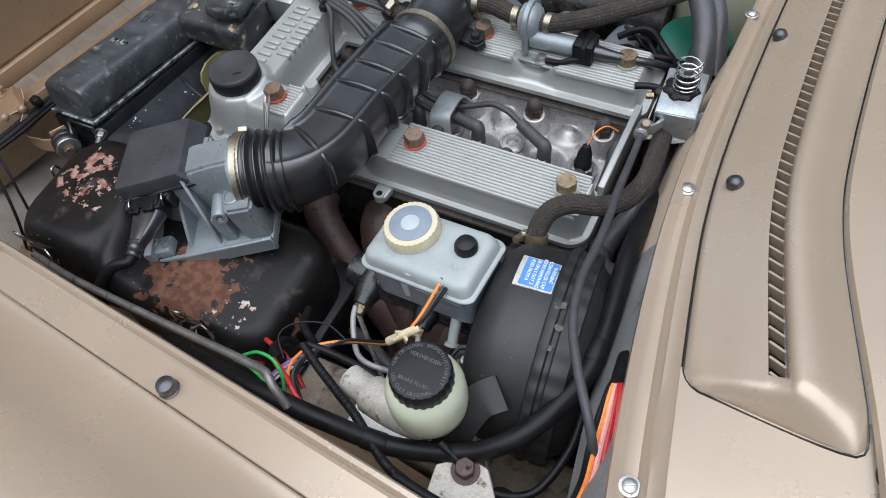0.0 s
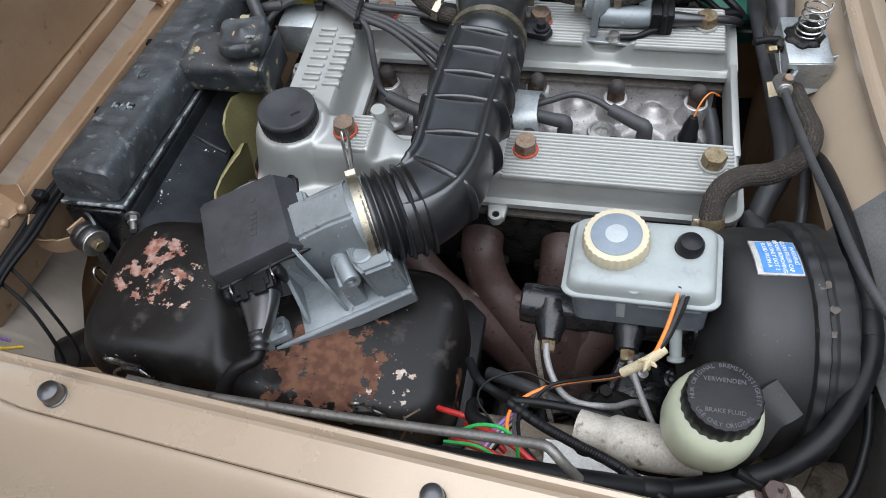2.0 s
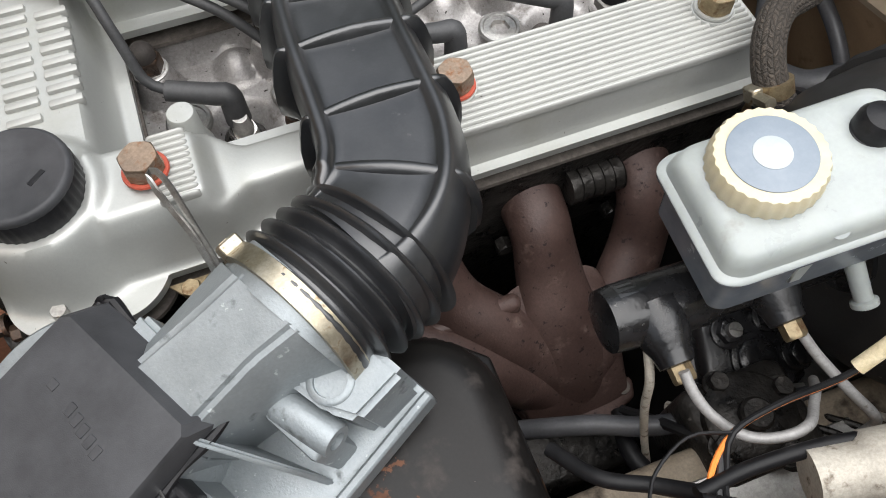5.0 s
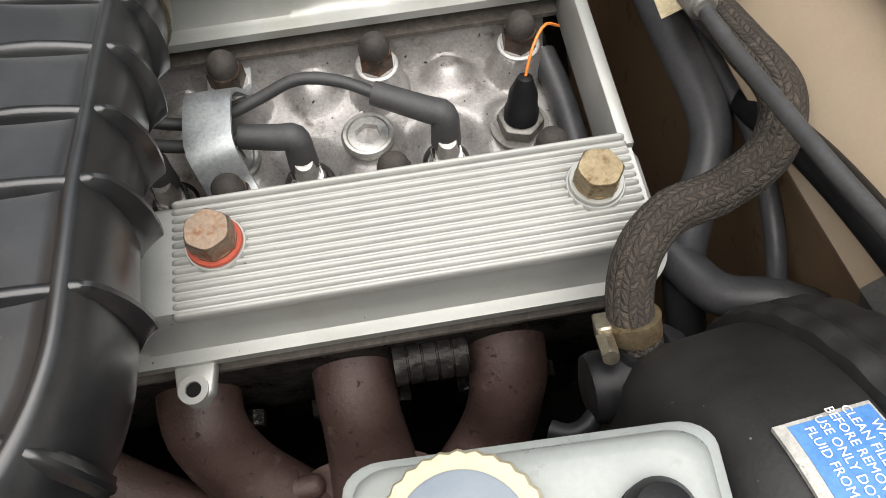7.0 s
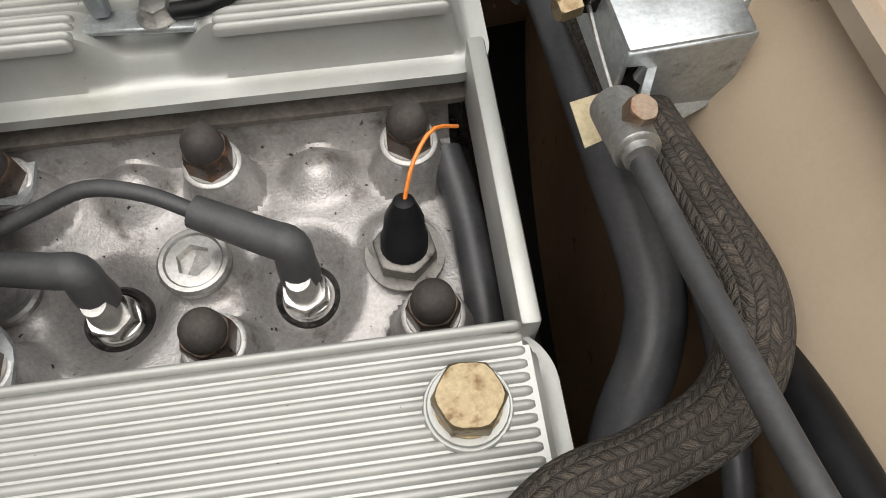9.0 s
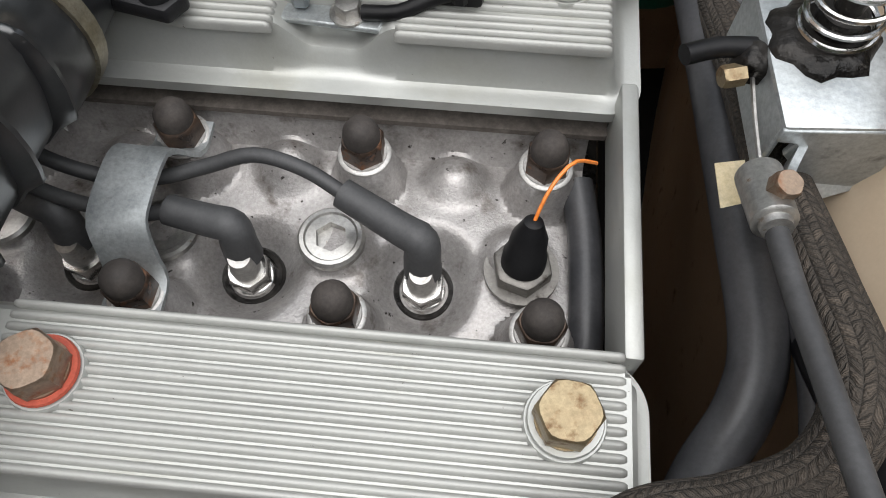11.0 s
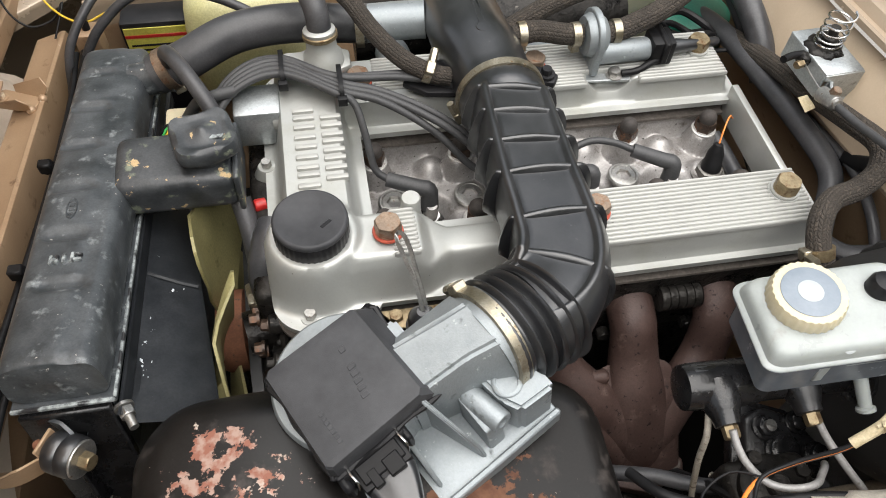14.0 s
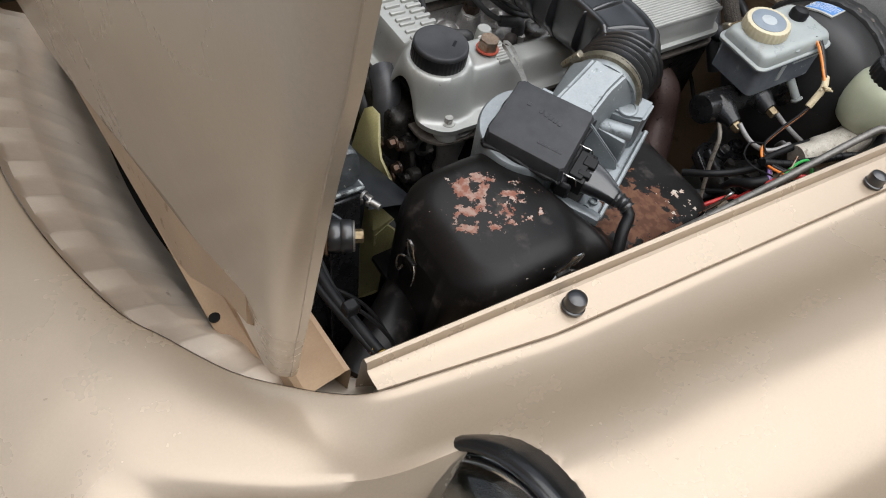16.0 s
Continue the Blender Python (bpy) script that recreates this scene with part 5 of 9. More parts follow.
part("wire", tube([(0.192, 0.107, 0.797), (0.196, 0.115, 0.809), (0.202, 0.124, 0.816), (0.210, 0.133, 0.816), (0.222, 0.142, 0.802)], 0.0010, 6), ORANGE, sender, "orange wire")
solo("rear_hose", tube([(0.218, 0.155, 0.76), (0.224, 0.12, 0.755), (0.226, 0.07, 0.75), (0.225, 0.03, 0.735)], 0.0095, 14), HOSE, "dark rubber hose behind the cylinder head", "hose")

# strap bridging two head nuts
strap = thing("lead_bracket", "zinc-plated bent strap bridging two head nuts", "bracket", (-0.003, 0.1, 0.776))
part("strap", strip([(-0.003, 0.164, 0.7785), (-0.003, 0.147, 0.7790), (-0.005, 0.139, 0.785), (-0.009, 0.131, 0.799), (-0.011, 0.125, 0.8035), (-0.012, 0.112, 0.8045), (-0.012, 0.090, 0.8035), (-0.010, 0.081, 0.799), (-0.006, 0.071, 0.785), (-0.003, 0.064, 0.7790), (-0.003, 0.046, 0.7785)], 0.030, 0.003, (1, 0, 0)), ZINC, strap)

# dipstick
dip = thing("dipstick", "worn steel oil dipstick with a loop handle and black seal", "dipstick", (-0.187, -0.077, 0.79))
part("seal", lathe([(0.010, 0.0), (0.014, 0.004), (0.014, 0.016), (0.011, 0.022), (0.006, 0.028)], pose(-0.187, -0.080, 0.800), 24), RUBBER, dip, "black rubber seal")
part("tube_collar", lathe([(0.008, -0.15), (0.008, 0.0), (0.016, 0.002), (0.016, 0.006)], pose(-0.187, -0.080, 0.796), 24), GRIME, dip)
part("loop", strip([(-0.187, -0.080, 0.828), (-0.192, -0.060, 0.850), (-0.198, -0.045, 0.862), (-0.203, -0.033, 0.872), (-0.204, -0.025, 0.876), (-0.199, -0.026, 0.878), (-0.194, -0.036, 0.872), (-0.189, -0.056, 0.853), (-0.184, -0.076, 0.832)], 0.004, 0.0016, (0.3, 0.6, 1)), STEEL, dip, "worn steel loop")
part("bracket", join(prism([(-0.225, -0.055), (-0.165, -0.055), (-0.160, -0.068), (-0.180, -0.078), (-0.208, -0.076)], 0.792, 0.795, 0.0008), hexed(0.012, 0.006, pose(-0.210, -0.064, 0.795))), BRASS, dip, "yellowish steel bracket")

# oil filler cap
cap = thing("oil_filler_cap", "black ribbed plastic oil filler cap on the cam cover", "cap", (-0.279, 0.002, 0.856))
capm = pose(-0.279, 0.002, 0.855)
part("cap_body", lathe([(0.034, 0.0), (0.0345, 0.002), (0.0345, 0.018), (0.0330, 0.0225), (0.0320, 0.0235), (0.0300, 0.0230), (0.001, 0.0232)], capm, 160, 40, 0.0006), PLASTIC, cap)
part("cap_top", lathe([(0.0340, 0.0170), (0.0348, 0.0190), (0.0345, 0.0225), (0.0330, 0.0242), (0.0315, 0.0245), (0.0300, 0.0238), (0.001, 0.0236)], capm, 64), LID, cap, "smooth scuffed top")
part("cap_mark", box(-0.006, 0.006, -0.0018, 0.0018, 0.0232, 0.0241, 0.0003, 1, capm @ pose(0.014, -0.008, 0, 0, 0, 40)), PLASTIC, cap)

# ---- intake duct ----
duct = thing("intake_duct", "black ribbed rubber intake duct over the engine", "intake hose", (-0.07, 0.0, 0.82))
DUCT = ((-0.0655, 0.158, 0.860), (-0.0660, 0.117, 0.864), (-0.067, 0.080, 0.868), (-0.0675, 0.038, 0.872), (-0.068, -0.003, 0.876), (-0.067, -0.045, 0.879), (-0.068, -0.080, 0.881), (-0.077, -0.108, 0.883), (-0.094, -0.126, 0.884), (-0.112, -0.135, 0.885))


def duct_ring(p, t, grow=0.0, power=3.0, roll=9.0, w=0.046, h=0.040, n=40, top=1.0):
    t = Vector(t).normalized()
    side = t.cross(Vector((0, 0, 1))).normalized()
    up = side.cross(t)
    turn = Matrix.Rotation(radians(roll), 3, t)
    side, up = turn @ side, turn @ up
    out = []
    for i in range(n):
        a = 2 * math.pi * i / n
        c, s = math.cos(a), math.sin(a)
        r = (abs(c) ** power + abs(s) ** power) ** (-1 / power)
        g = grow if s > -0.75 else grow * 0.3
        out.append(Vector(p) + side * (r * c * (w + g)) + up * (r * s * (h + g)))
    return out


SECTION_L = ((0.98, 0.0), (1.0, 0.25), (0.985, 0.50), (0.93, 0.74), (0.84, 0.90), (0.785, 0.975), (0.74, 1.03), (0.69, 1.05), (0.63, 1.03), (0.585, 0.965), (0.54, 0.93), (0.40, 0.932), (0.20, 0.937))

# the duct's moulded section: flat sunk top between two rails, flat sides, round belly
SECTION = ((0.98, 0.0), (1.0, 0.30), (1.0, 0.62), (0.985, 0.86), (0.955, 0.985), (0.91, 1.045), (0.85, 1.06), (0.79, 1.035), (0.745, 0.965), (0.70, 0.925), (0.60, 0.925), (0.40, 0.932), (0.20, 0.937))


def moulded_ring(p, t, roll, w, h, round_=0.0, grow=0.0, rail=1.0):
    t = Vector(t).normalized()
    side = t.cross(Vector((0, 0, 1))).normalized()
    up = side.cross(t)
    turn = Matrix.Rotation(radians(roll), 3, t)
    side, up = turn @ side, turn @ up
    half = [(a, b if rail == 1.0 or b < 0.9 else 0.93 + (b - 0.93) * rail) for a, b in SECTION]
    left = [(-a, b if rail == 1.0 or b < 0.9 else 0.93 + (b - 0.93) * rail) for a, b in SECTION_L]
    pts_ = half + [(0.0, 0.94)] + left[::-1]
    pts_ += [(math.cos(q) * 0.98, math.sin(q) * 0.98) for q in [math.pi * (1 + k / 14) for k in range(1, 14)]]
    out = []
    for a, b in pts_:
        l = math.hypot(a, b)
        a, b = a * (1 - round_) + a / l * round_, b * (1 - round_) + b / l * round_
        g = grow * (1.0 if b > -0.3 else 0.3)
        out.append(Vector(p) + side * (a * w + math.copysign(g, a) * min(1.0, abs(a) * 1.3)) + up * (b * h + (0.45 * g * max(0.0, b))))
    return out


ps = spline(DUCT, 0.004)
fr = sides_along(ps)
loops = []
ROLL = -11.0
for i, (p, t, _, _) in enumerate(fr):
    s = i / (len(fr) - 1)
    k = 1.0 - min(1.0, max(0.0, s - 0.09) / 0.05)
    e = max(0.0, (s - 0.86) / 0.14)
    loops.append(moulded_ring(p, t, ROLL * (1 - s * 1.5), 0.0415 + 0.0055 * max(e, k), 0.042 + 0.004 * max(e, k), max(k, e)))
part("duct_tube", rings(loops), RUBBER, duct, "black rubber moulded duct", angle=60)
for y, g in ((0.117, 0.0085), (0.080, 0.0092), (0.038, 0.0098), (-0.003, 0.0105), (-0.055, 0.0085), (-0.104, 0.0060)):
    i = min(range(len(fr)), key=lambda k: abs(fr[k][0].y - y) + (9 if fr[k][0].x < -0.09 else 0))
    p, t = fr[i][0], fr[i][1]
    s = i / (len(fr) - 1)
    ring = [moulded_ring(p + t * d, t, ROLL * (1 - s * 1.5), 0.0415, 0.042, 0.45, gg, 0.4) for d, gg in ((-0.0050, -0.0035), (-0.0024, g * 0.75), (-0.0012, g), (0.0012, g), (0.0024, g * 0.75), (0.0050, -0.0035))]
    part("duct_rib", rings(ring), RUBBER, duct, angle=50)
U = Vector((-0.88, -0.475, 0.0)).normalized()
V = Vector((0.475, -0.88, 0.0)).normalized()
C0 = Vector((-0.145, -0.147, 0.885))
bell = []
for i in range(61):
    s = i / 60
    c = Vector(DUCT[-2]) * (1 - s) + (C0 + U * 0.004) * s
    way = (Vector((-0.80, -0.55, 0)) * (1 - s) + U * s)
    r = 0.0465 + 0.0045 * math.cos(2 * math.pi * s * 5.5) * (1 if s < 0.8 else 0.3)
    bell.append(duct_ring(c, way, 0.0, 2.0, 0.0, r, r))
part("bellows", rings(bell), RUBBER, duct, "black corrugated rubber bellows")
clamp_on(duct, C0 + U * 0.001, U, 0.0465, 0.011, CLAMP, 150)
clamp_on(duct, (-0.0655, 0.152, 0.8603), (0, 1, -0.08), 0.0476, 0.010, CLAMP, -25)

# throttle elbow beyond the duct
elbow = thing("throttle_elbow", "black plastic intake elbow with a moulded mark", "intake elbow", (-0.072, 0.24, 0.80))
part("elbow_body", tube([(-0.0655, 0.140, 0.861), (-0.067, 0.175, 0.858), (-0.070, 0.215, 0.856), (-0.076, 0.26, 0.853), (-0.078, 0.33, 0.84), (-0.08, 0.42, 0.80)], lambda s: 0.0435 if s < 0.12 else 0.0435 + 0.0025 * min(1, (s - 0.12) * 6), 36), RUBBER, elbow)
part("mounting_ear", join(prism([(-0.165, 0.205), (-0.14, 0.185), (-0.10, 0.18), (-0.10, 0.235), (-0.14, 0.24)], 0.838, 0.846, 0.002), lathe([(0.010, 0), (0.010, 0.006)], pose(-0.143, 0.213, 0.846), 24), hexed(0.011, 0.008, pose(-0.143, 0.213, 0.852))), PLASTIC, elbow)
part("mounting_ear", join(prism([(-0.03, 0.185), (0.004, 0.178), (0.012, 0.19), (0.004, 0.205), (-0.03, 0.215)], 0.840, 0.850, 0.002), lathe([(0.010, 0), (0.010, 0.006)], pose(-0.003, 0.191, 0.848), 24), hexed(0.011, 0.008, pose(-0.003, 0.191, 0.853))), PLASTIC, elbow)

for ry in (0.222, 0.282):
    part("moulded_mark", tube([(-0.0735 + 0.0075 * math.cos(a), ry + 0.0075 * math.sin(a), 0.9005 - 0.35 * (ry - 0.222) * 0.12) for a in [2 * math.pi * k / 18 for k in range(19)]], 0.0009, 6, 0.002), RUBBER, elbow)
for dx in (-0.003, 0.003):
    part("moulded_mark", tube([(-0.0735 + dx, 0.229, 0.9008), (-0.0735 + dx, 0.275, 0.8985)], 0.0008, 6), RUBBER, elbow)

# ---- air flow meter ----
meter = thing("air_flow_meter", "grey cast air flow meter with a black lid and connector", "air flow meter", (-0.22, -0.18, 0.80))
UT = Vector((U.x, U.y, -0.19)).normalized()
WT = UT.cross(V).normalized()
WT = WT if WT.z > 0 else -WT
MU = Matrix(((UT.x, V.x, WT.x, C0.x), (UT.y, V.y, WT.y, C0.y), (UT.z, V.z, WT.z, C0.z), (0, 0, 0, 1)))


def cast(u0, u1, vw, bevel=0.003):
    """A casting of one (v, w) outline between two places along the meter."""
    bm = rings([[MU @ Vector((u, v, w)) for v, w in vw] for u in (u0, u1)])
    bmesh.ops.bevel(bm, geom=bm.edges[:], offset=bevel, segments=2, affect="EDGES")
    return bm


neck = []
for u, r, sq in ((-0.014, 0.0435, 2), (0.0, 0.0435, 2), (0.006, 0.0430, 2)):
    neck.append(duct_ring(C0 + UT * u, UT, 0, sq, 0, r, min(r, 0.0445)))
part("outlet", rings(neck), METER, meter)
body_l = [[MU @ Vector((u, v, w)) for v, w in prof] for u, prof in ((0.002, ((-0.044, -0.056), (0.036, -0.056), (0.0425, -0.014), (0.040, 0.014), (0.020, 0.0415), (-0.020, 0.0425), (-0.044, 0.020))), (0.030, ((-0.045, -0.056), (0.022, -0.056), (0.024, -0.012), (0.023, 0.012), (0.012, 0.0345), (-0.026, 0.0360), (-0.045, 0.018))), (0.086, ((-0.046, -0.056), (0.008, -0.056), (0.010, -0.012), (0.010, 0.012), (0.006, 0.0245), (-0.040, 0.0250), (-0.046, 0.012))))]
body_m = rings(body_l)
bmesh.ops.bevel(body_m, geom=body_m.edges[:], offset=0.003, segments=2, affect="EDGES")
part("meter_body", body_m, METER, meter, "grey cast aluminium body")
part("meter_flank", cast(0.050, 0.150, ((-0.060, -0.056), (0.006, -0.056), (0.010, 0.000), (0.009, 0.016), (-0.060, 0.016))), METER, meter)
part("round_housing", lathe([(0.058, -0.06), (0.058, 0.006), (0.0555, 0.009), (0.050, 0.0095)], MU @ pose(0.112, -0.046, 0.004), 64), METER, meter)
part("lower_flange", join(box(-0.014, 0.150, -0.030, 0.070, -0.066, -0.052, 0.002, 2, MU), box(-0.014, 0.150, 0.0665, 0.0725, -0.069, -0.046, 0.0015, 1, MU)), METER, meter)
part("end_wall", join(box(0.140, 0.152, -0.02, 0.071, -0.066, -0.030, 0.003, 2, MU), box(0.120, 0.150, 0.040, 0.066, -0.056, -0.036, 0.004, 2, MU)), METER, meter)
for u, v in ((0.142, 0.050), (0.126, 0.055)):
    part("pin_hole", lathe([(0.0058, 0.0), (0.0058, 0.0042), (0.0042, 0.0046), (0.0040, -0.004), (0.0004, -0.004)], MU @ pose(u, v, -0.037), 20), METER, meter)
corner = rings([[MU @ Vector((u, v, w)) for u, v in ((-0.013, 0.012), (0.030, 0.012), (0.027, 0.046), (0.020, 0.062), (-0.013, 0.064))] for w in (-0.054, 0.0045)])
bmesh.ops.bevel(corner, geom=corner.edges[:], offset=0.0035, segments=2, affect="EDGES")
part("corner_block", corner, METER, meter)
part("screw_well", lathe([(0.0125, 0.0), (0.0125, 0.0062), (0.0112, 0.0072), (0.0088, 0.0072), (0.0080, 0.0030), (0.0078, 0.0005), (0.0004, 0.0005)], MU @ pose(0.014, 0.038, -0.001), 32), METER, meter)
part("well_screw", lathe([(0.0050, 0.0), (0.0048, 0.003), (0.0022, 0.0034), (0.0020, 0.0015), (0.0004, 0.0015)], MU @ pose(0.014, 0.038, -0.0006), 18), STEEL, meter, "recessed steel screw")
part("lying_boss", join(lathe([(0.0105, 0.0), (0.0098, 0.036), (0.0088, 0.0375), (0.0052, 0.0375), (0.0048, 0.030), (0.0004, 0.030)], MU @ pose(0.040, 0.020, -0.014, -84, 0, 8), 28), prism([(0.0, -0.042), (0.040, -0.042), (0.037, 0.002), (0.0, 0.006)], -0.0085, 0.0085, 0.003, 2, MU @ pose(0.042, 0.018, -0.014, 90, 0, 90))), METER, meter)
fin = rings([[MU @ Vector((u + du, v, w)) for u, v, w in ((0.076, 0.006, 0.0255), (0.0755, 0.012, 0.0235), (0.058, 0.055, -0.036), (0.057, 0.060, -0.054), (0.076, 0.004, -0.054))] for du in (-0.002, 0.002)])
bmesh.ops.bevel(fin, geom=fin.edges[:], offset=0.0012, segments=2, affect="EDGES")
part("cast_fin", fin, METER, meter)
part("cast_fin", cast(0.098, 0.102, ((0.006, -0.054), (0.056, -0.054), (0.050, -0.044), (0.008, -0.006)), 0.001), METER, meter)
LIDP = ((0.071, -0.077), (0.075, -0.081), (0.153, -0.081), (0.158, -0.077), (0.160, 0.010), (0.156, 0.014), (0.074, 0.012), (0.070, 0.008))


def lid_ring(out, w, fall_=0.0):
    cu, cv = 0.114, -0.034
    return [MU @ Vector((cu + (u - cu) * (1 + out / 0.045) - (fall_ if u < 0.1 else 0.0), cv + (v - cv) * (1 + out / 0.047), w)) for u, v in LIDP]


lid = rings([lid_ring(-0.0005, 0.013, 0.012), lid_ring(0.0008, 0.0150, 0.012), lid_ring(0.0, 0.0320), lid_ring(-0.0012, 0.0342), lid_ring(-0.004, 0.0348)])
part("lid", lid, LID, meter, "grey-black plastic lid with a faint moulded mark", angle=28)
rgs = random.Random(21)
seal_ = [MU @ (Vector((0.114 + (u - 0.114) * 1.03, -0.034 + (v + 0.034) * 1.03, 0.0125)) + Vector((rgs.uniform(-1, 1), rgs.uniform(-1, 1), rgs.uniform(-1, 1))) * 0.0012) for u, v in [(LIDP[i][0] * (1 - k / 5) + LIDP[(i + 1) % 8][0] * k / 5 - (0.012 if LIDP[i][0] < 0.1 else 0), LIDP[i][1] * (1 - k / 5) + LIDP[(i + 1) % 8][1] * k / 5) for i in range(8) for k in range(5)]]
part("lid_sealant", tube(seal_ + [seal_[0]], lambda s: 0.0026 + 0.0009 * math.sin(s * 71), 8, 0.003), PLASTIC, meter, "ragged black sealant")
for u, v, a, b in ((0.099, -0.056, 0.0050, 0.0050),) + tuple((0.101 + 0.0012 * k, -0.040 + 0.0062 * k, 0.0042, 0.0065) for k in range(5)):
    part("moulded_mark", box(u - b / 2, u + b / 2, v - a / 2, v + a / 2, 0.0345, 0.0354, 0.0003, 1, MU), LID, meter)
for k in range(7):
    part("moulded_mark", box(0.1385, 0.1420, -0.026 + 0.0042 * k, -0.0228 + 0.0042 * k, 0.0345, 0.0352, 0.0002, 1, MU), LID, meter)
part("socket_shroud", join(box(0.098, 0.156, 0.006, 0.020, -0.012, 0.013, 0.002, 1, MU), box(0.096, 0.102, 0.010, 0.026, -0.010, 0.012, 0.002, 1, MU), box(0.152, 0.160, 0.010, 0.028, -0.012, 0.012, 0.003, 1, MU)), PLASTIC, meter, "black plastic socket")
plug_t = part("connector", join(box(0.105, 0.148, 0.014, 0.038, -0.010, 0.014, 0.002, 2, MU), box(0.108, 0.145, 0.018, 0.034, 0.0125, 0.0165, 0.001, 1, MU), box(0.112, 0.126, 0.026, 0.041, 0.010, 0.0175, 0.001, 1, MU), box(0.132, 0.140, 0.026, 0.041, 0.010, 0.0170, 0.001, 1, MU)), WIRE_BLACK, meter, "black plastic connector")
for u in (0.103, 0.148):
    part("spring_clip", tube([MU @ Vector((u, 0.012, 0.0155)), MU @ Vector((u + 0.001, 0.020, 0.0165)), MU @ Vector((u, 0.028, 0.0150)), MU @ Vector((u + 0.002, 0.031, 0.008))], 0.0011, 8, 0.003), CHROME, plug_t, "bright spring-wire clip")
boot_l = []
for s in range(13):
    k = s / 12
    cu, cv, cw = 0.126 + 0.002 * k + 0.008 * k * k, 0.036 + 0.044 * k, 0.001 + 0.003 * k - 0.004 * k * k
    hw, hh = 0.0205 - 0.0125 * k ** 1.3, 0.0118 - 0.0045 * k
    boot_l.append([MU @ Vector((cu + hw * math.copysign(abs(math.cos(a)) ** 0.6, math.cos(a)), cv, cw + hh * math.copysign(abs(math.sin(a)) ** 0.6, math.sin(a)) * (1 + 0.06 * math.cos(a * 8)))) for a in [2 * math.pi * i / 32 for i in range(32)]])
part("connector_boot", rings(boot_l), RUBBER, meter, "creased black rubber boot")
part("boot_band", tube([MU @ Vector((0.1355, 0.074, 0.002)), MU @ Vector((0.1365, 0.084, 0.001)), MU @ Vector((0.139, 0.092, -0.001))], lambda s: 0.0088 + 0.0012 * math.cos(s * 19), 14, 0.002), RUBBER, meter)
part("connector_lead", tube([MU @ Vector((0.1365, 0.080, 0.001)), MU @ Vector((0.144, 0.096, -0.003)), (-0.243, -0.312, 0.850), (-0.262, -0.334, 0.822), (-0.272, -0.345, 0.78)], 0.0068, 14), WIRE_BLACK, meter, "thick black cable")

# ---- air filter box ----
airbox = thing("air_filter_box", "worn black air filter box with rust patches and clips", "air filter box", (-0.24, -0.24, 0.55))


def airbox_sd(x, y):
    a = rbox_sd(x, y, -0.441, -0.258, -0.322, -0.138, 0.060)
    b = rbox_sd(x, y, -0.300, -0.040, -0.330, -0.140, 0.055)
    h = np.clip(0.5 + 0.5 * (b - a) / 0.02, 0, 1)
    return b * (1 - h) + a * h - 0.02 * h * (1 - h)


def airbox_z(x, y):
    step_ = ease((x + 0.292 + 0.25 * (y + 0.22)) / 0.050)
    front = 0.860 - 1.2 * np.maximum(0, y + 0.21) ** 2 - 1.6 * (x + 0.335) ** 2 + 0.04 * (y + 0.22)
    rear = 0.814 - 0.10 * np.maximum(0, x + 0.20) - 0.8 * np.maximum(0, -y - 0.27) ** 2
    top = front * (1 - step_) + rear * step_
    s = np.clip(-airbox_sd(x, y), 0, 1)
    r = 0.036 - 0.008 * step_
    return top - (r - np.sqrt(np.maximum(0.0, r ** 2 - np.maximum(0, r - s) ** 2)))


part("shell", sheet(-0.475, -0.015, -0.362, -0.110, 0.003, airbox_z, None, 0.125, airbox_sd), AIRBOX, airbox, "worn black painted shell", angle=60)
part("flange_lip", prism([(-0.438, -0.138), (-0.438, -0.295), (-0.416, -0.322), (-0.26, -0.322), (-0.24, -0.332), (-0.06, -0.332), (-0.028, -0.31), (-0.028, -0.15), (-0.05, -0.130)], 0.700, 0.710, 0.003, 2), AIRBOX, airbox, "pressed black joint flange")
part("lower_half", box(-0.430, -0.036, -0.318, -0.140, 0.56, 0.70, 0.02, 3), AIRBOX, airbox, "black lower half")
part("intake_snout", tube([(-0.42, -0.20, 0.70), (-0.47, -0.235, 0.70), (-0.53, -0.27, 0.69)], 0.032, 20), AIRBOX, airbox, "black air intake snout")


def wire_clip(at, turn):
    """A spring-wire clip: loop, side wires and catch."""
    m = at @ pose(0, 0, 0, 0, 0, turn)
    loop = [(-0.006, 0.004, 0.0), (-0.006, -0.002, 0.020), (-0.005, -0.004, 0.034), (0.0, -0.005, 0.038), (0.005, -0.004, 0.034), (0.006, -0.002, 0.020), (0.006, 0.004, 0.0)]
    low = [(-0.006, 0.0, 0.004), (-0.015, -0.004, 0.000), (-0.016, -0.006, -0.014), (-0.013, -0.004, -0.022), (-0.011, 0.0, -0.014)]
    clip = part("clip", join(moved(tube(loop, 0.0016, 8, 0.003), m), moved(tube(low, 0.0015, 8, 0.003), m), moved(tube([(-x, y, z) for x, y, z in low], 0.0015, 8, 0.003), m)), CHROME, airbox, "bright spring-wire clip")
    part("catch", box(-0.008, 0.008, -0.003, 0.004, -0.006, 0.006, 0.001, 1, m), GRIME, clip)


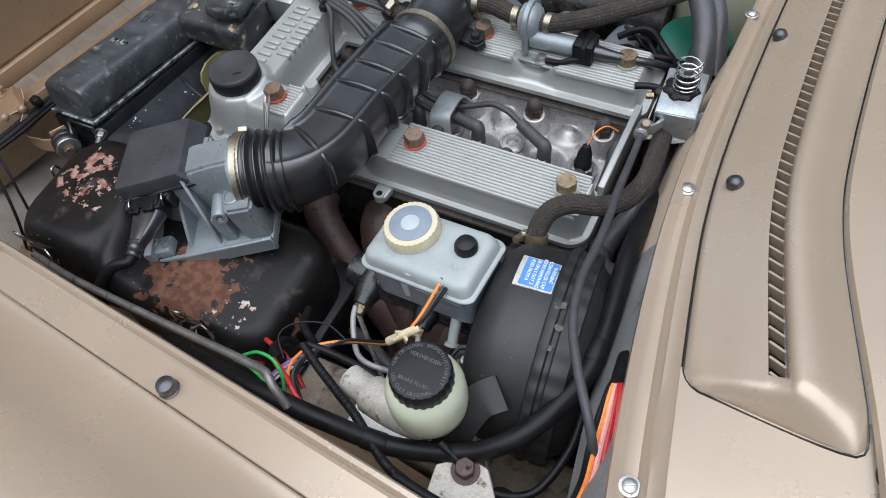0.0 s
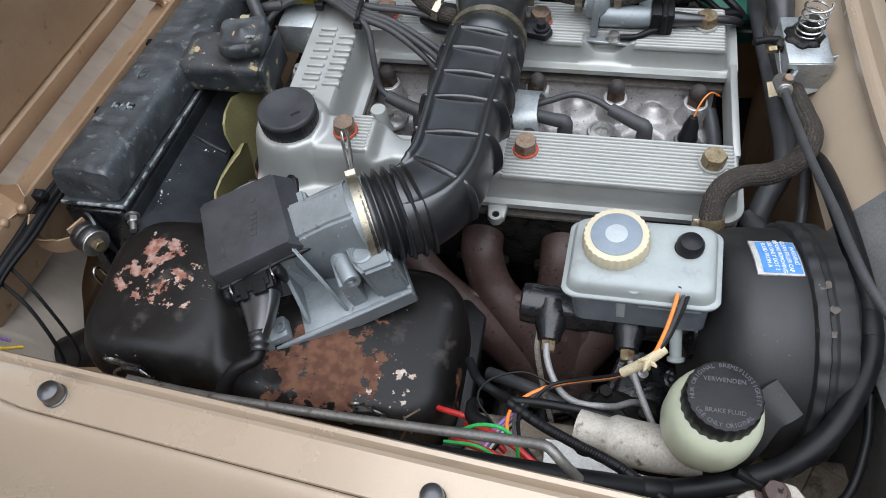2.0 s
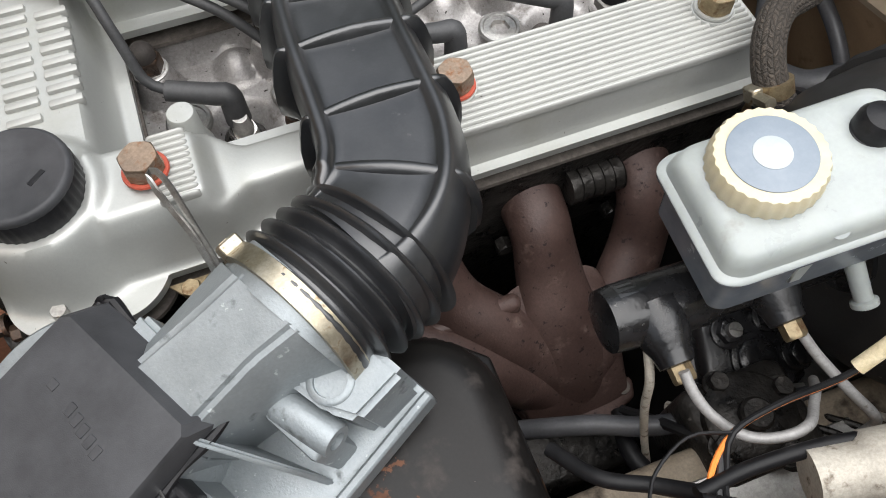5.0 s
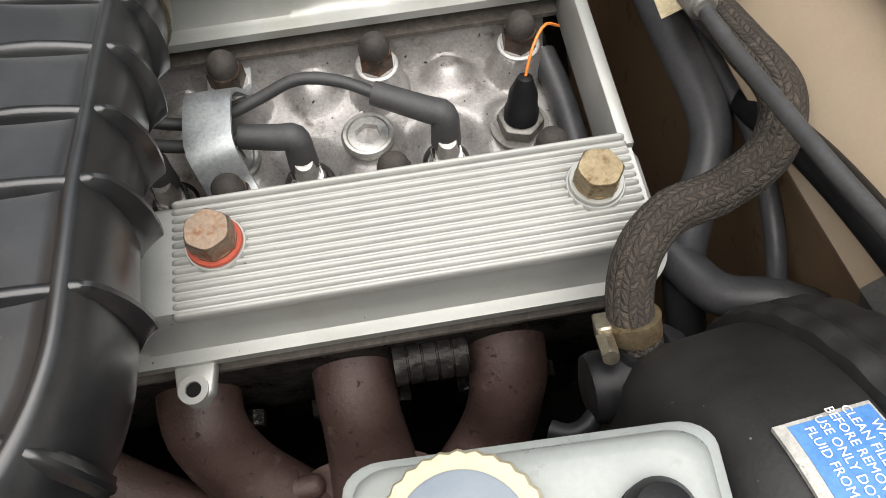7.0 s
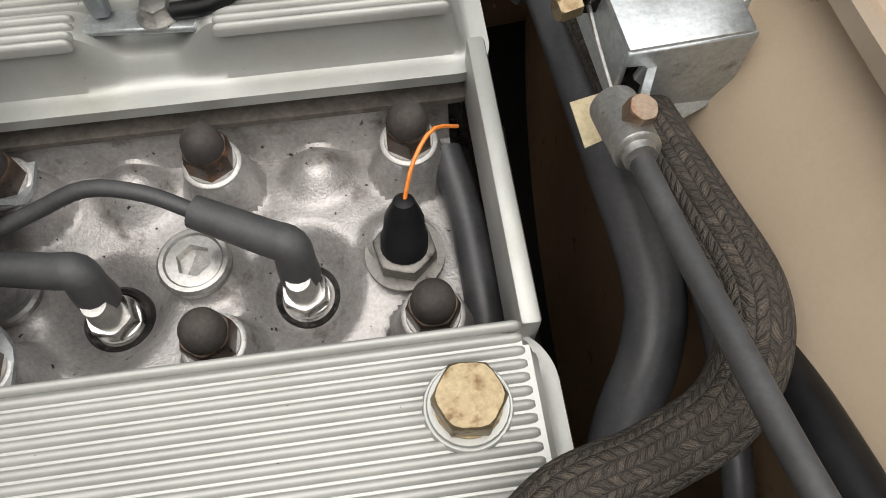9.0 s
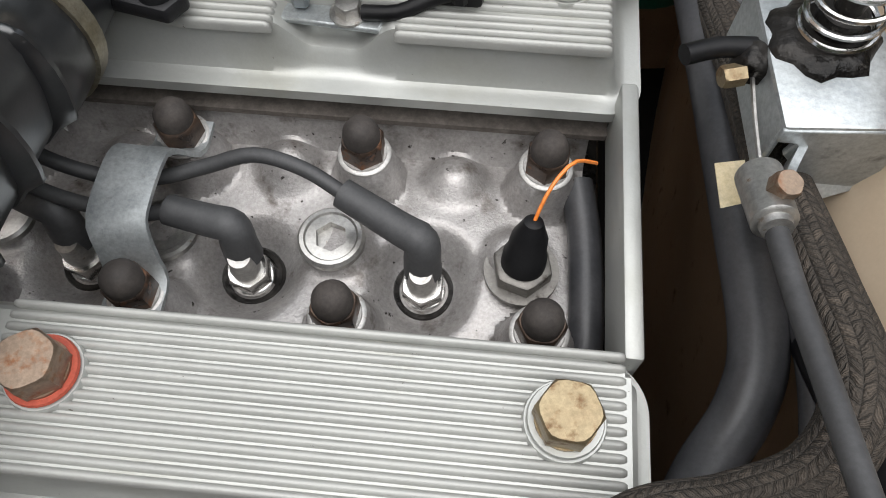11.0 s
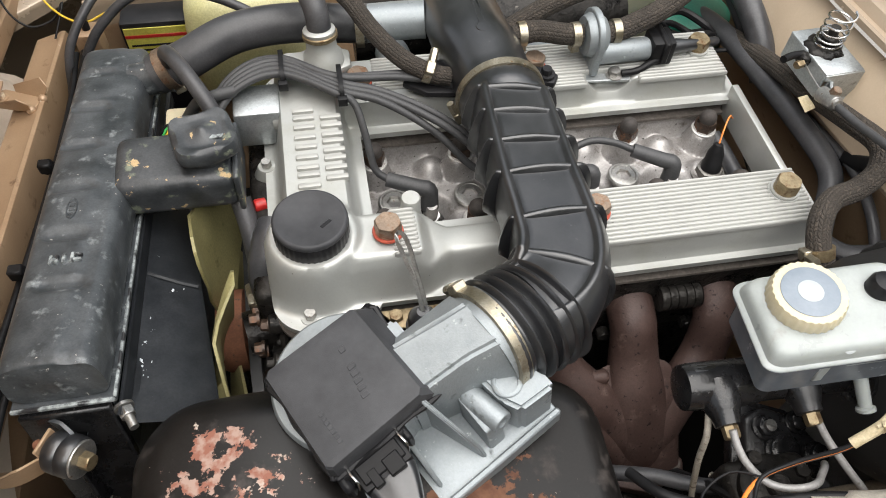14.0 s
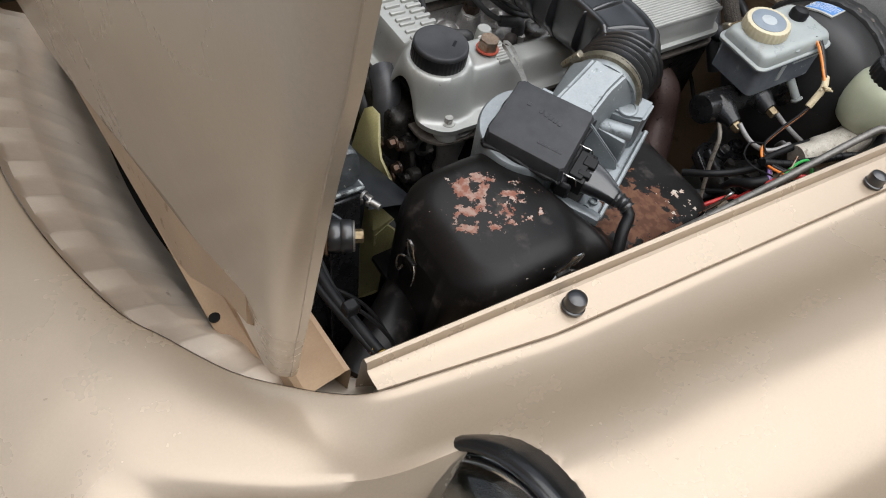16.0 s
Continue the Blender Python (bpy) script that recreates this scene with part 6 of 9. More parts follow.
wire_clip(pose(-0.343, -0.3265, 0.852, 4, 0, 0) @ Matrix.Diagonal((1.2, 1.1, 1.2, 1)), 0)
wire_clip(pose(-0.112, -0.3280, 0.834, 6, 0, 8) @ Matrix.Diagonal((1.2, 1.1, 1.2, 1)), 0)
wire_clip(pose(-0.444, -0.215, 0.795, 0, -4, -90), 0)
for k in range(9):
    part("moulded_mark", box(-0.003, 0.003, -0.0006, 0.0006, -0.004, 0.004, 0.0003, 1, pose(-0.375 + k * 0.0105 + (0.008 if k > 5 else 0), -0.3178 - 0.0002 * (k in (3, 4, 5)), 0.800, 3, 0, 0)), AIRBOX, airbox)


# ---- radiator side ----
rad = thing("radiator", "weathered black radiator with a long rounded top tank", "radiator", (-0.495, 0.13, 0.40))
TILT_RAD = Matrix.Translation((-0.4945, -0.116, 0.880)) @ pose(0, 0, 0, -8.5, 0, 0)
tank = []
DENTS = ((0.088, 0.0), (0.150, -0.006), (0.215, -0.008), (0.283, -0.010), (0.350, -0.010), (0.415, -0.010))
for i in range(141):
    s = i / 140
    y = 0.003 + s * 0.47
    e = min(s, 1 - s)
    k = 1.0 if e > 0.05 else 0.86 + 0.14 * math.sqrt(max(0.0, 1 - (1 - e / 0.05) ** 2))
    ring = []
    for j in range(48):
        a = 2 * math.pi * j / 48
        c, sn = math.cos(a), math.sin(a)
        r = (abs(c) ** 5 + abs(sn) ** 5) ** -0.2
        x, z = r * c * 0.0395 * (0.94 + 0.06 * k) * (1.0 - 0.10 * max(0.0, sn)), r * sn * 0.0265 * k
        if sn > 0.2:
            z += 0.0016 * math.sin(y * 31 + 1) * math.cos(x * 40) - 0.0022 * (1 + math.cos(math.pi * min(1, abs(x - 0.02) / 0.012))) * 0.5
            for dy, dx in DENTS:
                # oval hollows pressed into the top, with a raised edge
                q = math.hypot(max(0.0, abs(x - dx) - 0.013), (y - dy)) / 0.0085
                z -= 0.0034 * max(0.0, 1 - q ** 4) if q < 1 else -0.0006 * max(0.0, 1 - abs(q - 1.25) / 0.25)
        ring.append(TILT_RAD @ Vector((x, y, -0.0262 + z)))
    tank.append(ring)
part("top_tank", rings(tank), RAD_BLACK, rad, "weathered black pressed tank", angle=60)
part("tank_seam", box(-0.0415, 0.0415, -0.002, 0.477, -0.058, -0.050, 0.002, 1, TILT_RAD), RAD_BLACK, rad)
part("worn_edge", join(box(0.0390, 0.0420, 0.0, 0.476, -0.0535, -0.0495, 0.001, 1, TILT_RAD), box(-0.041, 0.0412, -0.0040, -0.0005, -0.0535, -0.0495, 0.001, 1, TILT_RAD)), WORN_EDGE, rad, "scuffed pale seam edge")
part("core", box(-0.034, 0.034, 0.004, 0.47, -0.44, -0.056, 0.002, 1, TILT_RAD), RAD_BLACK, rad, "dark radiator core")
# darker black than the tank: the side's shade is put into its colour
part("side_plate", join(box(-0.038, 0.036, -0.006, 0.004, -0.44, -0.058, 0.002, 1, TILT_RAD), box(-0.010, -0.006, -0.020, -0.004, -0.44, -0.110, 0.001, 1, TILT_RAD)), GLOSS, rad, "side plate in deeper glossy black for its shaded side")
for k, (x, y, w_, h_) in enumerate(((-0.012, 0.117, 0.003, 0.010), (-0.007, 0.117, 0.003, 0.010), (-0.0095, 0.1165, 0.006, 0.003), (-0.001, 0.1175, 0.003, 0.010), (0.006, 0.118, 0.003, 0.011), (0.0105, 0.121, 0.007, 0.003), (0.0105, 0.115, 0.007, 0.003))):
    part("pressed_mark", box(x - w_ / 2, x + w_ / 2, y - h_ / 2, y + h_ / 2, -0.003, 0.0016, 0.0006, 1, TILT_RAD), WORN_EDGE, rad)
part("pressed_mark", tube([TILT_RAD @ Vector((-0.004 + 0.0045 * math.cos(a), 0.183 + 0.013 * math.sin(a), 0.001)) for a in [2 * math.pi * k / 20 for k in range(21)]], 0.0009, 6, 0.002), RAD_BLACK, rad)
for k in range(4):
    part("pressed_mark", box(-0.0065, -0.0015, 0.1735 + 0.0055 * k, 0.1760 + 0.0055 * k, -0.001, 0.0018, 0.0004, 1, TILT_RAD), RAD_BLACK, rad)
neckb = box(-0.468, -0.348, 0.086, 0.160, 0.802, 0.850, 0.012, 4)
part("filler_neck", neckb, NECK_BLACK, rad, "flaking black painted filler neck")
part("neck_lip", box(-0.3515, -0.3455, 0.084, 0.162, 0.800, 0.852, 0.0025, 2), NECK_BLACK, rad)
CAPM = pose(-0.375, 0.124, 0.863, 0, 0, 14)
cap_l = []
for rr, hh in ((0.90, 0.0), (1.0, 0.001), (1.03, 0.004), (1.0, 0.012), (0.93, 0.0155), (0.80, 0.0165), (0.66, 0.0150), (0.56, 0.0145), (0.40, 0.0165), (0.22, 0.0180), (0.12, 0.0215), (0.02, 0.022)):
    cap_l.append([CAPM @ Vector((q * rr * math.cos(a), q * rr * math.sin(a), hh + 0.0016 * math.cos(4 * a) * (rr > 0.85) * -1)) for a, q in [(2 * math.pi * i / 48, 0.0305 * (1 if rr < 0.6 else (abs(math.cos(2 * math.pi * i / 48)) ** 5 + abs(math.sin(2 * math.pi * i / 48)) ** 5) ** -0.2)) for i in range(48)]])
capo = part("pressure_cap", join(rings(cap_l), lathe([(0.023, -0.014), (0.023, 0.002)], CAPM, 28)), NECK_BLACK, rad, "worn black pressure cap")
part("worn_spot", join(prism([(0.004, -0.012), (0.016, -0.015), (0.019, -0.010), (0.010, -0.009), (0.007, -0.006)], 0.0150, 0.0166, 0.0004, 1, CAPM)), WORN_EDGE, capo, "pale chipped spot")
part("outlet_pipe", lathe([(0.020, 0.0), (0.020, 0.04), (0.022, 0.045)], aim((-0.472, 0.297, 0.800), (1, 0.05, 0.12)), 28), RAD_BLACK, rad)
MW = aim((-0.497, -0.157, 0.803), (0.88, -0.46, 0.08))
mount = part("mount", lathe([(0.004, -0.013), (0.0165, -0.013), (0.0180, -0.011), (0.0185, -0.002), (0.0172, 0.0), (0.0185, 0.002), (0.0180, 0.011), (0.0165, 0.013), (0.004, 0.013)], MW, 36), RUBBER, rad, "rubber bobbin mount")
part("mount_washer", lathe([(0.0165, 0.0), (0.0168, 0.0012), (0.0160, 0.0022), (0.004, 0.0024)], MW @ pose(0, 0, 0.013), 32), STEEL, mount, "dull steel washer")
part("mount_nut", hexed(0.0135, 0.009, MW @ pose(0, 0, 0.0154)), BRASS, mount, "brassy bolt head")
part("mount_stud", lathe([(0.0045, 0.0), (0.0045, 0.014), (0.003, 0.016)], MW @ pose(0, 0, -0.016, 180, 0, 0), 14), RUST, mount)
part("mount_bracket", strip([(-0.515, -0.100, 0.800), (-0.515, -0.125, 0.795), (-0.500, -0.135, 0.805), (-0.495, -0.140, 0.79), (-0.50, -0.13, 0.75)], 0.03, 0.003, (0, 0, 1)), RAD_BLACK, rad)
solo("mount_plate", join(box(-0.0115, 0.0115, -0.019, 0.019, -0.0165, -0.0135, 0.0008, 1, MW), strip([MW @ Vector((-0.006, -0.010, -0.017)), MW @ Vector((-0.03, -0.006, -0.035)), MW @ Vector((-0.035, 0.020, -0.042)), MW @ Vector((-0.02, 0.035, -0.050))], 0.024, 0.0022, (0, 0, 1))), TAN_BAY, "tan folded steel plate behind the radiator mount", "bracket")

shroud = thing("fan_shroud", "black sheet steel fan shroud with paint specks", "fan shroud", (-0.44, 0.1, 0.45))
sh = []
for i in range(41):
    s = i / 40
    y = -0.135 + s * 0.52
    z0 = 0.813 - 0.125 * (y + 0.1)
    xe = -0.402 - 0.150 * (y - 0.03)
    dent = 0.004 * math.exp(-((y + 0.09) / 0.02) ** 2)
    sh.append([(-0.456, y, z0 - 0.07), (-0.4555, y, z0 - 0.002), (-0.4545, y, z0), (-0.4515, y, z0), (-0.4505, y, z0 - 0.003), (-0.4500, y, z0 - 0.018), (-0.446, y, z0 - 0.020 - dent), (-0.446 + 0.45 * (xe + 0.446), y, z0 - 0.028 + dent), (xe - 0.004, y, z0 - 0.040), (xe, y, z0 - 0.045), (xe - 0.004, y, z0 - 0.052), (xe - 0.03, y, z0 - 0.060)])
part("shroud_sheet", rings(sh, closed=False), SHROUD, shroud, "black sheet with white paint specks", angle=30)
part("stiffening_ridge", tube([(-0.449, 0.035, 0.776), (-0.436, 0.030, 0.7735), (-0.420, 0.026, 0.766), (-0.404, 0.024, 0.758)], 0.0032, 8), SHROUD, shroud)
rgd = random.Random(31)
for k in range(24):
    x, y = rgd.uniform(-0.444, -0.408), rgd.choice((rgd.uniform(-0.10, 0.02), rgd.uniform(-0.08, -0.01)))
    z = 0.813 - 0.125 * (y + 0.1) - 0.020 - (x + 0.446) * 0.45
    part("paint_speck", lathe([(0.0007, -0.0008), (0.0008, 0.0002), (0.0004, 0.0005)], pose(x, y, z, 0, 30, rgd.uniform(-20, 20)) @ Matrix.Diagonal((rgd.uniform(0.5, 1.0), rgd.uniform(0.8, 2.8), 1, 1)), 8), CAP_WHITE, shroud)
part("stud", join(lathe([(0.009, 0), (0.009, 0.003)], aim((-0.453, -0.124, 0.810), (0.5, -1, 0)), 18), hexed(0.012, 0.008, aim((-0.451, -0.127, 0.810), (0.5, -1, 0))), lathe([(0.004, 0), (0.004, 0.02)], aim((-0.451, -0.127, 0.810), (0.5, -1, 0)), 12)), STEEL, shroud, "rust-tipped steel stud")
fan = thing("cooling_fan", "olive yellow plastic cooling fan with broad blades", "fan", (-0.375, 0.045, 0.64))
FC = Vector((-0.390, 0.035, 0.640))
part("hub", lathe([(0.044, -0.012), (0.050, 0.0), (0.048, 0.018), (0.03, 0.024)], aim(FC, (1, 0, 0)), 36), RUST, fan, "rusty dark hub")
for k in range(5):
    a = radians(58 + 72 * k)
    blade = []
    for r_, w in ((0.034, 28), (0.065, 29), (0.095, 32), (0.125, 34), (0.148, 34), (0.159, 31), (0.164, 25)):
        front_, back_ = [], []
        for q in range(-4, 5):
            e = a + radians(w * q / 4)
            c = FC + Vector((-0.026 * q / 4 * (r_ / 0.15) - 0.004 * (1 - (q / 4) ** 2), r_ * math.cos(e), r_ * math.sin(e)))
            if c.z > 0.725:
                c.x = max(c.x, -0.397 - 0.150 * (c.y - 0.03))
            front_.append(c + Vector((0.0016, 0, 0)))
            back_.append(c - Vector((0.0016, 0, 0)))
        blade.append(front_ + back_[::-1])
    part("blade", rings(blade), FAN, fan)


# ---- brake parts ----
booster = thing("brake_booster", "matt black brake booster drum with a blue warning label", "brake booster", (0.27, -0.2, 0.7))
BC = Vector((0.245, -0.197, 0.817))
BW = Vector((1.0, 0.10, -0.05))
BM = aim(BC, BW)
part("drum", lathe([(0.030, -0.062), (0.075, -0.058), (0.094, -0.050), (0.104, -0.040), (0.1085, -0.026), (0.1095, 0.012), (0.1090, 0.014)], BM, 72), DRUM, booster, "matt black drum front")
part("crimped_rim", lathe([(0.1090, 0.0120), (0.1135, 0.0135), (0.1155, 0.017), (0.1155, 0.022), (0.1130, 0.024), (0.1125, 0.028), (0.1145, 0.030), (0.1145, 0.042), (0.1130, 0.046), (0.106, 0.047)], BM, 288, 32, 0.0012), DRUM, booster, "black crimped rim")
part("drum_strap", strip([(0.205, -0.335, 0.80), (0.218, -0.322, 0.852), (0.232, -0.300, 0.884), (0.250, -0.285, 0.893)], 0.034, 0.004, (1, 0.1, 0)), DRUM, booster, "flat black strap")
part("drum_back", lathe([(0.108, 0.045), (0.102, 0.050), (0.095, 0.058), (0.07, 0.068), (0.03, 0.072)], BM, 64), DRUM, booster)
cyl = thing("master_cylinder", "oily black brake master cylinder with steel unions", "brake cylinder", (0.1, -0.2, 0.80))
part("bore", lathe([(0.012, -0.01), (0.0195, -0.008), (0.0205, 0.0), (0.0210, 0.055), (0.0185, 0.062), (0.0185, 0.15), (0.03, 0.155), (0.03, 0.165)], aim((0.028, -0.192, 0.832), (1, -0.03, -0.04)), 32), GLOSS, cyl, "glossy black cylinder body")
part("end_cap", lathe([(0.020, 0), (0.020, 0.012), (0.012, 0.014)], aim((0.040, -0.192, 0.832), (-1, 0.03, 0.04)), 28), RUBBER, cyl)
for px in (0.050, 0.125):
    part("union_boss", lathe([(0.019, -0.006), (0.0185, 0.004), (0.0150, 0.018), (0.0125, 0.024), (0.011, 0.032), (0.0085, 0.033)], aim((px, -0.198, 0.834), (0, -0.8, -0.15)), 26), GLOSS, cyl, "glossy black outlet boss")
    part("union_nut", hexed(0.0125, 0.012, aim((px, -0.229, 0.829), (0, -0.8, -0.15))), BRASS, cyl, "brassy union nut")
pipe = [(0.048, -0.236, 0.836), (0.050, -0.248, 0.829), (0.056, -0.261, 0.821), (0.066, -0.275, 0.817), (0.078, -0.284, 0.819), (0.092, -0.288, 0.823), (0.104, -0.287, 0.822), (0.114, -0.283, 0.814), (0.122, -0.278, 0.806), (0.136, -0.268, 0.795), (0.150, -0.260, 0.775)]
hose_thing("brake_pipe", pipe, 0.0033, PIPE, "bent dull grey brake pipe from the master cylinder", "pipe", 12, "brake pipes", 0.003)
hose_thing("brake_pipe", [(0.128, -0.240, 0.829), (0.134, -0.254, 0.821), (0.146, -0.277, 0.810), (0.155, -0.293, 0.803), (0.158, -0.298, 0.796), (0.156, -0.300, 0.78), (0.148, -0.302, 0.72)], 0.0033, PIPE, "bent dull grey brake pipe from the master cylinder", "pipe", 12, "brake pipes", 0.003)

res = thing("brake_fluid_reservoir", "milky plastic brake fluid reservoir on the master cylinder", "fluid reservoir", (0.13, -0.165, 0.862))
RM = Matrix.Translation((0.1265, -0.1815, 0.9095)) @ pose(0, 0, 0, 0, -5.5, -3) @ Matrix.Diagonal((1.07, 1, 1, 1))


def rounded(w, d, r, z, n=6):
    pts = []
    for cx, cy, a0 in ((w - r, d - r, 0), (-w + r, d - r, 90), (-w + r, -d + r, 180), (w - r, -d + r, 270)):
        for k in range(n + 1):
            a = radians(a0 + 90 * k / n)
            pts.append(RM @ Vector((cx + r * math.cos(a), (cy + r * math.sin(a)) * 0.74, z)))
    return pts


upper = rings([rounded(0.0600, 0.0530, 0.013, -0.0018), rounded(0.0632, 0.0560, 0.014, -0.0016), rounded(0.0638, 0.0566, 0.014, 0.0004), rounded(0.0628, 0.0556, 0.014, 0.0016), rounded(0.0598, 0.0526, 0.013, 0.0024), rounded(0.0588, 0.0512, 0.013, 0.0080), rounded(0.0575, 0.0495, 0.014, 0.0130), rounded(0.0550, 0.0465, 0.014, 0.0160), rounded(0.0500, 0.0410, 0.014, 0.0176), rounded(0.0400, 0.0320, 0.012, 0.0180)])
part("upper_shell", upper, TANK, res, "milky white upper shell")
lower = rings([rounded(0.050, 0.047, 0.010, -0.0500), rounded(0.0555, 0.0505, 0.010, -0.0470), rounded(0.0565, 0.051, 0.012, -0.020), rounded(0.0575, 0.0515, 0.013, -0.0045), rounded(0.0632, 0.0560, 0.014, -0.0038), rounded(0.0634, 0.0562, 0.014, -0.0018)])
part("lower_shell", lower, TANK_LOW, res, "smoky fluid-filled lower shell")
part("float_tower", join(box(-0.018, -0.010, -0.0390, -0.036, -0.034, -0.006, 0.001, 1, RM), box(0.0, 0.05, -0.0392, -0.036, -0.012, -0.006, 0.001, 1, RM)), TANK, res)
part("shell_dimple", lathe([(0.0055, 0.0), (0.0055, 0.001), (0.0025, 0.0012), (0.0020, -0.001), (0.0004, -0.001)], RM @ pose(-0.004, -0.0335, 0.0128, 30, 0, 0), 20), TANK, res)
CM = pose(0.102, -0.172, 0.9195, 0, -5, 0)
capr = part("filler_cap", lathe([(0.0290, 0.0), (0.0295, 0.002), (0.0290, 0.014), (0.0275, 0.0185), (0.026, 0.019), (0.001, 0.019)], CM, 120, 30, 0.0010), CAP_IVORY, res, "ivory fluted screw cap")
part("cap_disc", lathe([(0.0225, 0.0), (0.0225, 0.0196), (0.0215, 0.0200), (0.001, 0.0200)], CM, 48), CAP_GREY, capr, "blue-grey disc")
part("cap_spot", lathe([(0.0098, 0.0), (0.0098, 0.0203), (0.0085, 0.0208), (0.001, 0.0208)], CM, 36), CAP_WHITE, capr, "white centre")
part("level_sensor", lathe([(0.013, 0.0), (0.0135, 0.002), (0.0135, 0.010), (0.0120, 0.011), (0.0120, 0.018), (0.0095, 0.0225), (0.005, 0.0240), (0.0005, 0.0245)], pose(0.164, -0.174, 0.9195), 28), PLASTIC, res, "black rubber level sensor cap")
for dx in (0.0, 0.010):
    part("sensor_terminal", tube([(0.160 + dx, -0.199, 0.9225), (0.159 + dx, -0.206, 0.9260), (0.156 + dx, -0.215, 0.9270)], 0.0034, 10), WIRE_BLACK, res)
part("spigot", lathe([(0.006, 0.0), (0.0055, 0.03), (0.008, 0.031), (0.008, 0.034), (0.0045, 0.036)], aim((0.165, -0.212, 0.858), (0.1, -0.75, -0.6)), 18), TANK, res)

# clutch fluid pot
pot = thing("clutch_fluid_reservoir", "pale green plastic fluid pot with a black fluted cap", "fluid reservoir", (0.187, -0.315, 0.84))
PM = pose(0.187, -0.315, 0.0, 0, 0, 0)
part("pot", lathe([(0.018, 0.850), (0.032, 0.861), (0.0370, 0.876), (0.0385, 0.889), (0.0380, 0.909), (0.0355, 0.920), (0.031, 0.927), (0.028, 0.930)], PM, 56), POT, pot, "pale green translucent pot")
cp = part("screw_cap", lathe([(0.0280, 0.926), (0.0290, 0.928), (0.0285, 0.944), (0.0272, 0.9475), (0.0255, 0.948), (0.001, 0.9475)], PM, 144, 24, 0.0008), PLASTIC, pot, "black fluted screw cap with moulded words")
solo("clutch_cylinder", tube([(0.19, -0.325, 0.842), (0.15, -0.325, 0.838), (0.11, -0.318, 0.832), (0.085, -0.312, 0.828)], lambda s: 0.021 - 0.004 * (s > 0.75), 24), GRIT, "pale grimy cast clutch master cylinder", "cylinder")


def ring_words(text, r, a0, a1, size, flip=False):
    """Raised letters set round the cap."""
    out = None
    n = len(text)
    for i, ch in enumerate(text):
        if ch == " ":
            continue
        a = radians(a0 + (a1 - a0) * (i / max(1, n - 1)))
        m = pose(0.187 + r * math.cos(a), -0.315 + r * math.sin(a), 0.9478, 0, 0, math.degrees(a) + (90 if flip else -90))
        words(ch, size, m, MARK, cp, "raised_letter", 0.0005)


ring_words("NUR ORIGINAL BREMSFLUSSIGKEIT", 0.0240, 190, -10, 0.0048)
ring_words("USE ONLY ORIGINAL", 0.0240, 215, 320, 0.0048, True)
words("VERWENDEN", 0.0052, pose(0.187, -0.303, 0.9478), MARK, cp, "raised_letter", 0.0005)
words("BRAKE FLUID", 0.0050, pose(0.187, -0.328, 0.9478), MARK, cp, "raised_letter", 0.0005)


# ---- label on the booster ----
LQ = []
for w in ((0.221, -0.146, 0.922), (0.255, -0.145, 0.924), (0.256, -0.193, 0.926), (0.224, -0.188, 0.921)):
    v = BM.inverted() @ Vector(w)
    LQ.append((math.atan2(v.y, v.x), v.z))
q_far, q_near = (LQ[0][0] + LQ[1][0]) / 2, (LQ[2][0] + LQ[3][0]) / 2
u0, u1 = -0.026, 0.010


def on_drum(q, u, lift):
    return BM @ Vector(((0.1097 + lift) * math.cos(q), (0.1097 + lift) * math.sin(q), u))


def drum_patch(qa, qb, ua, ub, lift, n=12):
    return rings([[on_drum(qa + (qb - qa) * i / n, u, h) for u, h in ((ua, lift - 0.002), (ua, lift), (ub, lift), (ub, lift - 0.002))] for i in range(n + 1)])


lab = part("label", drum_patch(q_far, q_near, u0 - 0.003, u1, 0.0006), FOIL, booster, "worn foil label with a blue printed panel")
part("blue_panel", drum_patch(q_far + 0.04 * (q_near - q_far), q_near - 0.05 * (q_near - q_far), u0 + 0.002, u1 - 0.001, 0.0009), BLUE, lab, "blue printed panel")
for k, line in enumerate(("WARNING", "CLEAN FILLER CAP", "BEFORE REMOVING", "USE ONLY DOT 3", "FLUID FROM A")):
    ob = words(line, 0.0052, Matrix.Identity(4), WHITE, lab, "lettering", 0.0001)
    uc = u1 - 0.0045 - k * 0.0058
    mid = q_far + 0.46 * (q_near - q_far)
    sg = 1.0 if q_near > q_far else -1.0
    for v in ob.data.vertices:
        v.co = on_drum(mid + sg * v.co.x * 0.92 / 0.1097, uc + v.co.y, 0.0012 + v.co.z)
rgp = random.Random(8)
for qf, uf, s_ in ((1.25, 0.024, 0.0055), (1.32, 0.020, 0.003), (1.75, 0.026, 0.005), (2.2, 0.024, 0.004)):
    q = q_far + (q_near - q_far) * qf
    out_ = [(s_ * rgp.uniform(0.5, 1.2) * math.cos(a), s_ * rgp.uniform(0.5, 1.2) * math.sin(a)) for a in [2 * math.pi * k / 11 for k in range(11)]]
    part("bare_patch", rings([[BM @ Vector(((0.1157 + h) * math.cos(q + e * a / 0.115), (0.1157 + h) * math.sin(q + e * a / 0.115), uf + e * b)) for a, b in out_] for e, h in ((1.0, -0.0003), (0.9, 0.0003), (0.4, 0.0003))]), GASKET, booster)

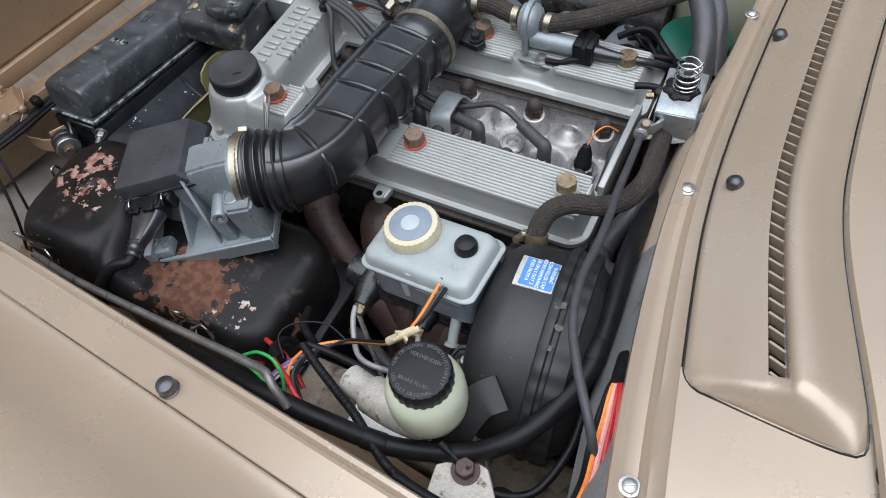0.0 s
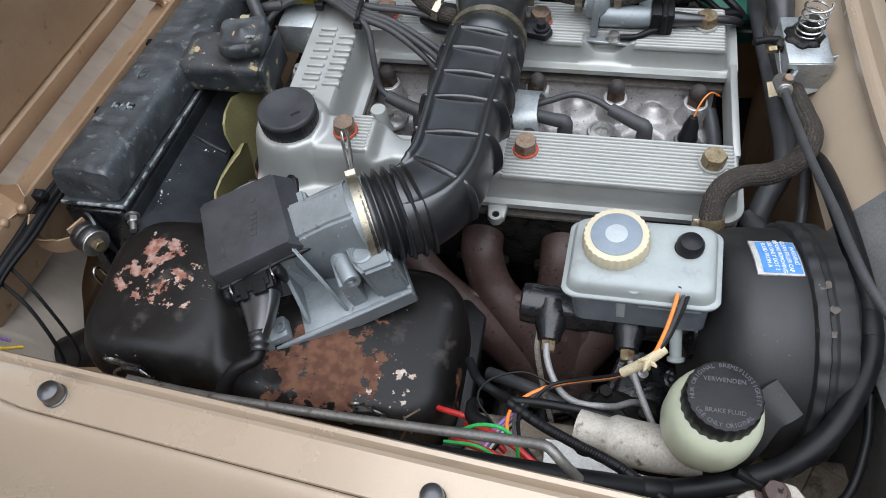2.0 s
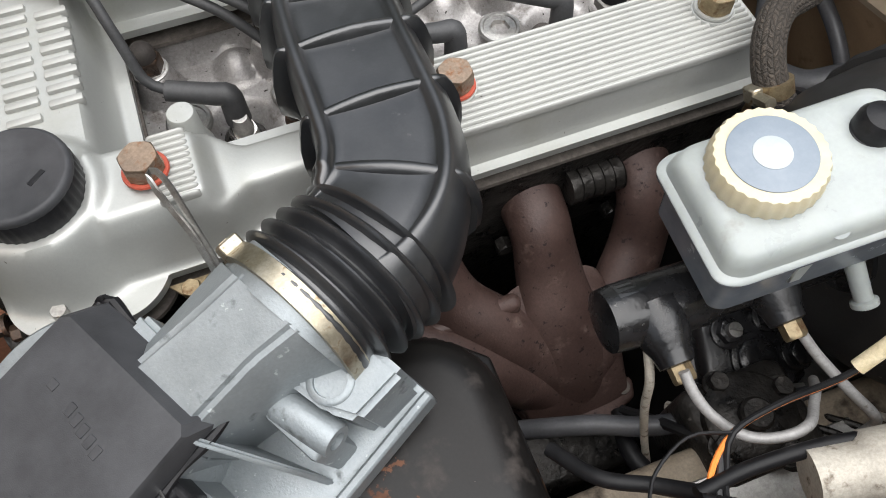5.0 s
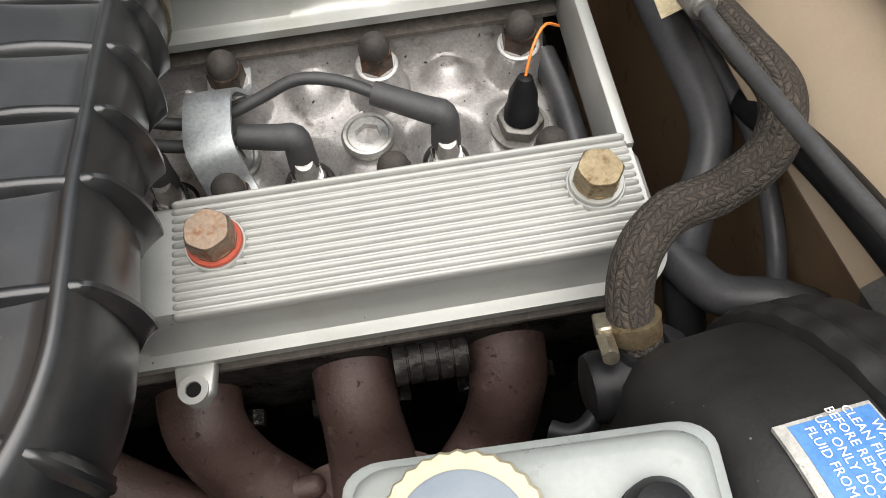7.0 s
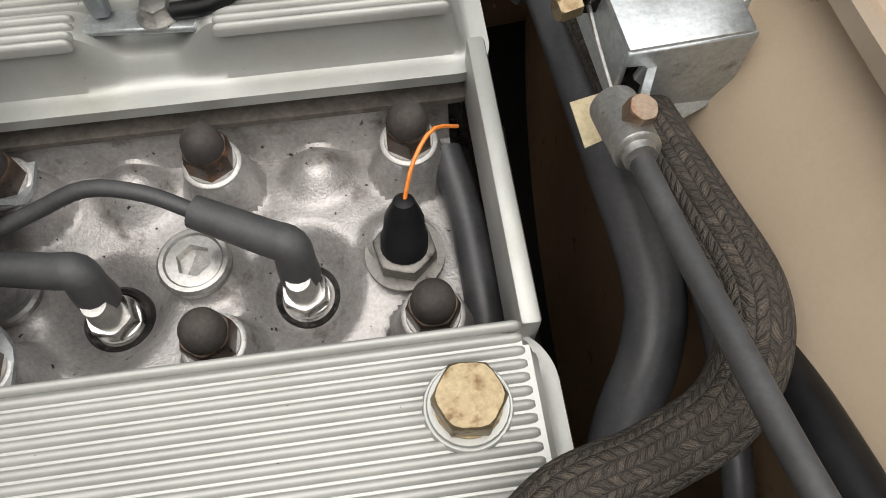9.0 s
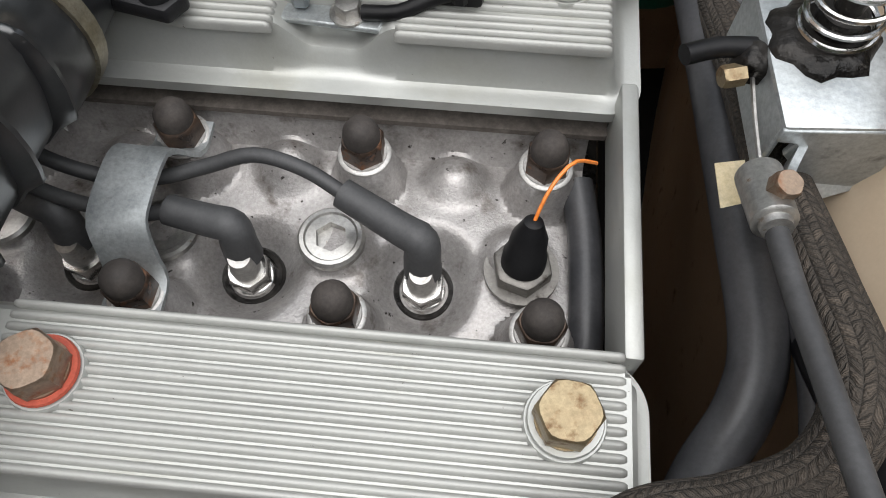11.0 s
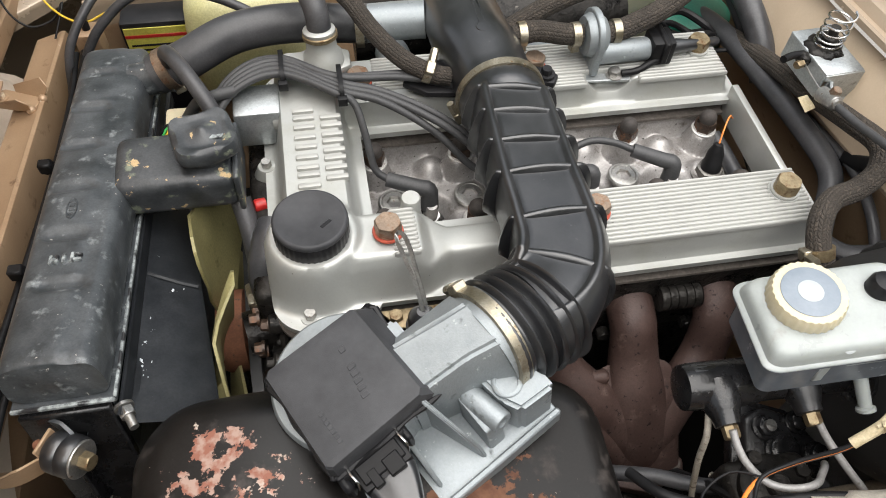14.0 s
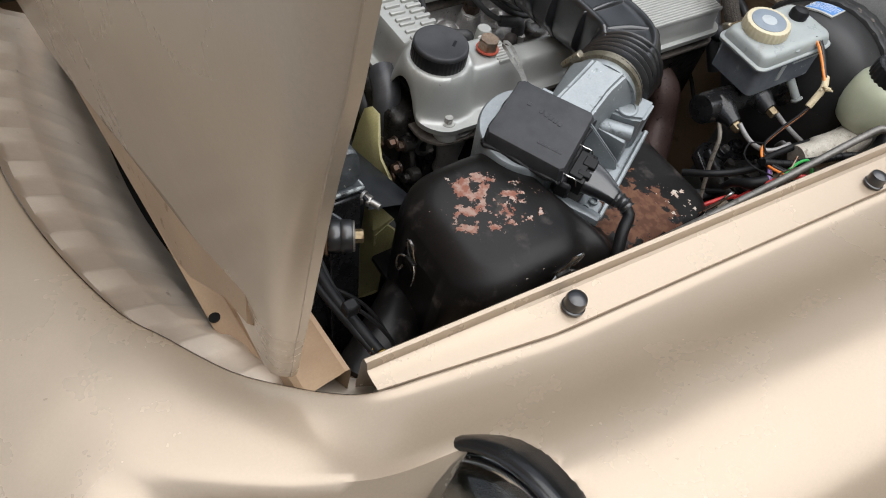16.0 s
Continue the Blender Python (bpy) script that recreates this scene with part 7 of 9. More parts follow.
# ---- hoses ----
VALVE = thing("vacuum_valve", "black plastic vacuum valve on the brake booster", "valve", (0.205, -0.095, 0.83))
part("valve_body", join(lathe([(0.010, -0.030), (0.0165, -0.028), (0.0180, -0.024), (0.0180, -0.004), (0.0160, -0.002), (0.0160, 0.0), (0.0235, 0.001), (0.0235, 0.006), (0.0205, 0.007), (0.0205, 0.010), (0.0245, 0.011), (0.0245, 0.016), (0.020, 0.022)], aim((0.203, -0.105, 0.826), (1, 0.02, 0)), 32), tube([(0.192, -0.103, 0.826), (0.197, -0.099, 0.834), (0.200, -0.095, 0.840)], 0.0105, 16)), PLASTIC, VALVE)
part("valve_spout", tube([(0.182, -0.112, 0.824), (0.172, -0.122, 0.820), (0.162, -0.124, 0.818), (0.154, -0.120, 0.816)], 0.0052, 12), PLASTIC, VALVE)
hb = [(0.203, -0.092, 0.838), (0.199, -0.075, 0.852), (0.206, -0.055, 0.866), (0.226, -0.038, 0.868), (0.255, -0.030, 0.868), (0.280, -0.018, 0.878), (0.292, 0.008, 0.886), (0.290, 0.05, 0.876), (0.285, 0.12, 0.855), (0.285, 0.2, 0.83), (0.28, 0.32, 0.79)]
bh = thing("vacuum_hose", "brown-grey braided vacuum hose from the brake booster", "hose", (0.25, 0.1, 0.82))
part("hose", tube(hb, 0.0115, 24, 0.003), BRAID, bh)
clamp_on(bh, (0.2005, -0.083, 0.8455), (-0.1, 0.55, 0.75), 0.0119, 0.011, BRASS, -15)
hose_thing("heater_hose", [(0.27, 0.42, 0.76), (0.275, 0.32, 0.795), (0.278, 0.24, 0.808), (0.2815, 0.175, 0.814), (0.2855, 0.11, 0.817), (0.290, 0.050, 0.815), (0.284, 0.020, 0.807), (0.270, -0.006, 0.790), (0.264, -0.03, 0.765), (0.27, -0.06, 0.72)], 0.0128, HOSE, "black rubber heater hose along the bulkhead", "hose", 20)
hose_thing("thin_pipe", [(0.300, 0.20, 0.80), (0.304, 0.10, 0.815), (0.306, 0.03, 0.825), (0.302, -0.03, 0.815), (0.30, -0.08, 0.78)], 0.006, HOSE, "thin dark pipe beside the heater hose", "pipe", 12)
hose_thing("bulkhead_hose", [(0.255, -0.02, 0.775), (0.272, -0.055, 0.785), (0.300, -0.070, 0.797), (0.322, -0.09, 0.792), (0.33, -0.14, 0.75)], 0.013, HOSE, "dark curved hose beneath the braided hose", "hose", 16)
hose_thing("earth_pipe", [(0.247, 0.16, 0.77), (0.250, 0.08, 0.74), (0.253, -0.02, 0.70), (0.256, -0.06, 0.66)], 0.0035, GRIME, "dark thin pipe behind the engine", "pipe", 10)

cable = thing("throttle_cable", "black throttle cable with a steel end clamp", "cable", (0.271, 0.077, 0.88))
part("sheath", tube([(0.2675, 0.066, 0.892), (0.270, 0.03, 0.899), (0.272, 0.0, 0.907), (0.2745, -0.04, 0.918), (0.279, -0.08, 0.928), (0.283, -0.13, 0.944), (0.285, -0.18, 0.960), (0.295, -0.228, 0.968), (0.315, -0.27, 0.972), (0.338, -0.306, 0.968), (0.352, -0.325, 0.94)], 0.0042, 14), LEAD, cable)
part("end_clamp", join(lathe([(0.0068, -0.013), (0.0082, -0.012), (0.0086, 0.010), (0.0086, 0.013), (0.0050, 0.0135)], aim((0.267, 0.074, 0.8905), (-0.02, 0.93, -0.30)), 24), lathe([(0.0055, -0.016), (0.0060, -0.012)], aim((0.267, 0.074, 0.8905), (-0.02, 0.93, -0.30)), 20)), STEEL, cable, "dull steel end clamp")
part("clamp_bolt", hexed(0.0095, 0.007, aim((0.2685, 0.0735, 0.898), (0.15, -0.15, 1))), COPPER_BOLT, cable, "coppery clamp bolt")
part("inner_wire", tube([(0.267, 0.088, 0.888), (0.2665, 0.11, 0.889), (0.2665, 0.13, 0.891)], 0.0010, 6), STEEL, cable)
part("torn_card", prism([(-0.009, -0.008), (0.006, -0.010), (0.008, 0.007), (-0.004, 0.010)], 0.0, 0.0006, 0.0, 1, pose(0.2665, 0.098, 0.862, 18, -6, 25)), TAPE, cable, "torn scrap of brown card")

harness = thing("wiring_harness", "thick black taped wiring harness along the inner wing", "cable", (0.2, -0.3, 0.8))
part("sleeve", tube([(0.31, 0.05, 0.82), (0.306, -0.02, 0.868), (0.308, -0.105, 0.897), (0.316, -0.19, 0.902), (0.315, -0.238, 0.898), (0.302, -0.275, 0.890), (0.285, -0.304, 0.880), (0.262, -0.327, 0.869), (0.232, -0.343, 0.857), (0.165, -0.364, 0.852), (0.10, -0.374, 0.875), (0.05, -0.378, 0.890), (-0.02, -0.374, 0.880), (-0.084, -0.366, 0.856), (-0.15, -0.35, 0.80)], 0.0098, 18), WIRE_BLACK, harness)
for a, b in (((0.3158, -0.215, 0.9005), (0.0, -0.95, -0.06)), ((0.150, -0.367, 0.856), (-0.9, -0.15, 0.25))):
    part("tape_band", lathe([(0.0100, -0.012), (0.0108, -0.010), (0.0108, 0.010), (0.0100, 0.012)], aim(a, b), 18), WIRE_BLACK, harness)
hose_thing("loop_wire", [(0.212, -0.345, 0.868), (0.235, -0.352, 0.858), (0.268, -0.362, 0.845), (0.305, -0.345, 0.838), (0.322, -0.300, 0.850), (0.323, -0.262, 0.868)], 0.0042, WIRE_BLACK, "black taped wire looping below the harness", "cable", 10)
for (dx, m_, nm) in ((0.0, RED, "red"), (0.0045, RED, "red"), (-0.0045, PINK, "pink"), (-0.009, ORANGE, "orange"), (-0.0125, WIRE_BLACK, "black"), (0.0085, WIRE_BLACK, "black")):
    hose_thing("rear_wire", [(0.349 + 0.3 * dx, -0.252, 0.945), (0.3500 + 0.6 * dx, -0.267, 0.955 + 0.2 * dx), (0.3570 + dx, -0.3135, 0.948 - 0.4 * dx), (0.3600 + dx, -0.344, 0.928), (0.354 + dx, -0.375, 0.895)], 0.0027, m_, nm + " insulated wire in the bulkhead bundle", "cable", 8, "bulkhead wires")
solo("wire_sleeve", tube([(0.346, -0.225, 0.93), (0.348, -0.245, 0.943), (0.350, -0.262, 0.953)], 0.0085, 14), WIRE_BLACK, "torn black sleeve around the bulkhead wires", "cable")

# corner plate with its rusty bolt
plate = thing("corner_plate", "pale dirty plate with a rusty bolt beside the wing", "bracket", (0.25, -0.36, 0.86))
part("plate", prism([(0.215, -0.362), (0.240, -0.342), (0.262, -0.346), (0.300, -0.395), (0.220, -0.402)], 0.852, 0.856, 0.001, 1), GRIT, plate)
part("bolt", join(lathe([(0.014, 0), (0.014, 0.002)], pose(0.243, -0.356, 0.856), 20), hexed(0.017, 0.009, pose(0.243, -0.356, 0.858, 0, 0, 20))), IRON, plate, "rust-brown bolt")
hose_thing("lower_cable", [(0.19, -0.392, 0.875), (0.225, -0.397, 0.880), (0.26, -0.400, 0.880), (0.30, -0.41, 0.87)], 0.0055, WIRE_BLACK, "black cable beside the corner plate", "cable", 10)
hose_thing("ribbed_conduit", [(0.020, -0.302, 0.838), (0.050, -0.318, 0.838), (0.085, -0.335, 0.846), (0.12, -0.352, 0.856), (0.17, -0.382, 0.862), (0.20, -0.39, 0.86)], 0.0046, WIRE_BLACK, "black corrugated cable conduit", "conduit", 12, "", 0.0011, (0.0026, 0.0006))
solo("steering_bellows", tube([(0.30, -0.375, 0.835), (0.285, -0.365, 0.800), (0.27, -0.35, 0.76)], 0.015, 16, 0.002, (0.008, 0.004)), RUBBER, "black ribbed rubber bellows low in the bay", "bellows")
solo("wing_gusset", prism([(0.17, -0.41), (0.40, -0.43), (0.40, -0.30), (0.33, -0.27), (0.30, -0.33), (0.20, -0.34)], 0.700, 0.704, 0.001, 1), RAIL, "pale dirty gusset low beside the wing", "panel")

# sensor wires with a frayed tape
sens_w = thing("sensor_wires", "orange and black wires with a frayed tape", "cable", (0.12, -0.27, 0.83))
for dx, dz, m_ in ((0.0, 0.0, ORANGE), (0.010, 0.001, WIRE_BLACK), (0.006, -0.002, LEAD)):
    part("wire", tube([(0.1565 + dx, -0.208, 0.9290), (0.154 + dx * 0.8, -0.226, 0.922), (0.147 + dx * 0.5, -0.250, 0.906), (0.137 + dx * 0.2, -0.268, 0.893 + dz), (0.115, -0.274, 0.868 + dz * 2), (0.085, -0.272, 0.842 + dz * 2), (0.058, -0.276, 0.830 + dz * 2), (0.034 + dx, -0.292, 0.832), (0.022 + dx, -0.312, 0.838), (0.026 + dx, -0.338, 0.845), (0.05 + dx, -0.362, 0.845)], 0.0018, 8), m_, sens_w)
rg = random.Random(3)
fray = [tube([(0.137, -0.268, 0.893), (0.137 + rg.uniform(-0.010, 0.010), -0.268 + rg.uniform(-0.014, 0.002), 0.893 + rg.uniform(-0.012, 0.010))], lambda s: 0.0042 - 0.0032 * s, 6, 0.004) for _ in range(9)]
tape = part("tape", tube([(0.150, -0.258, 0.899), (0.137, -0.268, 0.893), (0.118, -0.273, 0.872)], 0.0045, 12, 0.003), TAPE, sens_w, "frayed cream cloth tape")
for f_ in fray:
    part("tape_end", f_, TAPE, tape)
for k, (m_, nm) in enumerate(((VIOLET, "violet"), (PINK, "pink"), (BLUE_WIRE, "blue"), (CREAM, "cream"), (WIRE_BLACK, "black"))):
    e = k * 0.0032
    hose_thing("loom_wire", [(0.034, -0.303 - e * 0.4, 0.828), (0.024 + e * 0.3, -0.312 - e * 0.3, 0.834 - 0.5 * e), (0.012 + e * 0.7, -0.324, 0.830 - 0.4 * e), (0.003 + e * 0.9, -0.338, 0.826), (-0.003 + e * 0.7, -0.350, 0.820), (-0.010 + e * 0.5, -0.362, 0.80)], 0.0024, m_, nm + " insulated wire in the loom beside the wing", "cable", 10, "loom wires")
hose_thing("green_wire", [(-0.02, -0.345, 0.862), (0.0, -0.340, 0.876), (0.022, -0.342, 0.880), (0.034, -0.350, 0.866), (0.036, -0.36, 0.845)], 0.0018, GREEN, "green insulated wire arching over the loom", "cable", 8)
hose_thing("green_wire", [(-0.03, -0.352, 0.855), (0.0, -0.356, 0.868), (0.02, -0.362, 0.860), (0.08, -0.385, 0.845)], 0.0016, GREEN, "green insulated wire low beside the wing", "cable", 8)
for pts_ in ([(-0.02, -0.315, 0.80), (0.0, -0.33, 0.838), (0.03, -0.345, 0.850), (0.055, -0.360, 0.848), (0.09, -0.37, 0.83)], [(-0.03, -0.33, 0.80), (-0.02, -0.345, 0.842), (0.015, -0.356, 0.852), (0.06, -0.37, 0.84)], [(-0.075, -0.29, 0.77), (-0.045, -0.30, 0.79), (-0.01, -0.31, 0.795), (0.02, -0.33, 0.78)]):
    hose_thing("red_cable", pts_, 0.0031, RED, "red insulated cable beside the wing", "cable", 10, "red cables")
solo("red_terminal", tube([(-0.012, -0.290, 0.795), (-0.016, -0.300, 0.815), (-0.010, -0.318, 0.828), (0.004, -0.325, 0.834)], lambda s: 0.0055 + 0.002 * (s > 0.55), 12), WIRE_BLACK, "black terminal boot on a red cable", "terminal")
hose_thing("black_branch", [(0.022, -0.298, 0.834), (0.055, -0.296, 0.832), (0.10, -0.300, 0.835), (0.15, -0.31, 0.842), (0.20, -0.30, 0.85)], 0.0045, WIRE_BLACK, "black taped branch of the loom", "cable", 10)
hose_thing("black_branch", [(0.034, -0.302, 0.826), (0.012, -0.284, 0.806), (-0.014, -0.268, 0.798), (-0.03, -0.24, 0.78)], 0.0050, WIRE_BLACK, "black taped branch of the loom", "cable", 10)
hose_thing("thin_wire", [(0.058, -0.276, 0.832), (0.03, -0.270, 0.838), (0.0, -0.284, 0.842), (-0.008, -0.305, 0.845), (0.01, -0.325, 0.84)], 0.0011, WIRE_BLACK, "thin black wire curling over the loom", "cable", 6)

# prop rod lying along the wing
prop = thing("prop_rod", "thin dull steel bonnet prop rod along the wing", "prop rod", (-0.1, -0.36, 0.88))
part("rod", tube([(-0.34, -0.338, 0.858), (-0.24, -0.352, 0.884), (-0.092, -0.360, 0.905), (0.013, -0.367, 0.930), (0.052, -0.371, 0.942), (0.062, -0.374, 0.945), (0.070, -0.380, 0.942), (0.086, -0.388, 0.925)], 0.0042, 14), TUBE, prop)
part("wire_twist", join(tube([(-0.060, -0.351, 0.902), (-0.056, -0.358, 0.914), (-0.050, -0.366, 0.912), (-0.052, -0.362, 0.900), (-0.060, -0.352, 0.900)], 0.0009, 6, 0.003), tube([(-0.056, -0.356, 0.914), (-0.044, -0.350, 0.922)], 0.0009, 6), tube([(-0.056, -0.360, 0.900), (-0.062, -0.366, 0.885)], 0.0009, 6)), COPPER_BOLT, prop, "twisted copper wire")

# ---- manifold and low parts ----
manifold = thing("exhaust_manifold", "rusty brown cast exhaust manifold below the cam cover", "exhaust manifold", (0.05, -0.13, 0.55))
def runner(name, rows):
    """A cast pipe of oval section: rows of centre, half width, half depth."""
    cs = spline([r[0] for r in rows], 0.006)
    out, n = [], len(cs)
    for i, (c, t, _, _) in enumerate(sides_along(cs)):
        q = i / (n - 1) * (len(rows) - 1)
        j = min(int(q), len(rows) - 2)
        f_ = q - j
        w, h = rows[j][1] * (1 - f_) + rows[j + 1][1] * f_, rows[j][2] * (1 - f_) + rows[j + 1][2] * f_
        side = Vector((1, 0, 0)) - t * t.x
        side.normalize()
        if side.length < 0.5:
            side = Vector((0, 1, 0))
        up = side.cross(t)
        out.append([c + side * (w * math.cos(a)) + up * (h * math.sin(a)) for a in [2 * math.pi * k / 28 for k in range(28)]])
    return part(name, rings(out), IRON, manifold)


runner("runner", (((0.152, -0.035, 0.722), 0.027, 0.024), ((0.151, -0.062, 0.710), 0.025, 0.022), ((0.141, -0.085, 0.672), 0.026, 0.022), ((0.118, -0.110, 0.645), 0.028, 0.022), ((0.085, -0.138, 0.605), 0.030, 0.024), ((0.066, -0.160, 0.570), 0.030, 0.024)))
runner("runner", (((0.052, -0.035, 0.722), 0.027, 0.024), ((0.052, -0.064, 0.711), 0.026, 0.022), ((0.053, -0.090, 0.675), 0.030, 0.024), ((0.054, -0.115, 0.645), 0.040, 0.026), ((0.056, -0.140, 0.606), 0.045, 0.027), ((0.062, -0.164, 0.562), 0.036, 0.026)))
runner("runner", (((-0.048, -0.035, 0.722), 0.027, 0.024), ((-0.046, -0.064, 0.711), 0.026, 0.022), ((-0.033, -0.087, 0.680), 0.026, 0.024), ((-0.006, -0.110, 0.655), 0.028, 0.026), ((0.024, -0.132, 0.618), 0.034, 0.026), ((0.050, -0.156, 0.572), 0.032, 0.025)))
runner("runner", (((-0.148, -0.035, 0.722), 0.027, 0.024), ((-0.140, -0.068, 0.709), 0.026, 0.023), ((-0.102, -0.097, 0.678), 0.026, 0.024), ((-0.052, -0.122, 0.655), 0.027, 0.025), ((0.0, -0.142, 0.612), 0.028, 0.025), ((0.040, -0.160, 0.566), 0.028, 0.024)))
col_l = []
for c_, hw, hd in (((0.050, -0.106, 0.668), 0.046, 0.020), ((0.048, -0.118, 0.655), 0.054, 0.026), ((0.049, -0.136, 0.628), 0.055, 0.029), ((0.053, -0.158, 0.598), 0.052, 0.030), ((0.056, -0.174, 0.576), 0.050, 0.031)):
    col_l.append([Vector(c_) + Vector((hw * math.copysign(abs(math.cos(a)) ** 0.75, math.cos(a)), hd * 0.8 * math.copysign(abs(math.sin(a)) ** 0.75, math.sin(a)), hd * 0.5 * math.sin(a))) for a in [2 * math.pi * i / 36 for i in range(36)]])
part("collector", rings(col_l), IRON, manifold, "broad rusty collector", angle=70)
part("casting_web", box(-0.105, 0.020, -0.112, -0.096, 0.664, 0.684, 0.007, 3), IRON, manifold)
for xs in (-0.148, -0.048, 0.052, 0.152):
    part("port_flange", box(xs - 0.031, xs + 0.031, -0.040, -0.028, 0.674, 0.748, 0.004, 2), IRON, manifold)
    for dx, dz in ((0.027, 0.684), (-0.027, 0.684)):
        part("stud_nut", hexed(0.013, 0.011, aim((xs + dx, -0.050, dz), (0, -1, 0))), GRIME, manifold)
part("outlet_flange", prism([(-0.006, -0.150), (0.030, -0.142), (0.092, -0.150), (0.114, -0.176), (0.108, -0.192), (0.060, -0.208), (0.010, -0.190)], 0.556, 0.572, 0.004, 2), IRON, manifold)
part("flange_nut", lathe([(0.0075, 0.0), (0.0075, 0.003), (0.0045, 0.0035), (0.004, 0.0008), (0.0004, 0.0008)], pose(0.100, -0.180, 0.571), 20), GASKET, manifold)
for x0, x1 in ((0.079, 0.126),):
    part("heat_tube", lathe([(0.0150, 0.0)] + [(0.0150 + d, (x1 - x0) * (i + f) / 5) for i in range(5) for f, d in ((0.0, 0.0), (0.40, 0.0), (0.82, 0.0), (0.86, -0.0015), (0.96, -0.0015), (0.999, 0.0))], aim((x0, -0.048, 0.735), (1, 0, -0.03)), 28), GRIME, manifold, "oily dark ribbed metal tube")
solo("downpipe", tube([(0.066, -0.18, 0.55), (0.07, -0.185, 0.50), (0.08, -0.18, 0.42)], 0.026, 18), IRON, "rusty exhaust downpipe below the manifold", "pipe")
steer = thing("steering_box", "oily black steering box with bolt heads", "steering box", (0.13, -0.28, 0.60))
part("housing", box(0.085, 0.175, -0.30, -0.225, 0.62, 0.715, 0.012, 3), GRIME, steer)
part("cover_plate", lathe([(0.034, 0.0), (0.034, 0.010), (0.030, 0.013), (0.012, 0.014), (0.012, 0.020), (0.010, 0.022)], pose(0.125, -0.262, 0.714), 32), GRIME, steer)
for a in (20, 110, 200, 290):
    part("bolt", join(lathe([(0.010, 0), (0.010, 0.002)], pose(0.125 + 0.032 * math.cos(radians(a)), -0.262 + 0.032 * math.sin(radians(a)), 0.720), 18), hexed(0.013, 0.009, pose(0.125 + 0.032 * math.cos(radians(a)), -0.262 + 0.032 * math.sin(radians(a)), 0.722))), GRIME, steer)
part("steel_plate", box(0.055, 0.20, -0.325, -0.285, 0.700, 0.706, 0.001, 1), STEEL, steer, "bright worn steel plate")
hose_thing("brake_pipe", [(0.040, -0.215, 0.822), (0.039, -0.228, 0.805), (0.044, -0.235, 0.76), (0.054, -0.246, 0.70), (0.067, -0.260, 0.634), (0.070, -0.262, 0.60)], 0.0030, GRIT, "grimy pale pipe running down the bay", "pipe", 10, "brake pipes")
hose_thing("low_hose", [(-0.02, -0.20, 0.66), (0.03, -0.22, 0.68), (0.08, -0.24, 0.685), (0.2, -0.26, 0.68)], 0.008, HOSE, "black hose low beside the steering box", "hose", 12)
solo("engine_mount", box(-0.02, 0.10, -0.24, -0.12, 0.50, 0.545, 0.01, 3), GRIME, "oily dark engine mount bracket", "bracket")

# ---- engine front: pulleys, belts, pump ----
def pulley(at, r, label):
    p = thing("pulley", label, "pulley", at, "belt pulleys")
    part("wheel", lathe([(r * 0.3, -0.012), (r, -0.012), (r, -0.008), (r - 0.008, -0.001), (r - 0.008, 0.001), (r, 0.008), (r, 0.012), (r * 0.85, 0.012), (r * 0.8, 0.004), (r * 0.3, 0.006), (r * 0.28, 0.016), (0.002, 0.016)], aim(at, (-1, 0, 0)), 40), GRIME, p)
    return p


pulley((-0.352, 0.09, 0.62), 0.062, "oily dark fan pulley at the engine's front")
pulley((-0.352, 0.085, 0.45), 0.075, "oily dark crank pulley at the engine's front")
pulley((-0.352, -0.055, 0.60), 0.040, "oily dark alternator pulley at the engine's front")
belt_pts = [(-0.352, 0.15, 0.62), (-0.352, 0.125, 0.672), (-0.352, 0.07, 0.678), (-0.352, -0.05, 0.640), (-0.352, -0.094, 0.605), (-0.352, -0.075, 0.565), (-0.352, 0.02, 0.42), (-0.352, 0.085, 0.375), (-0.352, 0.15, 0.42), (-0.352, 0.15, 0.62)]
solo("drive_belt", strip(belt_pts, 0.010, 0.008, (1, 0, 0)), RUBBER, "black rubber drive belt at the engine's front", "belt")
alt = thing("alternator", "oily dark finned alternator beside the engine", "alternator", (-0.29, -0.055, 0.54))
part("case", lathe([(0.03, -0.045), (0.056, -0.040), (0.060, -0.010), (0.060, 0.02), (0.056, 0.042), (0.03, 0.046)], aim((-0.292, -0.055, 0.60), (1, 0, 0)), 36), GRIME, alt)
for a in range(0, 360, 24):
    part("fin", box(-0.030, 0.030, -0.0012, 0.0012, 0.058, 0.066, 0.0, 1, Matrix.Translation((-0.292, -0.055, 0.60)) @ pose(0, 0, 0, a, 0, 0)), GRIME, alt, smooth=False)
pump = thing("water_pump", "oily grey cast pump housing with bolts", "pump", (-0.325, 0.02, 0.66))
part("housing", join(box(-0.342, -0.302, -0.02, 0.05, 0.66, 0.775, 0.012, 3), lathe([(0.026, 0), (0.024, 0.03)], aim((-0.335, 0.0, 0.70), (-1, -0.2, 0)), 24)), GRIME, pump)
for y, z in ((-0.025, 0.76), (0.0, 0.735), (0.03, 0.70), (-0.03, 0.70), (0.0, 0.66), (-0.035, 0.655), (-0.042, 0.73)):
    part("bolt", join(lathe([(0.008, 0), (0.008, 0.003)], aim((-0.342, y, z), (-1, 0, 0)), 16), hexed(0.011, 0.008, aim((-0.345, y, z), (-1, 0, 0)))), NUT, pump)
elb = thing("coolant_elbow", "black rubber coolant elbow with a steel clamp", "hose", (-0.345, 0.03, 0.72))
part("elbow", tube([(-0.318, 0.060, 0.800), (-0.326, 0.035, 0.795), (-0.332, 0.018, 0.775), (-0.331, 0.012, 0.745), (-0.328, 0.010, 0.72)], 0.0185, 20), HOSE, elb)
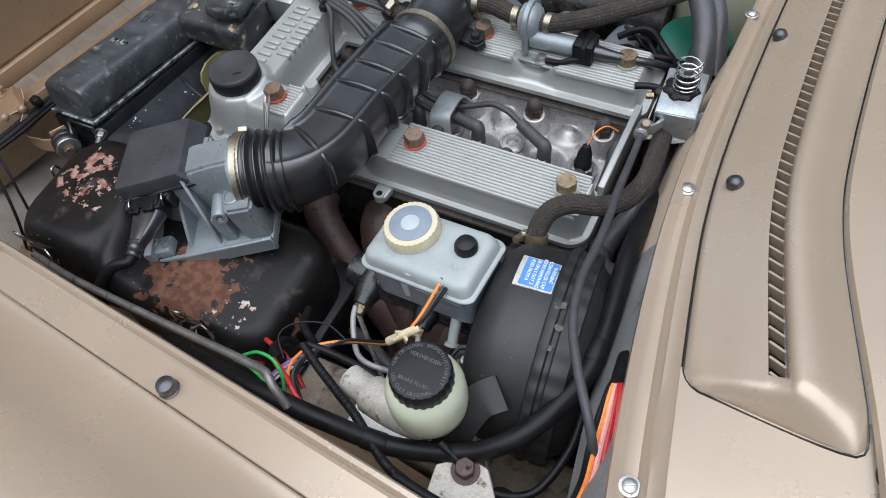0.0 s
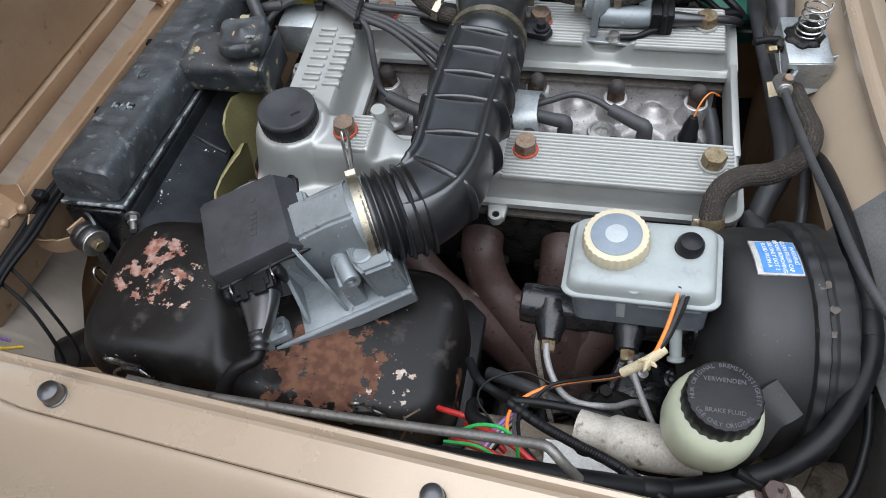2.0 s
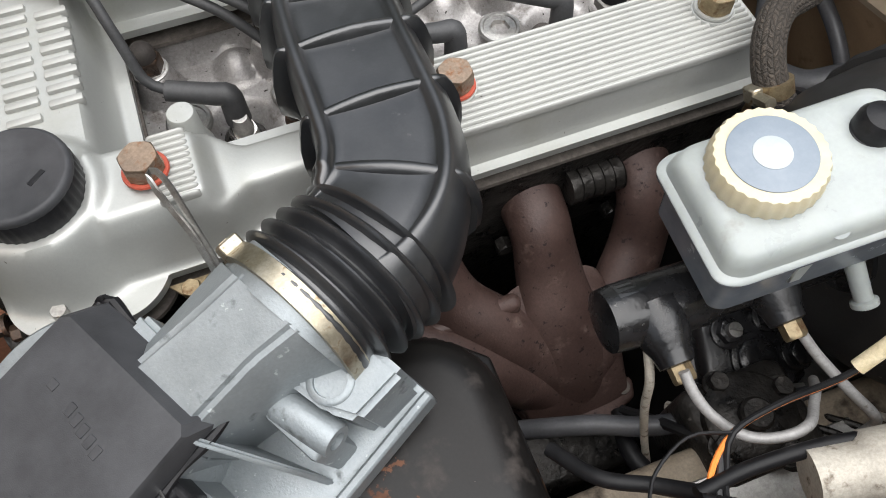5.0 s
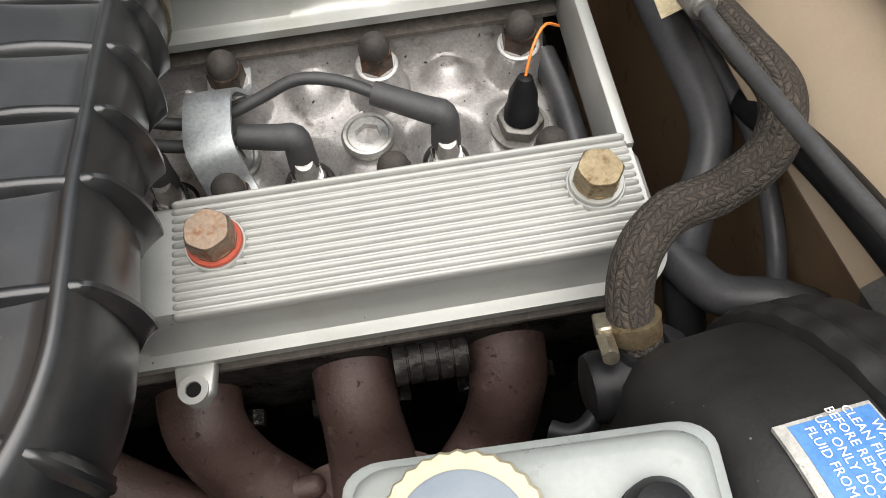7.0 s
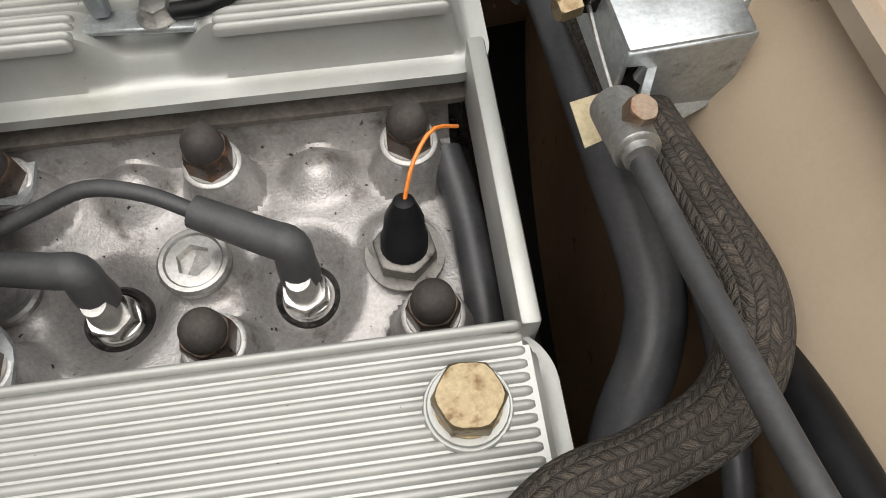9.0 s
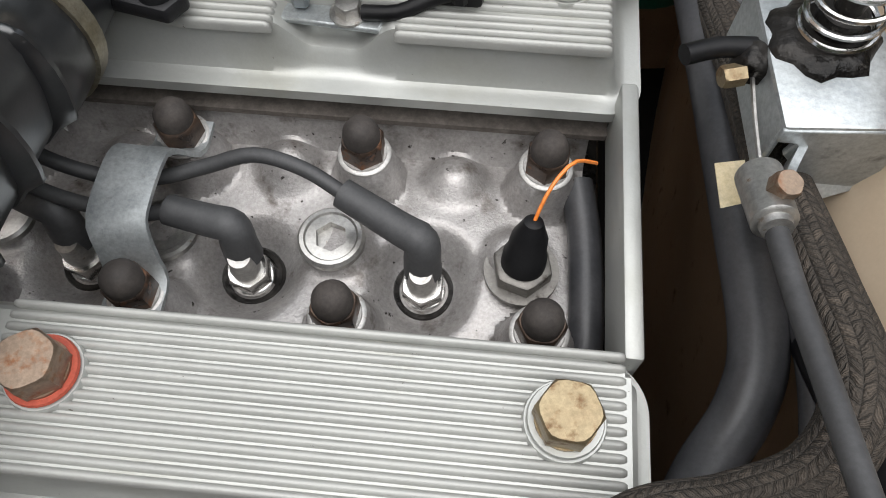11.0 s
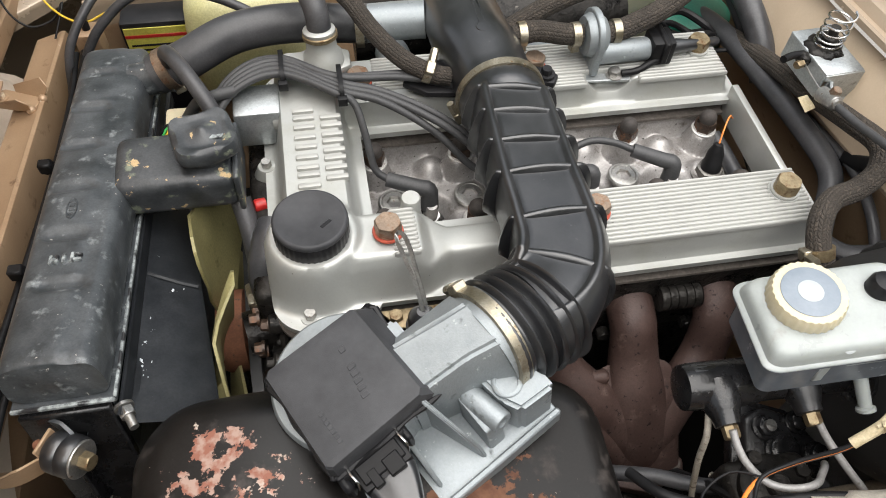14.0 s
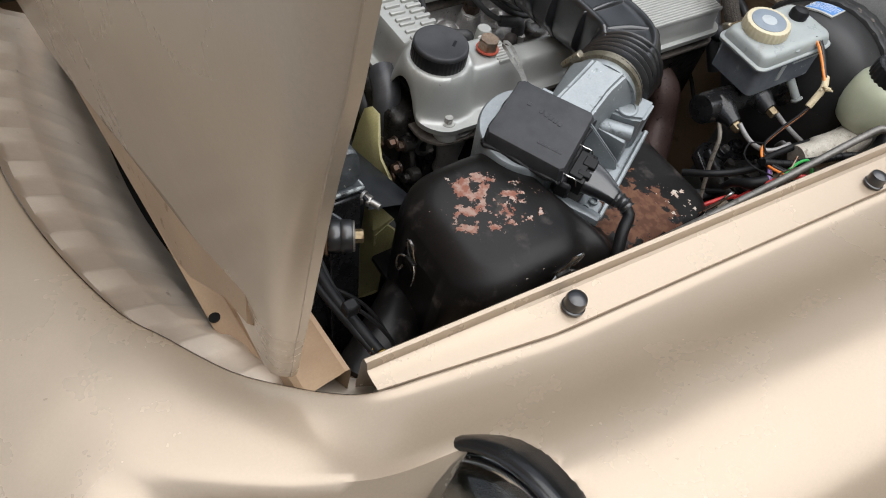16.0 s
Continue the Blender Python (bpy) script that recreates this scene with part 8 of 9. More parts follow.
clamp_on(elb, (-0.3305, 0.0115, 0.742), (0.05, -0.1, -1), 0.019, 0.009, CLAMP, 200)
hose_thing("bypass_hose", [(-0.352, 0.10, 0.800), (-0.345, 0.07, 0.775), (-0.342, 0.04, 0.745), (-0.340, 0.015, 0.715), (-0.335, -0.005, 0.69)], 0.011, HOSE, "black bypass hose beside the fan", "hose", 16)
solo("red_plug", lathe([(0.007, 0), (0.007, 0.010), (0.0055, 0.012)], aim((-0.328, 0.098, 0.790), (-1, -0.3, 0.2)), 20), RED, "small red plastic cap behind the radiator neck", "cap")
for y, z, l_ in ((-0.005, 0.70, 0.30), (-0.022, 0.66, 0.24)):
    solo("timing_rib", box(-0.300, -0.288, y - 0.02, y - 0.014, z - 0.12, z + 0.07, 0.002), GRIME, "oily cast rib on the engine's front", "casting", "cast ribs")
solo("side_plug", lathe([(0.020, 0), (0.020, 0.006), (0.014, 0.007), (0.013, 0.003), (0.001, 0.003)], aim((-0.288, -0.022, 0.735), (-0.2, -1, 0)), 28), STEEL, "oily round plug in the engine's side", "plug")
leg = rings([[Vector((-0.272, -0.050, 0.785)) + Vector((0.022 * w * math.cos(a), 0.016 * w * math.sin(a), -0.075 * k)) for a in [2 * math.pi * i / 16 for i in range(16)]] for k, w in ((0, 1.3), (0.3, 1.0), (0.8, 0.75), (1.0, 0.9))])
solo("cast_support", leg, BARE_CAST, "cast aluminium leg below the cam cover", "casting")

# ---- coolant and ignition parts beyond the radiator neck ----
therm = thing("thermostat_housing", "silver cast thermostat housing with a clamped hose", "thermostat", (-0.258, 0.245, 0.83))
part("housing", lathe([(0.024, -0.01), (0.022, 0.006), (0.0175, 0.012), (0.0165, 0.030), (0.018, 0.032), (0.018, 0.036), (0.015, 0.038)], aim((-0.248, 0.252, 0.850), (-0.05, 0.15, 1)), 28), SILVER, therm)
part("yellow_seal", lathe([(0.0185, 0.0), (0.0195, 0.001), (0.0195, 0.005), (0.0185, 0.006)], aim((-0.249, 0.256, 0.876), (-0.05, 0.15, 1)), 26), BRASS, therm, "yellowed clamp ring")
part("cap_hose", tube([(-0.249, 0.257, 0.882), (-0.250, 0.262, 0.900), (-0.254, 0.275, 0.912), (-0.262, 0.300, 0.915), (-0.28, 0.35, 0.90)], 0.0135, 18), HOSE, therm, "black rubber hose")
part("flange", prism([(-0.280, 0.238), (-0.250, 0.224), (-0.218, 0.240), (-0.218, 0.266), (-0.250, 0.282), (-0.280, 0.266)], 0.838, 0.848, 0.003), SILVER, therm)
top = thing("radiator_hose", "thick black top radiator hose with clamps", "hose", (-0.36, 0.27, 0.84))
part("hose", tube([(-0.445, 0.298, 0.806), (-0.405, 0.306, 0.820), (-0.36, 0.322, 0.834), (-0.32, 0.331, 0.838), (-0.27, 0.336, 0.836), (-0.220, 0.334, 0.832), (-0.190, 0.331, 0.831)], 0.0235, 24), HOSE, top)
clamp_on(top, (-0.430, 0.301, 0.812), (0.9, 0.1, 0.35), 0.0243, 0.012, COPPER_BOLT, 250)
hose_thing("vent_hose", [(-0.425, 0.300, 0.815), (-0.420, 0.270, 0.858), (-0.408, 0.235, 0.885), (-0.388, 0.195, 0.890), (-0.370, 0.168, 0.872), (-0.362, 0.155, 0.850)], 0.0085, HOSE, "black vent hose arching to the radiator neck", "hose", 14)
sensor2 = thing("cam_sensor_block", "silver cast block beside the cam cover", "housing", (-0.33, 0.18, 0.82))
part("block", box(-0.350, -0.300, 0.168, 0.215, 0.805, 0.853, 0.004, 2), ZINC, sensor2)
part("stub", lathe([(0.014, 0), (0.014, 0.03)], aim((-0.31, 0.18, 0.835), (1, 0, 0)), 20), SILVER, sensor2)
solo("connector_block", box(-0.425, -0.392, 0.185, 0.215, 0.800, 0.830, 0.004, 2), CAP_IVORY, "cream plastic connector with coloured wires", "connector")
hose_thing("lead_end", [(-0.345, 0.190, 0.868), (-0.365, 0.185, 0.868), (-0.385, 0.190, 0.855), (-0.402, 0.196, 0.828)], 0.0065, LEAD, "grey-black lead end beside the radiator neck", "cable", 12)
for k, m_ in enumerate((YELLOW, GREEN, WIRE_BLACK)):
    hose_thing("connector_wire", [(-0.405 - 0.004 * k, 0.190, 0.828), (-0.412 - 0.004 * k, 0.180, 0.838), (-0.424 - 0.003 * k, 0.172, 0.828), (-0.43, 0.165, 0.80)], 0.0013, m_, "thin insulated wire at the cream connector", "cable", 6, "connector wires")

# expansion tank, sticker and far side
tankx = thing("expansion_tank", "yellowed plastic coolant tank at the far wing", "tank", (-0.34, 0.53, 0.66))
TX = []
for z, w in ((0.64, 0.92), (0.65, 1.0), (0.74, 1.0), (0.775, 0.95), (0.79, 0.80), (0.795, 0.6)):
    TX.append([(-0.345 + 0.085 * w * math.copysign(abs(math.cos(a)) ** 0.5, math.cos(a)), 0.490 + 0.058 * w * math.copysign(abs(math.sin(a)) ** 0.5, math.sin(a)), z) for a in [2 * math.pi * i / 32 for i in range(32)]])
part("shell", rings(TX), EXP_TANK, tankx)
part("cap", lathe([(0.026, 0), (0.026, 0.016), (0.022, 0.02)], pose(-0.31, 0.495, 0.794), 36), PLASTIC, tankx)
stick = thing("battery", "dark battery with a yellow-green sticker", "battery", (-0.47, 0.58, 0.6))
part("case", box(-0.520, -0.400, 0.480, 0.528, 0.58, 0.745, 0.006, 2), PLASTIC, stick)
part("sticker", box(-0.515, -0.402, 0.4775, 0.4795, 0.63, 0.738, 0.0005, 1), PAPER, stick, "yellow-green sticker")
part("sticker_band", box(-0.515, -0.405, 0.4768, 0.4785, 0.722, 0.727, 0.0003, 1), RED, stick)
for k in range(9):
    part("printed_bar", box(-0.510, -0.430 - 0.006 * (k % 3), 0.4768, 0.4785, 0.708 - 0.008 * k, 0.711 - 0.008 * k, 0.0002, 1), PLASTIC, stick, "dark printed bar")
for pts_, r_ in (([(-0.56, 0.38, 0.74), (-0.52, 0.40, 0.80), (-0.46, 0.42, 0.835), (-0.38, 0.41, 0.83), (-0.31, 0.38, 0.81), (-0.27, 0.37, 0.79)], 0.006), ([(-0.57, 0.36, 0.73), (-0.55, 0.38, 0.80), (-0.50, 0.44, 0.84), (-0.44, 0.50, 0.82), (-0.42, 0.52, 0.78)], 0.0055)):
    hose_thing("overflow_hose", pts_, r_, HOSE, "thin black overflow hose at the far wing", "hose", 12, "overflow hoses")
hose_thing("far_wire", [(-0.64, 0.56, 0.83), (-0.61, 0.50, 0.80), (-0.585, 0.465, 0.785), (-0.55, 0.440, 0.782), (-0.52, 0.445, 0.79), (-0.49, 0.455, 0.80)], 0.0014, YELLOW, "yellow insulated wire at the far wing", "cable", 8)
hose_thing("far_wire", [(-0.655, 0.53, 0.85), (-0.645, 0.47, 0.80), (-0.62, 0.45, 0.775), (-0.59, 0.46, 0.775), (-0.575, 0.475, 0.79), (-0.59, 0.44, 0.76)], 0.0014, WIRE_BLACK, "black insulated wire at the far wing", "cable", 8)
plen = thing("intake_hose", "dull grey metal pipe behind the cam cover", "hose", (-0.2, 0.36, 0.8))
part("pipe", tube([(-0.195, 0.331, 0.831), (-0.155, 0.327, 0.835), (-0.12, 0.322, 0.838)], 0.023, 20), METER, plen, "dull grey metal pipe")
clamp_on(plen, (-0.200, 0.3315, 0.831), (1, -0.06, 0.03), 0.0268, 0.010, CLAMP, 40)
crank = thing("breather_hose", "brown-grey braided breather hose into the intake elbow", "hose", (-0.18, 0.27, 0.84))
part("hose", tube([(-0.112, 0.196, 0.856), (-0.135, 0.200, 0.861), (-0.165, 0.216, 0.872), (-0.192, 0.250, 0.885), (-0.215, 0.30, 0.893), (-0.25, 0.38, 0.88), (-0.28, 0.46, 0.84)], 0.0105, 22, 0.003), BRAID, crank)
clamp_on(crank, (-0.137, 0.2005, 0.8618), (-0.9, 0.25, 0.25), 0.0112, 0.009, CLAMP, 60)

# ---- fuel regulator on the far cover ----
reg = thing("fuel_regulator", "grey-blue fuel regulator with a bracket on the far cover", "regulator", (0.075, 0.225, 0.84))
RGA = Vector((0.062, 0.232, 0.868))
part("flange", join(lathe([(0.030, -0.004), (0.031, -0.003), (0.031, 0.003), (0.030, 0.004)], aim(RGA, (1, 0.02, 0.0)), 36), box(0.058, 0.067, 0.205, 0.260, 0.828, 0.872, 0.002, 1)), METER, reg)
part("chamber", lathe([(0.022, -0.012), (0.026, -0.004), (0.026, 0.004), (0.020, 0.012), (0.012, 0.016), (0.012, 0.03)], aim(RGA, (1, 0.02, 0.0)), 32), METER, reg)
part("solenoid", lathe([(0.0135, 0.0), (0.0140, 0.004), (0.0135, 0.060), (0.011, 0.064)], aim((0.068, 0.222, 0.850), (1, 0.02, -0.02)), 28), METER, reg, "grey-blue solenoid barrel")
part("foot", prism([(0.052, 0.200), (0.105, 0.196), (0.110, 0.212), (0.075, 0.236), (0.055, 0.232)], 0.8235, 0.8275, 0.001, 1), ZINC, reg)
part("foot_bolt", join(lathe([(0.010, 0), (0.010, 0.0015)], pose(0.088, 0.206, 0.8275), 20), hexed(0.0125, 0.007, pose(0.088, 0.206, 0.829))), STEEL, reg)
part("plug", join(box(0.130, 0.158, 0.208, 0.240, 0.834, 0.866, 0.003, 2), box(0.142, 0.150, 0.204, 0.244, 0.838, 0.868, 0.002, 1)), WIRE_BLACK, reg, "black plastic plug")
part("plug_lead", tube([(0.156, 0.224, 0.848), (0.180, 0.226, 0.846), (0.205, 0.232, 0.842), (0.230, 0.245, 0.832), (0.25, 0.28, 0.80)], lambda s: 0.010 - 0.004 * min(1, s * 3), 14), RUBBER, reg, "black rubber lead")
part("earth_lead", tube([(0.096, 0.204, 0.831), (0.115, 0.203, 0.834), (0.132, 0.208, 0.840), (0.150, 0.214, 0.842)], 0.0042, 10), WIRE_BLACK, reg)
fh = thing("fuel_hose", "brown-grey braided fuel hose with screw clamps", "hose", (0.1, 0.25, 0.85))
part("hose", tube([(-0.032, 0.240, 0.868), (-0.005, 0.242, 0.872), (0.025, 0.236, 0.870), (0.048, 0.233, 0.868)], 0.0125, 24, 0.003), BRAID, fh)
part("hose", tube([(0.078, 0.232, 0.868), (0.105, 0.235, 0.874), (0.145, 0.246, 0.885), (0.190, 0.275, 0.892), (0.230, 0.33, 0.88), (0.25, 0.42, 0.84)], 0.0125, 24, 0.003), BRAID, fh)
part("hose", tube([(-0.03, 0.275, 0.85), (0.02, 0.285, 0.872), (0.07, 0.30, 0.88), (0.12, 0.33, 0.87), (0.15, 0.40, 0.82)], 0.0115, 24, 0.003), BRAID, fh)
for x_, y_, z_ in ((-0.022, 0.241, 0.870), (0.040, 0.234, 0.869), (0.088, 0.233, 0.870)):
    clamp_on(fh, (x_, y_, z_), (1, 0, 0.02), 0.0130, 0.009, CLAMP, -100)
rgw = random.Random(11)
for k in range(9):
    p0 = Vector((0.17 + rgw.uniform(-0.03, 0.03), 0.29 + rgw.uniform(-0.02, 0.03), 0.80 + rgw.uniform(-0.02, 0.02)))
    pts_ = [p0 + Vector((0.022 * j + rgw.uniform(-0.008, 0.008), 0.012 * math.sin(j * 1.3 + k) + rgw.uniform(-0.006, 0.006), 0.016 * math.sin(j * 0.9 + k * 0.7))) for j in range(5)]
    hose_thing("far_cable", pts_, rgw.choice((0.003, 0.004, 0.005)), WIRE_BLACK, "black cable in the tangle behind the engine", "cable", 8, "far cables")
hose_thing("far_hose", [(0.15, 0.46, 0.78), (0.20, 0.42, 0.86), (0.24, 0.37, 0.88), (0.275, 0.31, 0.865), (0.293, 0.25, 0.83), (0.296, 0.21, 0.79)], 0.0155, HOSE, "thick black hose curving behind the engine", "hose", 18)
hose_thing("far_hose", [(0.10, 0.48, 0.78), (0.16, 0.46, 0.85), (0.22, 0.43, 0.87), (0.28, 0.36, 0.85), (0.31, 0.28, 0.80)], 0.0135, HOSE, "thick black hose curving behind the engine", "hose", 18)
solo("blue_connector", box(0.10, 0.118, 0.40, 0.42, 0.80, 0.85, 0.003, 2), BLUE_WIRE, "small blue plastic connector behind the engine", "connector")
solo("green_cover", lathe([(0.050, 0), (0.052, 0.004), (0.050, 0.05), (0.04, 0.056)], pose(0.262, 0.36, 0.74), 36), GREEN_DARK, "dark green plastic cover behind the engine", "cover")
solo("washer_bottle", box(0.20, 0.34, 0.48, 0.62, 0.62, 0.80, 0.015, 3), POT, "pale plastic washer bottle at the far wing", "bottle")
manif = thing("intake_manifold", "grimy cast intake runners beyond the cam cover", "intake manifold", (0.0, 0.36, 0.7))
for xs in (-0.15, -0.05, 0.05, 0.15):
    part("runner", tube([(xs, 0.26, 0.735), (xs, 0.32, 0.745), (xs, 0.38, 0.73), (xs, 0.44, 0.70)], 0.024, 16), METER, manif)
part("plenum", tube([(-0.20, 0.46, 0.72), (0.0, 0.46, 0.72), (0.20, 0.46, 0.72)], 0.045, 24), GRIME, manif)

# cable bracket with its coil spring
brk = thing("cable_bracket", "zinc-plated bracket with a greasy coil spring", "bracket", (0.285, 0.13, 0.86))
BK = pose(0.2925, 0.1355, 0.0, 0, 0, 4)
part("top_plate", box(-0.0235, 0.0235, -0.0365, 0.038, 0.8975, 0.9015, 0.002, 2, BK), ZINC, brk)
for s_ in (-1, 1):
    part("side_plate", box(s_ * 0.022 - 0.0014, s_ * 0.022 + 0.0014, -0.035, 0.037, 0.868, 0.900, 0.001, 1, BK), ZINC, brk)
part("front_tab", prism([(-0.012, 0.878), (-0.006, 0.866), (0.024, 0.862), (0.024, 0.900), (-0.0235, 0.900), (-0.0235, 0.893), (-0.016, 0.892), (-0.018, 0.885)], -0.0014, 0.0014, 0.0006, 1, BK @ pose(0, -0.0358, 0, 90, 0, 0)), ZINC, brk)
part("lower_tab", join(prism([(-0.010, -0.004), (0.026, 0.006), (0.028, 0.018), (-0.006, 0.010)], 0.0, 0.0022, 0.0006, 1, BK @ pose(0.002, -0.040, 0.858, 52, 0, 4)), lathe([(0.0022, 0.0), (0.002, 0.0008), (0.0004, 0.0009)], BK @ pose(0.018, -0.034, 0.867, 52, 0, 4), 12)), ZINC, brk)
part("clamp_arm", strip([BK @ Vector((-0.012, -0.036, 0.884)), BK @ Vector((-0.018, -0.046, 0.884)), BK @ Vector((-0.024, -0.056, 0.888))], 0.014, 0.003, (0, 0, 1)), ZINC, brk)
part("fixing_ear", prism([(0.0, -0.014), (0.026, -0.016), (0.042, -0.006), (0.042, 0.010), (0.026, 0.014), (0.0, 0.010)], 0.0, 0.003, 0.0008, 1, BK @ pose(0.020, -0.020, 0.880, 62, 0, 12)), ZINC, brk)
part("fixing_bolt", join(lathe([(0.010, 0), (0.010, 0.002)], aim((0.343, 0.108, 0.889), (-0.4, -0.6, 0.7)), 20), hexed(0.013, 0.008, aim((0.3425, 0.107, 0.8905), (-0.4, -0.6, 0.7)))), BRASS, brk)
coil = [(0.2935 + (0.0142 - 0.0010 * q) * math.cos(a), 0.143 + (0.0142 - 0.0010 * q) * math.sin(a), 0.9045 + 0.040 * q ** 1.35) for a, q in [(2 * math.pi * k / 14, k / 70) for k in range(71)]]
part("spring", tube(coil, 0.0013, 8, 0.004), CHROME, brk, "bright coil spring")
part("grease", lathe([(0.019, 0.0), (0.0175, 0.0025), (0.012, 0.005), (0.008, 0.005)], pose(0.290, 0.141, 0.9012), 22, 7, 0.004), GRIME, brk, "black greasy dirt")
part("spring_guide", lathe([(0.0095, 0), (0.009, 0.012), (0.0055, 0.014), (0.0055, 0.024)], pose(0.2935, 0.143, 0.902), 20), GRIME, brk, "greasy spring guide")
lever = thing("throttle_lever", "greasy lever end with a black sleeve and bolt beside the bracket", "lever", (0.262, 0.142, 0.893))
part("joint", lathe([(0.006, -0.006), (0.0075, -0.004), (0.0075, 0.004), (0.006, 0.006)], aim((0.266, 0.134, 0.893), (0.3, 1, 0.2)), 18, 5, 0.001), GRIME, lever)
part("sleeve", tube([(0.266, 0.138, 0.897), (0.252, 0.136, 0.898), (0.238, 0.130, 0.899)], 0.0042, 12), WIRE_BLACK, lever, "black rubber sleeve")
part("bolt", hexed(0.008, 0.009, aim((0.262, 0.128, 0.893), (-1, -0.3, 0))), BRASS, lever, "yellowish bolt")

# ---- slam panel harness and small wires ----
for k, (dx, r_) in enumerate(((0.002, 0.0036), (0.013, 0.0062), (0.0215, 0.0030))):
    hose_thing("slam_harness", [(-0.548 + dx * 0.4, -0.310, 0.835), (-0.560 + dx * 0.6, -0.24, 0.838 - 0.001 * k), (-0.563 + dx, -0.18, 0.833), (-0.565 + dx, -0.12, 0.826), (-0.558 + dx, 0.0, 0.812 + 0.002 * k), (-0.551 + dx, 0.15, 0.796), (-0.553 + dx, 0.30, 0.776), (-0.56 + dx, 0.40, 0.765)], r_, WIRE_BLACK, "black taped harness along the slam panel", "cable", 10, "slam panel harness")
for y_ in (-0.27, -0.13, 0.02, 0.17):
    solo("harness_clip", join(box(-0.560, -0.546, y_ - 0.006, y_ + 0.006, 0.832 + fall(y_), 0.846 + fall(y_), 0.002, 1), lathe([(0.008, -0.004), (0.008, 0.004)], aim((-0.552, y_, 0.838 + fall(y_)), (0, 1, 0)), 14)), WIRE_BLACK, "black plastic clip holding the harness", "clip", "harness clips")
for pts_, m_, r_ in (([(-0.555, -0.24, 0.835), (-0.525, -0.255, 0.81), (-0.50, -0.28, 0.77), (-0.495, -0.30, 0.73)], WIRE_BLACK, 0.0022), ([(-0.553, -0.22, 0.835), (-0.515, -0.245, 0.80), (-0.49, -0.275, 0.74), (-0.50, -0.305, 0.72)], WIRE_BLACK, 0.002), ([(-0.548, -0.305, 0.838), (-0.535, -0.312, 0.832), (-0.52, -0.312, 0.82), (-0.512, -0.30, 0.80)], YELLOW, 0.0018), ([(-0.550, -0.306, 0.836), (-0.540, -0.318, 0.826), (-0.53, -0.310, 0.812)], PINK, 0.0018), ([(-0.55, -0.30, 0.832), (-0.54, -0.30, 0.82), (-0.53, -0.295, 0.80)], VIOLET, 0.0018)):
    hose_thing("corner_wire", pts_, r_, m_, "thin insulated wire at the bay's front corner", "cable", 8, "corner wires")


# ---- oily details round the steering box and the engine's front ----
stcov = thing("steering_cover", "oily glossy black steering box cover with large bolts", "cover", (0.16, -0.215, 0.69))
SCM = Matrix.Translation((0.165, -0.213, 0.690)) @ pose(0, 0, 0, 12, 10, -20)
part("cover", prism([(-0.040, 0.020), (-0.022, 0.036), (0.012, 0.036), (0.046, 0.014), (0.052, -0.010), (0.030, -0.030), (-0.012, -0.040), (-0.036, -0.024)], -0.020, 0.002, 0.006, 3, SCM), GLOSS, stcov)
part("cover_rim", prism([(-0.047, 0.024), (-0.026, 0.044), (0.016, 0.044), (0.054, 0.018), (0.060, -0.014), (0.034, -0.038), (-0.014, -0.048), (-0.043, -0.028)], -0.030, -0.014, 0.003, 2, SCM), GLOSS, stcov)
for bx, by, r_, slot in ((-0.019, 0.014, 0.0105, True), (0.004, -0.006, 0.0165, False), (0.040, 0.000, 0.0105, False), (-0.014, -0.030, 0.0110, False), (0.016, 0.028, 0.0095, False)):
    big_bolt = part("bolt", join(lathe([(r_ * 1.25, 0), (r_ * 1.25, 0.003), (r_, 0.0040)], SCM @ pose(bx, by, 0.002), 28), hexed(r_ * 1.7, 0.008, SCM @ pose(bx, by, 0.005, 0, 0, bx * 900)) if r_ < 0.015 else lathe([(r_, 0.0), (r_, 0.006), (r_ * 0.9, 0.0075), (r_ * 0.5, 0.008), (0.0005, 0.008)], SCM @ pose(bx, by, 0.003), 32)), GLOSS, stcov, "oily black bolt head")
    if slot:
        part("slotted_stud", join(lathe([(0.0060, 0.0), (0.0060, 0.006), (0.0005, 0.0065)], SCM @ pose(bx, by, 0.012), 18), box(-0.005, 0.005, -0.0008, 0.0008, 0.0, 0.0078, 0.0002, 1, SCM @ pose(bx, by, 0.012))), STEEL, big_bolt, "slotted steel stud end")
part("worn_plate", prism([(0.120, -0.226), (0.206, -0.247), (0.202, -0.268), (0.134, -0.276), (0.118, -0.250)], 0.660, 0.668, 0.001, 1), STEEL, stcov, "bright worn steel plate")
part("worn_plate", prism([(0.150, -0.252), (0.198, -0.258), (0.195, -0.264), (0.152, -0.260)], 0.6682, 0.672, 0.001, 1), GLOSS, stcov, "oily dark slot cover")
rgo = random.Random(4)
for k in range(5):
    a = Vector((0.06 + 0.035 * k, -0.215 - 0.01 * k, 0.665))
    hose_thing("oily_pipe", [a, a + Vector((0.02, -0.03, 0.03)), a + Vector((0.045 + rgo.uniform(-0.01, 0.01), -0.06, 0.045)), a + Vector((0.07, -0.095, 0.035 + rgo.uniform(-0.01, 0.01)))], rgo.choice((0.003, 0.0045)), rgo.choice((GRIME, WIRE_BLACK, GRIT)), "thin oily pipe beside the steering box", "pipe", 8, "oily pipes")
